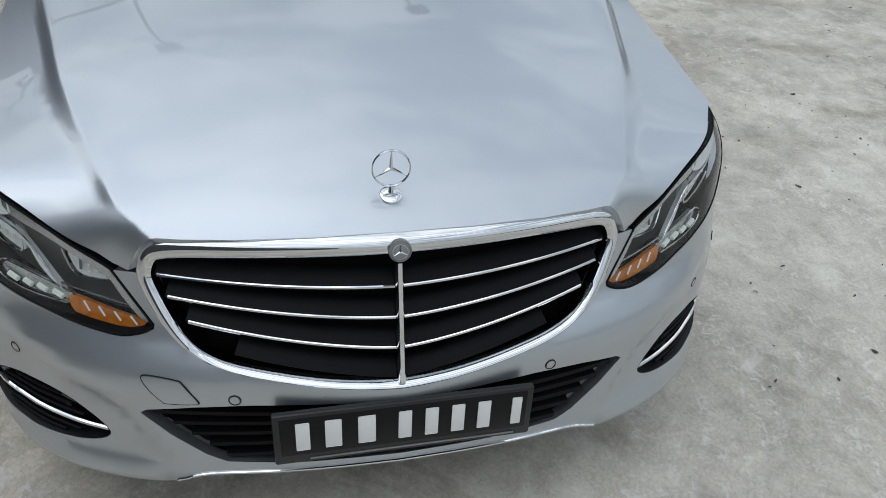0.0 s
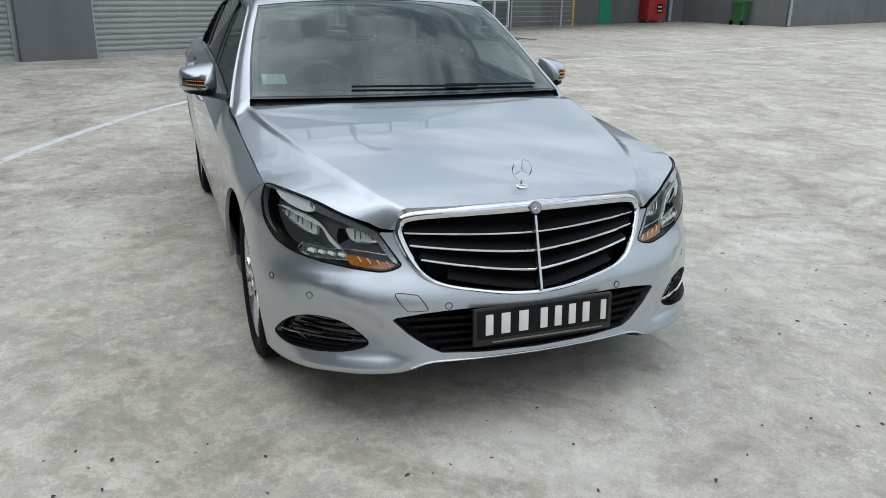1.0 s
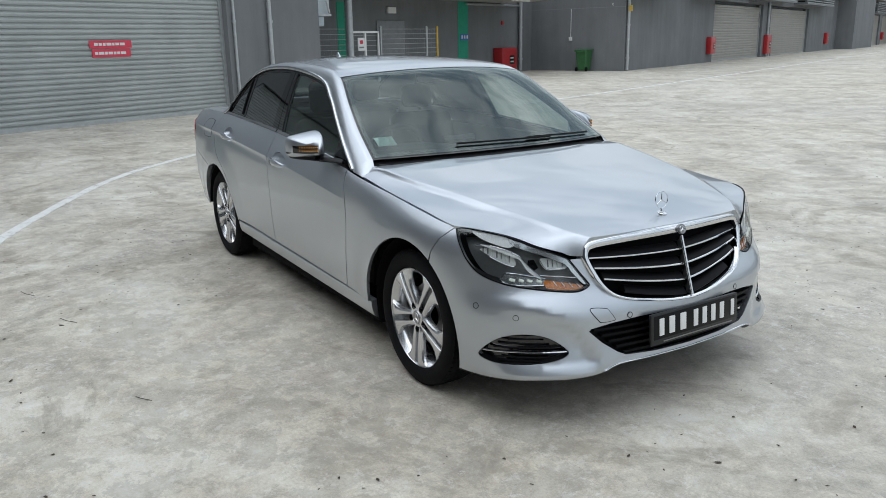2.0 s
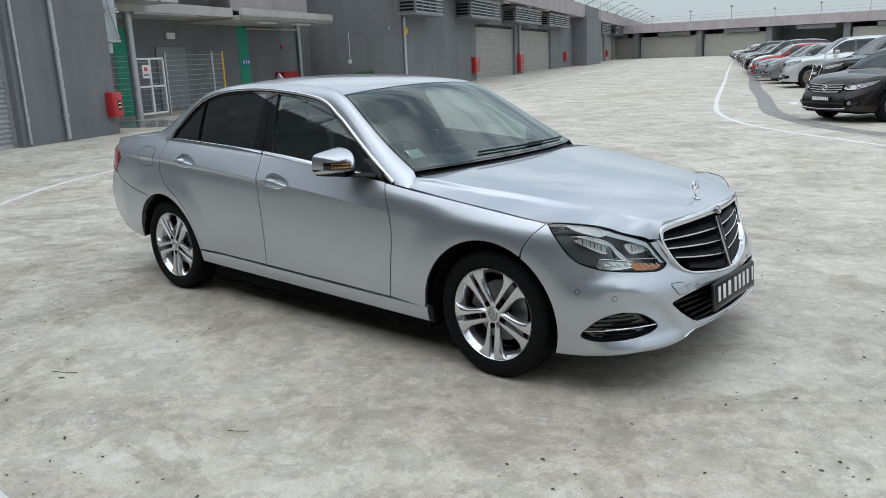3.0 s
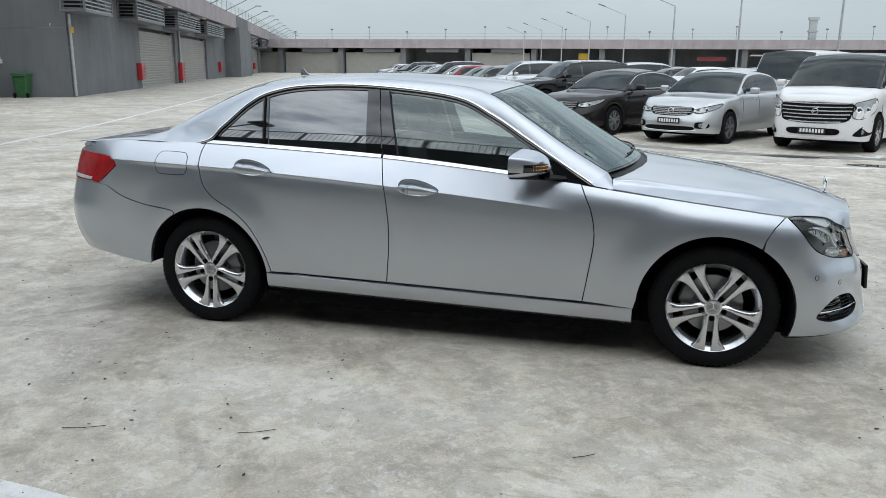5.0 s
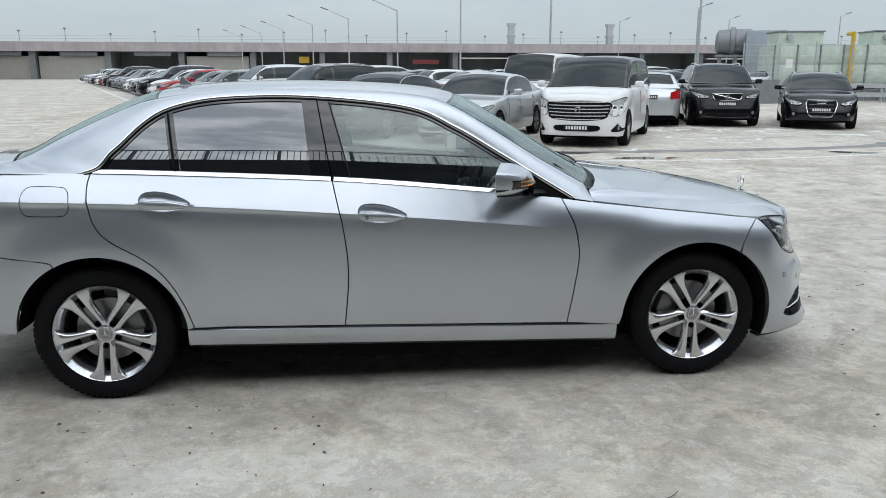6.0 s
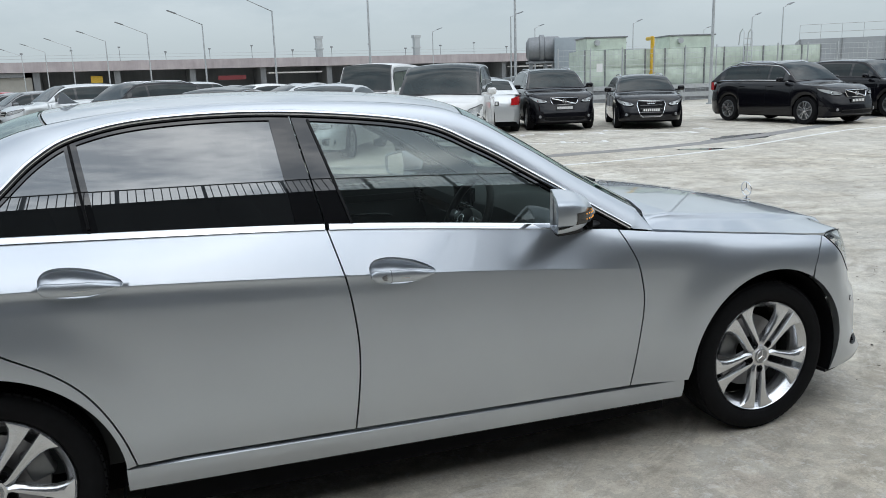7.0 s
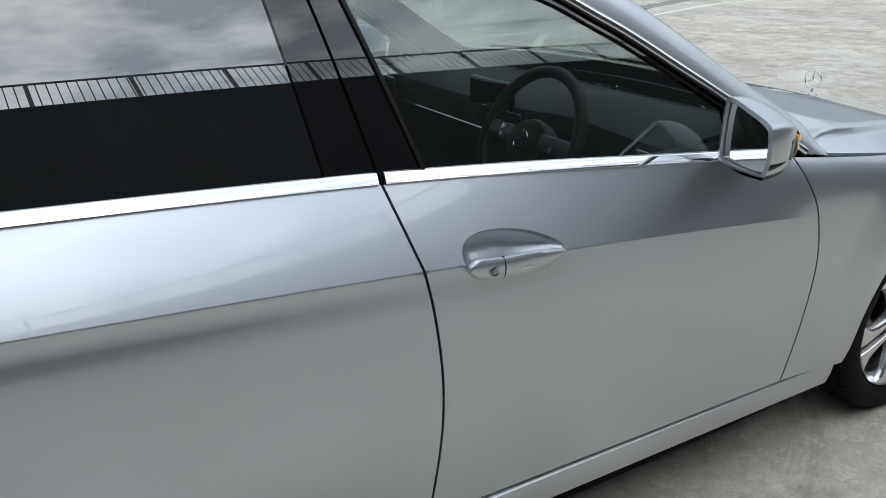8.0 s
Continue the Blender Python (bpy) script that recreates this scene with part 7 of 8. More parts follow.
# ---- far side buildings ----
FARB = empty("far_building", pose(-62, 112.5, 0, 0, 0, 3.5), label="long low far building with mauve parapet and open bays", category="building", kind="structure")
block("far_wall", [((-15, 6, 0), (145, 14, 5.0)), ((-15, 0, 4.2), (145, 8, 4.3))], WALL_GREY, FARB, "grey wall of the far building")
block("far_parapet", [((-15, -0.8, 3.85), (145, 0.2, 5.15))], WALL_PINK, FARB, "mauve concrete parapet band")
for k in range(17):
    block("far_pier", [((-15 + 10 * k, -0.2, 0), (-14.2 + 10 * k, 6, 3.9))], WALL_GREY, FARB)
for k in range(0, 6):
    if k not in (4,):
        block("far_shutter", [((-14 + 10 * k, 0.6, 0), (-5.2 + 10 * k, 0.9, 3.2))], SHUTTER_FAR, FARB, "closed beige shutter")
    f = block("far_louvre", [((-11 + 10 * k, -0.1, 3.25), (-6 + 10 * k, 0.3, 3.8))], GREY_STEEL, FARB)
for k in range(9, 15, 2):
    block("far_awning", [((-14 + 10 * k, -1.2, 2.9), (-6 + 10 * k, 0.0, 3.1))], WALL_PALE, FARB, "pale awning")
block("far_red_board", [((69, 0.8, 2.2), (73, 1.0, 2.8))], plain("dull_red_board", (0.22, 0.035, 0.04), 0.6), FARB, "dull red board in a bay")
block("far_orange_board", [((52, 0.8, 2.3), (53.5, 1.0, 3.2))], YELLOW, FARB)
for k in range(26):
    bm = bmesh.new()
    s = -10 + 6.0 * k
    rod(bm, (s, 0, 5.1), (s, 0, 6.2 + (k % 3) * 0.35), 0.035, seg=6)
    box(bm, (s - 0.16, -0.2, 6.15 + (k % 3) * 0.35), (s + 0.16, 0.1, 6.35 + (k % 3) * 0.35))
    part("roof_floodlight", bm, GREY_STEEL, FARB)
for s in (84, 100):
    block("roof_duct", [((s, 1, 5.1), (s + 0.9, 1.9, 8.0)), ((s - 0.15, 0.85, 6.3), (s + 1.05, 2.05, 6.5)), ((s - 0.15, 0.85, 7.9), (s + 1.05, 2.05, 8.3))], GALV, FARB)
bm = bmesh.new()
for z in (5.6, 6.0):
    rod(bm, (-15, 0.1, z), (145, 0.1, z), 0.02, seg=5)
part("roof_rail", bm, GALV, FARB)
ENDB = empty("end_building", FAC @ pose(152, -2, 0), label="pale grey end building with white wall boxes", category="building", kind="structure")
block("end_wall", [((0, -6, 0), (10, 8, 6.0))], WALL_PALE, ENDB)
for k in range(3):
    block("wall_box", [((-0.15, -5.2 + 1.7 * k, 1.2 + 0.5 * (k % 2)), (0, -4.2 + 1.7 * k, 2.4 + 0.5 * (k % 2)))], SIGN_WHITE, ENDB, "white wall box", bevel=0.03)
# grey plant building
RB = empty("plant_building", pose(46, 47, 0, 0, 0, -42), label="grey clad plant building with a railed roof", category="building", kind="structure")
block("clad_wall", [((0, 0, 0), (60, 12, 3.6))], plain("grey_cladding", (0.30, 0.32, 0.335), 0.6, vary=0.1, scale=0.6), RB)
for k in range(20):
    block("clad_rib", [((3 * k, -0.06, 0), (3 * k + 0.08, -0.002, 3.6))], GREY_STEEL, RB)
block("strip_window", [((4, -0.03, 1.3), (40, -0.004, 1.9))], GLOSS_BLACK, RB, "dark strip window")
bm = bmesh.new()
for k in range(40):
    rod(bm, (1.5 * k, 0.2, 3.6), (1.5 * k, 0.2, 4.7), 0.02, seg=5)
for z in (4.1, 4.7):
    rod(bm, (0, 0.2, z), (60, 0.2, z), 0.025, seg=5)
part("roof_rail", bm, GALV, RB)

# panelled water tank on a plinth
TK = empty("water_tank", pose(18.5, 32.7, 0, 0, 0, -14), label="pale green panelled water tank on a steel plinth", category="tank")
block("plinth", [((-0.2, -0.3, 0.0), (13.0, 3.2, 0.55))], WALL_GREY, TK, "grey plinth")
block("plinth_beam", [((-0.2, -0.35, 0.62), (13.0, -0.15, 0.80)), ((-0.2, -0.35, 0.30), (13.0, -0.15, 0.42))], GALV, TK)
for k in range(9):
    block("plinth_leg", [((0.1 + 1.55 * k, -0.3, 0.0), (0.22 + 1.55 * k, -0.1, 0.80))], GREY_STEEL, TK)
block("tank_body", [((0, 0, 0.80), (12.7, 3.0, 2.62))], TANK, TK)
for i in range(12):
    for j in range(2):
        bm = bmesh.new()
        x0, z0 = 0.06 + 1.055 * i, 0.86 + 0.90 * j
        r = bmesh.ops.create_grid(bm, x_segments=6, y_segments=6, size=0.5, matrix=pose(x0 + 0.5, -0.015, z0 + 0.42, 90) @ Matrix.Diagonal((0.98, 0.84, 1, 1)))
        for v in bm.verts:
            u, w = (v.co.x - x0 - 0.5) / 0.5, (v.co.z - z0 - 0.42) / 0.42
            v.co.y = -0.02 - 0.075 * max(0, 1 - abs(u) ** 1.5) * max(0, 1 - abs(w) ** 1.5)
        part("tank_panel", bm, TANK, TK, "bulged pale green panel")
for i in range(13):
    block("tank_rib", [((1.055 * i - 0.02, -0.07, 0.80), (1.055 * i + 0.04, -0.001, 2.66))], GREY_STEEL, TK)
for x0, x1 in ((0.2, 2.3), (4.6, 7.0)):
    block("tank_head", [((x0, 0.3, 2.62), (x1, 2.4, 3.25))], TANK, TK, "raised tank head", bevel=0.03)
    block("tank_head_lid", [((x0 - 0.05, 0.25, 3.25), (x1 + 0.05, 2.45, 3.31))], GREY_STEEL, TK)
    bm = bmesh.new()
    rod(bm, (x0 + 0.5, 0.3, 3.0), (x0 + 0.5, 0.05, 3.0), 0.14, seg=14)
    part("tank_inlet", bm, GALV, TK)
bm = bmesh.new()
rod(bm, (3.47, -0.25, 0.8), (3.47, -0.25, 3.2), 0.10, seg=14)
rod(bm, (3.47, -0.25, 3.15), (3.47, 0.5, 3.15), 0.10, seg=14)
rod(bm, (3.47, -0.25, 1.25), (3.47, -0.25, 1.45), 0.14, seg=14)
part("riser_pipe", bm, YELLOW, TK, "yellow riser pipe")
bm = bmesh.new()
for x in (8.2, 8.65):
    tube(bm, [(x, -0.5, 0), (x, -0.5, 3.3), (x, -0.35, 3.5), (x, -0.05, 3.3), (x, 0.05, 2.7)], oval(0.025, 0.025, 6), up=(1, 0, 0))
for z in np.arange(0.3, 3.1, 0.3):
    rod(bm, (8.2, -0.5, z), (8.65, -0.5, z), 0.015, seg=5)
part("ladder", bm, GALV, TK, "hooped steel ladder")
# fence before the tank
F2 = empty("tank_fence", pose(16.2, 31.2, 0, 0, 0, -13), label="galvanised mesh fence in front of the water tank", category="fence")
for k in range(15):
    bm = bmesh.new()
    rod(bm, (1.6 * k, 0, 0), (1.6 * k, 0, 2.7), 0.035, seg=8)
    part("fence_post", bm, GALV, F2)
bm = bmesh.new()
for z in np.arange(0.1, 2.65, 0.25):
    rod(bm, (0, 0, z), (22.4, 0, z), 0.007, seg=4)
for x in np.arange(0, 22.4, 0.25):
    rod(bm, (x, 0, 0.1), (x, 0, 2.6), 0.004, seg=4)
part("mesh_panel", bm, GALV, F2, "fine steel mesh")
block("fence_sign", [((1.9, -0.05, 1.55), (2.2, -0.03, 1.95))], SIGN_WHITE, F2, "small white notice")
bm = bmesh.new()
for z in (0.35, 0.75):
    box(bm, (-6, -0.6, z - 0.09), (24, -0.52, z + 0.09))
for k in range(13):
    box(bm, (-6 + 2.4 * k, -0.52, 0), (-5.9 + 2.4 * k, -0.42, 0.85))
part("crash_rail", bm, GALV, F2, "double steel crash rail", smoothed=False)
# fan duct and sheet ducts behind
FD = empty("fan_duct", pose(18.8, 43.5, 0, 0, 0, -24), label="large round grey fan duct with square ducting", category="duct")
bm = bmesh.new()
lathe(bm, [(0.45, 1.2), (0.74, 1.35), (0.76, 1.5), (0.80, 2.0), (0.92, 2.05), (0.92, 2.3), (0.80, 2.35), (0.80, 3.2), (0.6, 3.5), (0.0, 3.5)], 32, pose(0.3, 0, 3.05, 0, 0, -90))
part("fan_casing", bm, GREY_STEEL, FD, "round fan casing")
block("fan_stand", [((1.7, -0.7, 0), (1.9, 0.7, 2.35)), ((2.6, -0.7, 0), (2.8, 0.7, 2.35)), ((1.5, -0.8, 2.2), (3.4, 0.8, 2.32))], GREY_STEEL, FD)
bm = bmesh.new()
box(bm, (3.2, -1.4, 0.0), (5.4, 1.4, 3.7), 0.04)
box(bm, (5.4, -1.4, 0.0), (8.0, 1.4, 2.9), 0.04)
part("square_duct", bm, plain("duct_grey", (0.30, 0.335, 0.36), 0.5, 0.3, vary=0.08, scale=2), FD, "square sheet ducting")
bm = bmesh.new()
vs = [bm.verts.new(p) for p in ((5.4, -1.4, 3.7), (5.4, 1.4, 3.7), (6.4, 1.4, 2.95), (6.4, -1.4, 2.95), (5.4, -1.4, 2.9), (5.4, 1.4, 2.9))]
for f in ((0, 1, 2, 3), (0, 3, 4), (1, 5, 2), (4, 3, 2, 5), (0, 4, 5, 1)):
    bm.faces.new([vs[i] for i in f])
part("duct_hood", bm, SIGN_WHITE, FD, "pale sloped hood", smoothed=False)
tagged(block("crash_barrier", [((-0.05, 0, 0.0), (14, 0.25, 1.05))], GREY_STEEL, None, "", m=pose(3.5, 26.0, 0, 0, 0, 14)), "low dark grey barrier wall behind the cars", "barrier", kind="structure")


def street_lamp(x, y, h, arm, label, a=190, thick=0.07):
    """Tapered pole with a slanted arm and a flat lamp head."""
    th = empty("street_lamp", pose(x, y, 0), label=label, category="street lamp", group="deck lamp posts")
    bm = bmesh.new()
    rod(bm, (0, 0, 0), (0, 0, h), thick, thick * 0.6, 12)
    rod(bm, (0, 0, 0), (0, 0, 0.06), thick * 2.2, seg=12)
    part("pole", bm, GALV, th)
    d = Vector((math.cos(radians(a)), math.sin(radians(a)), 0))
    bm = bmesh.new()
    rod(bm, (0, 0, h - 0.02), d * arm + Vector((0, 0, h + arm * 0.36)), thick * 0.5, thick * 0.4, 8)
    part("arm", bm, GALV, th)
    bm = bmesh.new()
    m = Matrix.Translation(d * arm + Vector((0, 0, h + arm * 0.36))) @ Matrix.Rotation(radians(a), 4, "Z") @ Matrix.Rotation(radians(-18), 4, "Y")
    box(bm, (-0.1, -0.11, -0.03), (0.55 if arm > 1 else 0.30, 0.11, 0.04 if arm > 1 else 0.02), 0.02, m)
    part("lamp_head", bm, GREY_STEEL, th)
    return th


for x, y in ((8.6, 37.7), (4.8, 45.5), (1.4, 55.9), (-2.3, 66.0), (-5.9, 75.9), (-9.7, 86.7), (-13.2, 96.4), (-17.0, 107.0)):
    street_lamp(x, y, 7.6 if y < 40 else 5.7, 1.9, "tall grey lamp post with a slanted arm", 200)
for x, y, h in ((14.5, 32.4, 7.5), (21.1, 26.1, 7.5)):
    street_lamp(x, y, h, 0.5, "tall slim grey lamp post", 180, 0.075)
for x, y, h in ((17.4, 52.8, 4.85), (24.3, 49.9, 4.85), (30.4, 46.5, 4.9), (36.8, 41.8, 4.95), (31.4, 33.1, 4.8), (16.4, 37.0, 4.65), (47, 60, 5.2), (58, 48, 5.2)):
    street_lamp(x, y, h, 0.5, "short grey lamp post", 10, 0.05)
tagged(block("distant_blocks", [((-60, 0, 0), (-40, 20, 26)), ((-8, 0, 0), (16, 20, 29)), ((40, 0, 0), (75, 20, 27)), ((100, 0, 0), (112, 20, 30)), ((180, 0, 0), (230, 20, 22))], plain("haze_grey", (0.42, 0.46, 0.49), 0.9, vary=0.05, scale=0.05), None, "", m=pose(-120, 900, 0, 0, 0, 5)), "hazy distant tower blocks", "skyline", kind="structure")

# ---- the taller wall with a railing behind the camera's path ----
RW = empty("ramp_wall", pose(-6, -9.75, 0, 0, 0, 4), label="tall grey concrete wall with a steel railing on top", category="wall", kind="structure")
# grey wall with its shade put into the colour, so panes mirror it dark
block("wall_face", [((-60, -0.4, 0), (60, 0, 8.95))], stained_wall("painted_shade_wall", (0.065, 0.067, 0.07)), RW)
for k in range(64):
    block("rail_post", [((-50 + 1.6 * k, -0.22, 8.95), (-49.93 + 1.6 * k, -0.15, 10.0))], GREY_STEEL, RW)
bm = bmesh.new()
for z in (9.07, 10.0):
    rod(bm, (-55, -0.18, z), (55, -0.18, z), 0.035, seg=6)
for k in range(680):
    x = -52 + 0.155 * k
    rod(bm, (x, -0.18, 9.05), (x, -0.18, 9.98), 0.010, seg=4, caps=False)
part("railing", bm, GREY_STEEL, RW, "dark upright railing bars")
bm = bmesh.new()
tube(bm, [(-8.4, -0.1, 8.9), (-8.4, -0.1, 10.6), (-8.38, -0.03, 10.9), (-8.3, 0.10, 11.1), (-8.2, 0.22, 11.2)], oval(0.04, 0.04, 8), up=(1, 0, 0))
flood_pole = part("floodlight_pole", bm, GREY_STEEL, RW, "bent floodlight pole over the railing")
bm = bmesh.new()
box(bm, (-8.42, 0.15, 11.12), (-8.0, 0.45, 11.26), 0.03)
part("floodlight", bm, GREY_STEEL, flood_pole)

# ---- parked cars ----
PAINTS = {
    "white": paint("white_paint", (0.78, 0.78, 0.77), 0.0, 0.34, False), "silver": paint("light_silver_paint", (0.55, 0.57, 0.58), 0.6, 0.34),
    "grey": paint("grey_paint", (0.16, 0.17, 0.18), 0.5, 0.34), "black": paint("black_paint", (0.004, 0.004, 0.006), 0.0, 0.22, False),
    "brown": paint("dark_brown_paint", (0.019, 0.016, 0.016), 0.2, 0.30), "red": paint("red_paint", (0.36, 0.012, 0.02), 0.1, 0.34), "blue": paint("blue_paint", (0.02, 0.04, 0.13), 0.2, 0.34)}
HEAD_LENS = plain("headlamp_lens", (0.55, 0.57, 0.58), 0.12, 0.3, coat=1.0, vary=0.3, scale=30)
# length, width, height, wheelbase, front overhang, wheel radius, bonnet height, belt, screen foot, roof front, roof rear, rear foot (from the front axle), tail height
KINDS = {
    "saloon": (4.78, 1.82, 1.46, 2.71, 0.90, 0.325, 0.93, 0.98, -0.42, -1.22, -2.25, -3.05, 1.06),
    "estate": (4.72, 1.83, 1.45, 2.81, 0.86, 0.325, 0.92, 0.97, -0.42, -1.25, -3.15, -3.60, 1.02),
    "suv": (4.63, 1.89, 1.69, 2.77, 0.89, 0.365, 1.06, 1.12, -0.40, -1.15, -2.95, -3.55, 1.15),
    "hatch": (4.20, 1.77, 1.50, 2.60, 0.85, 0.315, 0.96, 0.98, -0.30, -1.10, -2.55, -3.15, 1.02),
    "mpv": (4.94, 1.84, 1.82, 3.00, 0.95, 0.350, 1.12, 1.16, 0.10, -0.85, -3.30, -3.85, 1.15),
    "van": (4.70, 1.70, 1.98, 2.57, 0.98, 0.320, 1.10, 1.16, 0.55, 0.05, -3.40, -3.62, 1.15)}


def grid_mesh(name, fn, us, vs, mat, parent, label="", flip=False):
    verts = [fn(u, v) for u in us for v in vs]
    n = len(vs)
    faces = [(i * n + j, i * n + j + 1, (i + 1) * n + j + 1, (i + 1) * n + j) for i in range(len(us) - 1) for j in range(n - 1)]
    if flip:
        faces = [f[::-1] for f in faces]
    return put(name, mesh_of(name, verts, faces, mat), parent, label)


def parked_car(kind, colour, m, label, chrome_bars=4, wheel_mat=None, dark_roof=False, plate_bars=True, group="parked cars", front="bars", chrome_line=False, rails=False):
    L, W, H, wb, fo, wr, hz, bz, xs, xr, xb, xt, tz = KINDS[kind]
    body_mat = PAINTS[colour]
    th = empty("car", m, label=label, category="car", group=group)
    x1, x0 = fo, fo - L
    half = W / 2
    wid = pchip((x0, 0.72), (x0 + 0.12, 0.84), (x0 + 0.5, 0.95), (-wb, 0.99), (-wb / 2, 1.0), (0, 0.985), (x1 - 0.45, 0.93), (x1 - 0.15, 0.82), (x1 - 0.03, 0.70), (x1, 0.60))
    over = pchip((x0, bz - 0.18), (x0 + 0.04, bz - 0.04), (x0 + 0.12, tz - 0.02), (xt, tz), (xt + 0.4, bz + 0.03), (xs, bz), (xs + 0.12, hz + 0.02), (x1 - 0.35, hz - 0.07), (x1 - 0.12, hz - (0.10 if kind == "mpv" else 0.15)), (x1 - 0.03, hz - (0.15 if kind == "mpv" else 0.24)), (x1, hz - (0.21 if kind == "mpv" else 0.34))) if xs < 0.5 else pchip((x0, bz - 0.15), (x0 + 0.06, bz), (xs, bz - 0.02), (x1 - 0.1, hz - 0.12), (x1, hz - 0.30))
    rw = wr + 0.045

    def low(x):
        z = 0.22 + 0.10 * smooth(0.3, 0.0, x - x0) + 0.02 * smooth(x1 - 0.3, x1, x)
        for a in (0.0, -wb):
            if abs(x - a) < rw:
                z = max(z, wr + math.sqrt(rw * rw - (x - a) ** 2))
        return float(z)

    prof = ((0.0, 0.955), (0.12, 0.985), (0.35, 0.998), (0.60, 1.0), (0.80, 0.985), (0.92, 0.955), (0.985, 0.90), (1.0, 0.84))

    def lower(x, k):
        s, i = (1, k) if k < 8 else (-1, 16 - k)
        lo, hi, w = low(x), float(over(x)), half * float(wid(x))
        if i == 8:
            return (x, 0.0, hi + 0.022)
        f, y = prof[i]
        drop = 0.0 if x < xs else 0.05 * max(0, f - 0.9)
        return (x, s * y * w, lo + (hi - lo) * f - drop)

    def bend(p):
        """Rounds the nose and tail in plan and lets the nose lean back."""
        x, y, z = p
        q = min(abs(y) / half, 1.0)
        f, r = float(smooth(x1 - 0.75, x1 - 0.05, x)), float(smooth(x0 + 0.6, x0 + 0.05, x))
        lean = float(smooth(0.42, hz - 0.15, z)) * (0.10 if kind != "van" else 0.04) - 0.02 * math.exp(-(((z - 0.40) / 0.09) ** 2))
        return (x - f * (0.13 * q * q + lean) + r * (0.09 * q * q + 0.05 * float(smooth(0.6, bz, z))), y, z)

    def nose_x(y):
        q = abs(y) / half
        return float(np.interp(q, (0.60, 0.70, 0.82, 0.93, 0.985), (x1, x1 - 0.03, x1 - 0.15, x1 - 0.45, x1 - 0.9)))

    def patch(name, pts, off, mat, owner, label="", n=4):
        """A flat-cut piece laid on the nose; points are (half-width share, height)."""
        o = rounded([(a * half, b) for a, b in pts], n, True) if n else np.array([(a * half, b) for a, b in pts])
        v, f, _ = fill(o, (), 0.06)
        w = [bend((nose_x(y), y, z)) for y, z in v]
        w = [(x + off, y, z) for x, y, z in w]
        return put(name, mesh_of(name, w, f, mat), owner, label)

    def nose_tube(name, pts, off, ra, rb, mat, owner, closed=False, label=""):
        bm = bmesh.new()
        q = [Vector(bend((nose_x(a * half), a * half, b))) + Vector((off, 0, 0)) for a, b in pts]
        tube(bm, q, oval(ra, rb, 6), up=(1, 0, 0) if closed else (0, 0, 1), closed=closed)
        return part(name, bm, mat, owner, label)

    xs_list = sorted({*np.linspace(x0, x0 + 0.3, 6), *np.linspace(x0 + 0.3, x1 - 0.3, 40), *np.linspace(x1 - 0.3, x1, 14), *[a + rw * c for a in (0, -wb) for c in (-1.001, -0.995, -0.9, -0.7, -0.4, 0, 0.4, 0.7, 0.9, 0.995, 1.001)]})
    body = grid_mesh("body", lambda x, k: bend(lower(x, k)), xs_list, range(17), body_mat, th, flip=True)
    for nm, xx in (("nose_panel", x1), ("tail_panel", x0)):
        ring = [lower(xx, k) for k in range(8)]
        rows = [[bend((xx, y * t, z)) for t in np.linspace(-1, 1, 13)] for _, y, z in ring] + [[bend((xx, y * t, ring[-1][2] + 0.022 * (1 - abs(t)))) for t, y in ((t, ring[-1][1]) for t in np.linspace(-1, 1, 13))]]
        grid_mesh(nm, lambda i, j: rows[i][j], range(9), range(13), body_mat, th, flip=xx < 0)
    bm = bmesh.new()
    box(bm, (x0 + 0.25, -half * 0.80, 0.18), (x1 - 0.25, half * 0.80, 0.62), 0.03)
    part("underbody", bm, DARK_VOID, th)
    # cabin
    roof = pchip((xt - 0.02, float(over(xt)) - 0.01), (xb, H - 0.05), ((xb + xr) / 2, H), (xr, H - 0.045), (xs + 0.02, float(over(xs)) - 0.01))
    yb, yr = half * 0.90, half * (0.70 if kind not in ("van", "mpv") else 0.80)

    def cab(x, t):
        a, s = abs(t), 1 if t > 0 else -1
        zt, zb = float(roof(x)), float(over(x)) - 0.02
        k = (zt - zb) / (H - zb) if H > zb else 1
        ye = yb + (yr - yb) * max(0, min(1, k))
        if a <= 0.6:
            q = a / 0.6
            return (x, s * ye * q, zt - 0.055 * q**2.4 * min(1, max(k, 0.2)))
        q = (a - 0.6) / 0.4
        return (x, s * (ye + (yb - ye) * q ** 0.9 + 0.012 * math.sin(math.pi * q)), zt - 0.055 * min(1, max(k, 0.2)) + (zb - zt + 0.055 * min(1, max(k, 0.2))) * q)

    xc = list(np.linspace(xt, xb, 7)) + list(np.linspace(xb, xr, 10))[1:] + list(np.linspace(xr, xs, 8))[1:]
    ts = [-1, -0.9, -0.8, -0.7, -0.63, -0.6, -0.55, -0.4, -0.2, 0, 0.2, 0.4, 0.55, 0.6, 0.63, 0.7, 0.8, 0.9, 1]
    roof_mat = PAINTS["black"] if dark_roof else body_mat
    grid_mesh("roof", cab, xc, ts, roof_mat, th, flip=True)

    def pane(name, f, us, vs, lift):
        def out(u, v):
            p = np.array(f(u, v))
            n = np.array([lift[0], lift[1] * (1 if p[1] > 0 else -1) if lift[1] else 0, lift[2]])
            return tuple(p + n)
        return grid_mesh(name, out, us, vs, CAR_GLASS_DARK, th, flip=True)

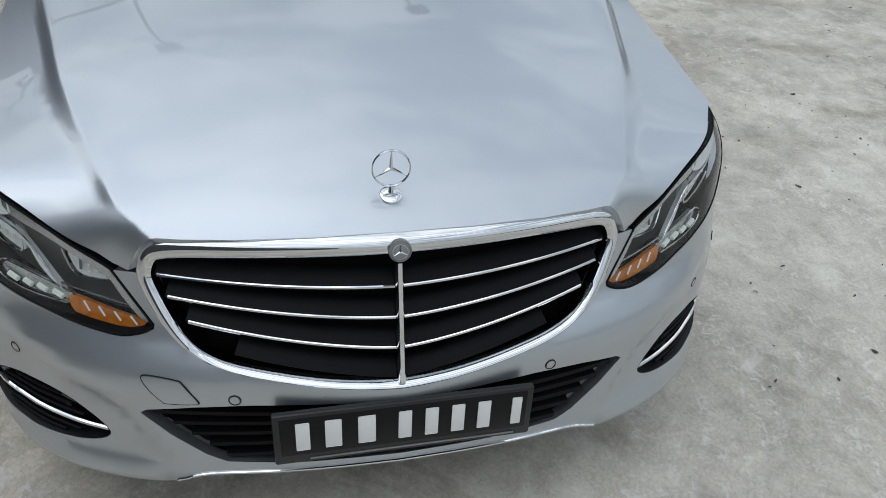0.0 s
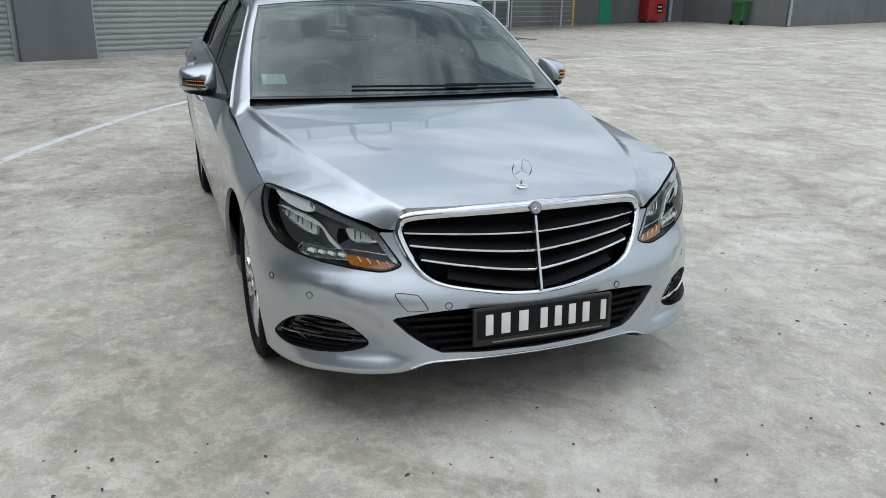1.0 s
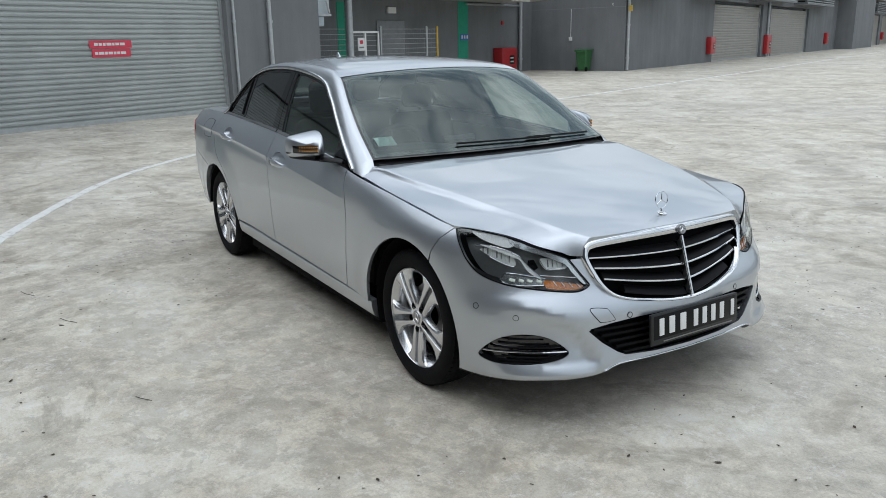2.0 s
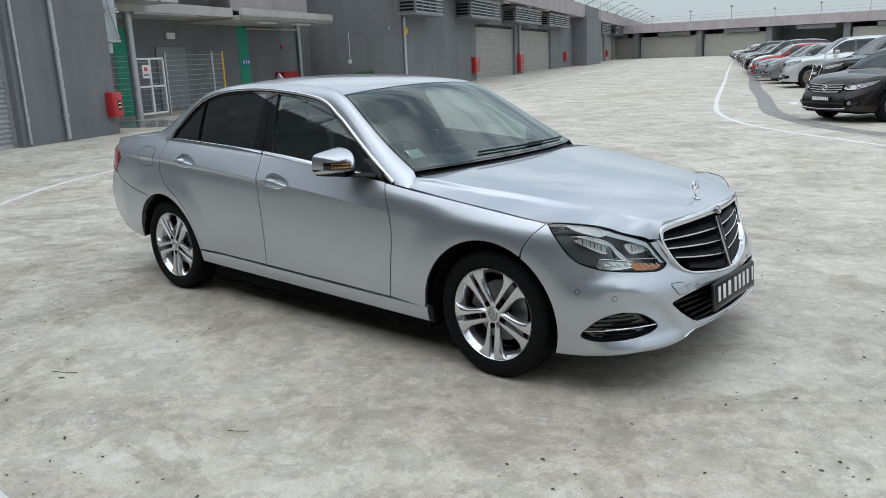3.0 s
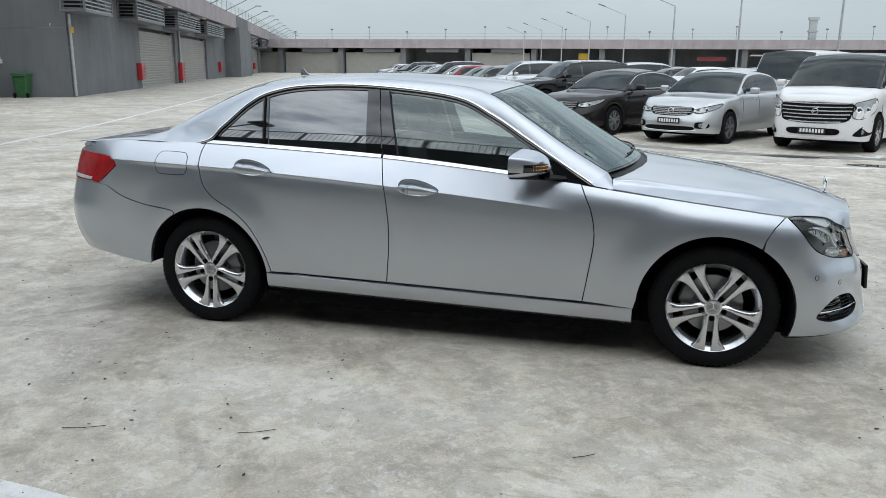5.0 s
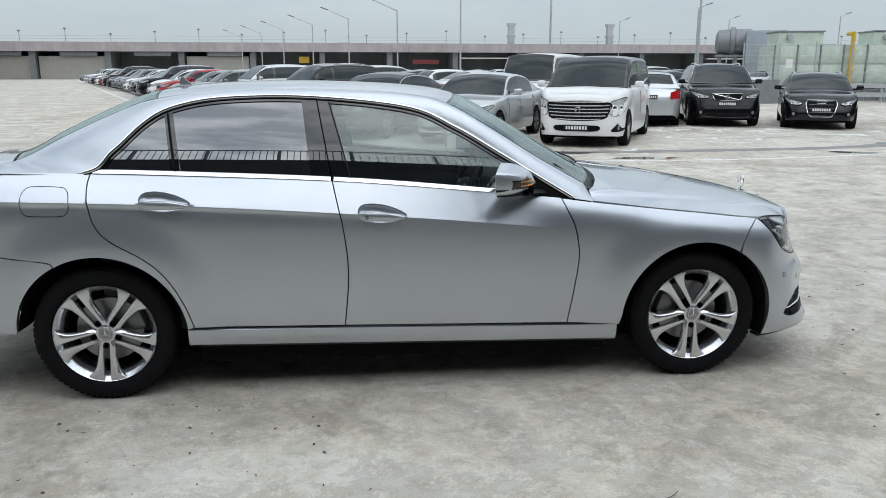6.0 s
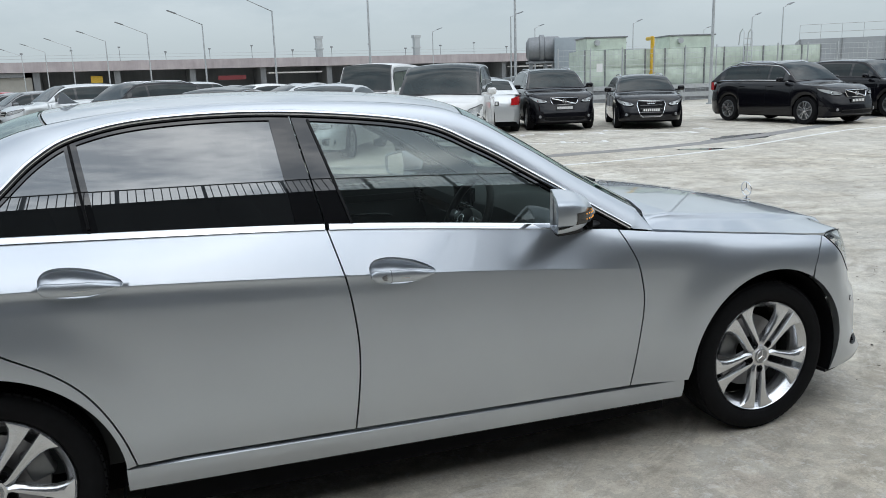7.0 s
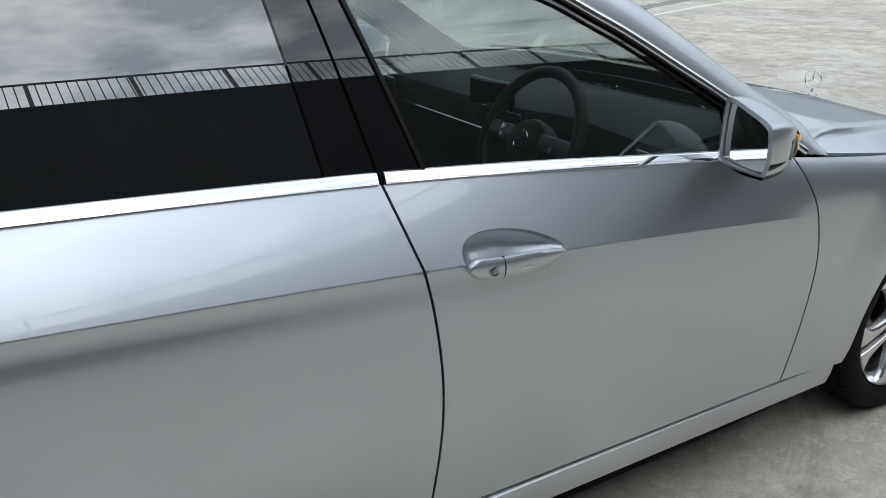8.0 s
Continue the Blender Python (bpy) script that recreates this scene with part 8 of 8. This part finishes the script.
    grid_mesh("screen_surround", lambda u, v: tuple(np.array(cab(u, v)) + (0.006, 0, 0.005)), np.linspace(xr + 0.03, xs - 0.02, 8), np.linspace(-0.585, 0.585, 11), GLOSS_BLACK, th, flip=True)
    pane("windscreen", cab, np.linspace(xr + 0.06, xs - 0.05, 8), np.linspace(-0.55, 0.55, 11), (0.010, 0, 0.008))
    pane("rear_window", cab, np.linspace(xt + 0.12, xb - 0.05, 6), np.linspace(-0.52, 0.52, 9), (-0.010, 0, 0.008))
    for s in (-1, 1):
        mid = -wb * 0.49
        for a, b in ((xs - 0.42, mid + 0.04), (mid - 0.04, max(xb - 0.10, xt + 0.45))) if kind != "van" else ((xs - 0.30, -0.75), (-0.9, xb + 0.1)):
            def sw(u, v):
                zt = float(roof(u))
                return cab(u, s * (0.66 + 0.28 * v))
            pane("side_window", sw, np.linspace(b, a, 9), np.linspace(0, 1, 5) if s > 0 else np.linspace(1, 0, 5), (0, 0.006, 0.002))
        xa, xz = (xs - 0.26, max(xb - 0.25, xt + 0.30)) if kind != "van" else (xs - 0.25, xb + 0.05)
        frame_t = np.linspace(0.635, 0.965, 5) if s > 0 else np.linspace(0.965, 0.635, 5)
        grid_mesh("window_surround", lambda u, v: tuple(np.array(cab(u, s * v)) + (0, s * 0.003, 0.001)), np.linspace(xz, xa, 14), frame_t, GLOSS_BLACK, th, flip=True)
        if chrome_line:
            for tt in (0.965, 0.632):
                bm = bmesh.new()
                tube(bm, [tuple(np.array(cab(u, s * tt)) + (0, s * 0.006, 0)) for u in np.linspace(xz - 0.02, xa + 0.02, 16)], oval(0.008, 0.010, 6))
                part("window_strip", bm, CHROME, th, "thin chrome strip")
        if rails:
            bm = bmesh.new()
            tube(bm, [tuple(np.array(cab(u, s * 0.54)) + (0, 0, 0.035 if 0 < i < 9 else 0.0)) for i, u in enumerate(np.linspace(xb + 0.15, xr - 0.15, 10))], oval(0.016, 0.016, 8))
            part("roof_rail", bm, ALLOY, th, "silver roof rail")
        # door gaps and handles
        for xg in (xs - 0.10, mid, -wb + 0.38):
            bm = bmesh.new()
            tube(bm, [(xg, s * (half * float(wid(xg)) * y + 0.001), 0.30 + (float(over(xg)) - 0.32) * f) for f, y in ((0.05, 0.965), (0.3, 0.994), (0.55, 1.0), (0.8, 0.985), (0.93, 0.955))], oval(0.004, 0.004, 5), up=(1, 0, 0))
            part("door_gap", bm, BLACK_TRIM, th)
        for xg in (mid + 0.16, -wb + 0.52):
            bm = bmesh.new()
            box(bm, (xg - 0.09, s * (half * 0.985) - 0.02, bz - 0.13), (xg + 0.09, s * (half * 0.985) + 0.02, bz - 0.10), 0.008)
            part("door_handle", bm, CHROME if colour in ("white", "silver") else body_mat, th)
        bm = bmesh.new()
        box(bm, (xs - 0.42, s * (half + 0.10) - 0.09, bz + 0.0), (xs - 0.28, s * (half + 0.10) + 0.09, bz + 0.13), 0.04, seg=3)
        box(bm, (xs - 0.36, s * (half - 0.01) - 0.06, bz + 0.0), (xs - 0.30, s * (half - 0.01) + 0.06, bz + 0.04), 0.01)
        part("door_mirror", bm, body_mat, th)
        # lamps
        us = np.linspace(0, 1, 8)
        lz = {"van": 0.74, "mpv": 0.80}.get(kind, hz - 0.235)
        tall = 1.35 if kind in ("mpv", "van") else 1.0
        shape = [(0.50, lz - 0.040 * tall), (0.52, lz - 0.004), (0.62, lz + 0.026), (0.76, lz + 0.062), (0.90, lz + 0.105), (0.935, lz + 0.112), (0.925, lz + 0.075), (0.86, lz + 0.008 * tall), (0.74, lz - 0.048 * tall), (0.60, lz - 0.062 * tall)]
        if kind == "mpv":
            shape = [(0.68, 0.66), (0.675, 0.80), (0.69, 0.90), (0.82, 0.945), (0.93, 0.985), (0.955, 0.93), (0.945, 0.76), (0.88, 0.66), (0.78, 0.62)]
        lamp = patch("headlamp", [(s * a, b) for a, b in shape], 0.010, HEAD_LENS, th, "clear headlamp")
        for a, r in ((0.60, 0.036), (0.74, 0.042)) if kind != "mpv" else ((0.75, 0.055), (0.86, 0.050)):
            c = Vector(bend((nose_x(a * half), s * a * half, lz - 0.012))) + Vector((0.014 if kind != "mpv" else 0.020, 0, 0))
            bm = bmesh.new()
            lathe(bm, [(0.0, 0.006), (r * 0.5, 0.005), (r * 0.6, -0.004), (r * 0.9, 0.002), (r, 0.0), (r, -0.02)], 16, Matrix.Translation(c) @ Vector((1, s * 0.45, 0.1)).to_track_quat("Y", "Z").to_matrix().to_4x4())
            part("lamp_bowl", bm, CHROME if a > 0.7 else STEEL, lamp)
        nose_tube("lamp_edge", [(s * a, b) for a, b in rounded(shape, 3, True)], 0.008, 0.006, 0.006, GRILLE_BLACK, lamp, True)

        def tailf(u, v, s=s):
            y = half * (0.62 + 0.29 * u)
            q = y / half
            xx = float(np.interp(q, (0.6, 0.72, 0.84, 0.90, 0.93), (x0 - 0.0, x0 + 0.0, x0 + 0.12, x0 + 0.28, x0 + 0.40))) - 0.012
            return (xx, s * y, bz - 0.22 + 0.17 * v + (0.08 * v * u if kind in ("suv", "estate", "mpv", "van") else 0))
        grid_mesh("tail_lamp", tailf, us, [0, 0.33, 0.66, 1], RED_LENS, th, "red tail lamp", flip=s < 0)
        patch("fog_recess", [(s * a, b) for a, b in (((0.72, 0.33), (0.80, 0.45), (0.93, 0.58), (0.955, 0.56), (0.93, 0.34)) if kind == "mpv" else ((0.60, 0.34), (0.60, 0.44), (0.72, 0.455), (0.82, 0.42), (0.80, 0.34)))], 0.006, GRILLE_BLACK, th)
        fa = 0.84 if kind == "mpv" else 0.70
        c = Vector(bend((nose_x(fa * half), s * fa * half, 0.395))) + Vector((0.012, 0, 0))
        bm = bmesh.new()
        lathe(bm, [(0.0, 0.008), (0.022, 0.006), (0.030, 0.0), (0.037, 0.003), (0.039, -0.01)], 16, Matrix.Translation(c) @ Vector((1, s * 0.35, 0)).to_track_quat("Y", "Z").to_matrix().to_4x4())
        part("fog_lamp", bm, STEEL, th)
        # wheels
        for a in (0.0, -wb):
            bm = bmesh.new()
            k = Matrix.Translation((a, s * (half - 0.125), wr)) @ Matrix.Diagonal((1, s, 1, 1))
            rr = wr * 0.68
            lathe(bm, [(rr, -0.09), (wr * 0.93, -0.10), (wr, -0.07), (wr, 0.08), (wr * 0.95, 0.105), (rr * 1.04, 0.10), (rr, 0.085)], 28, k)
            w = part("wheel", bm, RUBBER, th)
            bm = bmesh.new()
            lathe(bm, [(rr, -0.05), (rr, 0.09), (rr * 0.93, 0.094), (rr * 0.90, 0.06), (rr * 0.9, 0.0), (0.0, 0.0)], 24, k)
            part("rim", bm, ALLOY_DARK, w)
            bm = bmesh.new()
            lathe(bm, [(0.0, 0.095), (0.05, 0.09), (0.06, 0.06)], 14, k)
            for i in range(5):
                for q in (-1, 1):
                    box(bm, (-0.018, 0.055, 0.02), (0.018, 0.088, rr * 0.95), 0, k @ Matrix.Rotation(2 * math.pi * i / 5 + 0.2 * q, 4, "Y"))
            part("spokes", bm, wheel_mat or ALLOY, w, smoothed=False)
    # grille, intake, plate
    gz = hz - 0.25 if kind != "van" else 0.70
    plate_z = 0.50
    if front == "frame":
        ring = [(-0.36, gz + 0.075), (0.36, gz + 0.075), (0.40, gz - 0.02), (0.34, gz - 0.24), (0.25, 0.33), (-0.25, 0.33), (-0.34, gz - 0.24), (-0.40, gz - 0.02)]
        plate_z = gz - 0.16
    elif front == "slot":
        ring = [(-0.41, gz + 0.07), (0.41, gz + 0.07), (0.37, gz - 0.04), (0.32, gz - 0.10), (-0.32, gz - 0.10), (-0.37, gz - 0.04)]
        plate_z = gz - 0.19
    else:
        ring = [(-0.48, gz + 0.05), (0.0, gz + 0.065), (0.48, gz + 0.05), (0.47, gz - 0.04), (0.40, gz - 0.095), (0.0, gz - 0.115), (-0.40, gz - 0.095), (-0.47, gz - 0.04)]
        plate_z = max(0.47, gz - 0.24)
        if kind == "mpv":
            ring = [(-0.665, 0.885), (0.0, 0.905), (0.665, 0.885), (0.66, 0.70), (0.56, 0.57), (0.0, 0.53), (-0.56, 0.57), (-0.66, 0.70)]
            plate_z = 0.40
    gr = patch("grille", ring, 0.006, GRILLE_BLACK, th, "black grille with bright bars", 0 if front != "bars" else 3)
    top_z, low_z = max(b for a, b in ring), min(b for a, b in ring)
    if front != "bars":
        path = [p for i, p in enumerate(ring) for p in ((ring[i][0] + (ring[(i + 1) % len(ring)][0] - ring[i][0]) * t, ring[i][1] + (ring[(i + 1) % len(ring)][1] - ring[i][1]) * t) for t in (0, 0.2, 0.4, 0.6, 0.8))]
        nose_tube("grille_frame", path, 0.012, 0.013, 0.012, CHROME, gr, True, "chrome frame")
    for i in range(chrome_bars):
        z = low_z + 0.025 + (top_z - low_z - 0.045) * i / max(1, chrome_bars - 1)
        w = 0.46 - 0.07 * (i == 0) if front == "bars" else 0.31
        if kind == "mpv":
            w = float(np.interp(z, (0.54, 0.60, 0.72), (0.46, 0.58, 0.655)))
        nose_tube("grille_bar", [(w * t, z + (0.014 * t * t if front == "bars" else 0)) for t in np.linspace(-1, 1, 9)], 0.012, 0.006, 0.0105 if front == "bars" else 0.005, CHROME if front == "bars" else STEEL, gr)
    bm = bmesh.new()
    bc = Vector(bend((x1, 0, 0.745 if kind == "mpv" else gz + (0.03 if front == "frame" else -0.015)))) + Vector((0.022, 0, 0))
    if front == "frame":
        for k in range(4):
            tube(bm, [bc + Vector((0, 0.075 * (k - 1.5) / 1.5 + 0.034 * math.cos(a), 0.034 * math.sin(a))) for a in np.linspace(0, 2 * math.pi, 15)[:-1]], oval(0.006, 0.006, 5), up=(1, 0, 0), closed=True)
    else:
        tube(bm, [bc + Vector((0, 0.055 * math.cos(a), 0.050 * math.sin(a))) for a in np.linspace(0, 2 * math.pi, 19)[:-1]], oval(0.009, 0.009, 6), up=(1, 0, 0), closed=True)
        rod(bm, bc + Vector((0, -0.05, -0.02)), bc + Vector((0, 0.05, 0.02)), 0.009, seg=6)
    part("badge", bm, CHROME, gr, "plain bright metal badge")
    if front == "slot":
        nose_tube("grille_bar", [(-0.36, gz + 0.06), (0.0, gz - 0.015), (0.34, gz - 0.09)], 0.014, 0.008, 0.012, CHROME, gr)
    if front != "frame":
        patch("lower_intake", [(-0.46, 0.44), (0.0, 0.445), (0.46, 0.44), (0.44, 0.34), (0.0, 0.33), (-0.44, 0.34)] if kind == "mpv" else [(-0.54, 0.36), (0.0, 0.37), (0.54, 0.36), (0.50, 0.29), (0.0, 0.265), (-0.50, 0.29)], 0.008, GRILLE_BLACK, th)
        nose_tube("bumper_strip", [(0.62 * t, 0.268 - 0.0 * t + 0.02 * t * t) for t in np.linspace(-1, 1, 11)], 0.010, 0.006, 0.008, CHROME if colour in ("brown", "silver") else body_mat, th)
    for xx, q, zz in ((bend((x1, 0, plate_z))[0] + 0.022, 1, plate_z), (x0 - 0.012, -1, 0.80 if kind != "saloon" else 0.78)):
        bm = bmesh.new()
        box(bm, (xx - 0.008, -0.24, zz - 0.055), (xx + 0.008, 0.24, zz + 0.055), 0.004)
        pl = part("number_plate", bm, PLATE_BLACK, th, "black plate with pale character bars")
        if plate_bars:
            for i in range(8):
                bm = bmesh.new()
                y = -0.205 + 0.054 * i
                box(bm, (xx + q * 0.009 - 0.001, y, zz - 0.033), (xx + q * 0.009 + 0.001, y + 0.036, zz + 0.033))
                part("plate_character", bm, PLATE_WHITE, pl, smoothed=False)
    return th


CAR_GLASS_DARK = plain("parked_car_window", (0.013, 0.021, 0.022), 0.03, vary=0.42, scale=1.6, spec=0.42)
parked_car("saloon", "brown", pose(-1.75, 13.75, 0, 0, 0, 237), "dark brown saloon with chrome grille bars parked in the row", 4, None, chrome_line=True)
parked_car("saloon", "silver", pose(0.55, 12.35, 0, 0, 0, 241), "light silver saloon with chrome grille bars parked in the row", 5, ALLOY_DARK)
parked_car("mpv", "white", pose(3.05, 11.55, 0, 0, 0, 243), "white people carrier with a dark roof and chrome grille", 6, None, True)
xc = parked_car("suv", "black", pose(8.35, 16.5, 0, 0, 0, 253), "black sport utility car with roof rails parked nose out", 0, None, front="slot", rails=True, chrome_line=True)
parked_car("estate", "black", pose(10.45, 15.3, 0, 0, 0, 243), "black estate car with a large framed grille", 5, None, front="frame", rails=True)
parked_car("van", "white", pose(3.3, 17.9, 0, 0, 0, 240), "white tall van parked behind the saloons", 1)
parked_car("estate", "silver", pose(7.2, 19.6, 0, 0, 0, 72), "light silver estate car parked nose in", 3)
parked_car("saloon", "grey", pose(7.9, 25.0, 0, 0, 0, 250), "grey saloon parked by the barrier", 3)
R2 = 14.8, 13.25
copy_thing(xc, pose(R2[0], R2[1], 0, 0, 0, -86))["label"] = "black sport utility car standing side on"
parked_car("suv", "black", pose(18.6, 14.0, 0, 0, 0, -80), "black sport utility car with a spindle grille", 3)
parked_car("hatch", "white", pose(20.6, 14.4, 0, 0, 0, -74), "white hatchback standing in the far row", 2)
bk = parked_car("saloon", "black", pose(23.6, 15.6, 0, 0, 0, -72), "black saloon standing in the far row", 3, None, plate_bars=False)
copy_thing(bk, pose(26.8, 16.8, 0, 0, 0, -72))
# the long rows
sil = parked_car("suv", "silver", pose(-6.3, 26.2, 0, 0, 0, 204), "light silver sport utility car in the long row", 3, plain("bronze_rim", (0.42, 0.30, 0.16), 0.35, 0.7), plate_bars=False)
bsu = parked_car("suv", "black", pose(-4.0, 21.9, 0, 0, 0, 212), "black compact sport utility car in the long row", 4, None, plate_bars=True, front="frame", rails=True)
gry = parked_car("hatch", "grey", pose(-7.9, 29.2, 0, 0, 0, 202), "grey hatchback in the long row", 2, None, plate_bars=False)
red = parked_car("hatch", "red", pose(-10.3, 34.6, 0, 0, 0, 202), "red hatchback in the long row", 2, None, plate_bars=False)
wht = parked_car("hatch", "white", pose(-11.4, 37.4, 0, 0, 0, 202), "white hatchback in the long row", 2, None, plate_bars=False)
parked_car("saloon", "blue", pose(-30, 86, 0, 0, 0, 202), "dark blue saloon in the long row", 2, None, plate_bars=False)
slv = parked_car("saloon", "silver", pose(-14.5, 45.6, 0, 0, 0, 202), "light silver saloon in the long row", 3, None, plate_bars=False)
gsl = parked_car("saloon", "grey", pose(-9.1, 31.8, 0, 0, 0, 202), "grey saloon in the long row", 3, None, plate_bars=False)
wsl = parked_car("saloon", "white", pose(-15.6, 48.4, 0, 0, 0, 202), "white saloon in the long row", 3, None, plate_bars=False)
fleet = [bk, slv, gry, wsl, gsl, bsu, wht, gsl, bk, sil, red, slv]
rnd = random.Random(11)
dx, dy, ex, ey = -0.372, 0.928, 0.928, 0.372
copy_thing(bsu, pose(-12.6, 40.2, 0, 0, 0, 202))
copy_thing(bk, pose(-13.6, 42.8, 0, 0, 0, 202))
for i in range(11):
    s = 51.5 + 3.3 * i
    k = (s - 48.4) / 0.928
    copy_thing(fleet[(i * 5 + 2) % 12], pose(-15.6 + dx * k, 48.4 + dy * k, 0, 0, 0, 202 + rnd.uniform(-2, 2)))
for row, (off, turn, first, count) in enumerate(((10.6, 22, 1, 14), (17.5, 202, 0, 14), (28.0, 22, 1, 11), (35.0, 202, 2, 10))):
    for i in range(first, count):
        k = 2.9 * i
        x, y = -4.0 + ex * off + dx * k, 21.9 + ey * off + dy * k
        if x > 6.5 and y < 31:
            continue
        if rnd.random() < 0.12:
            continue
        copy_thing(fleet[rnd.randrange(12)], pose(x + rnd.uniform(-0.2, 0.2), y + rnd.uniform(-0.2, 0.2), 0, 0, 0, turn + rnd.uniform(-2, 2)))
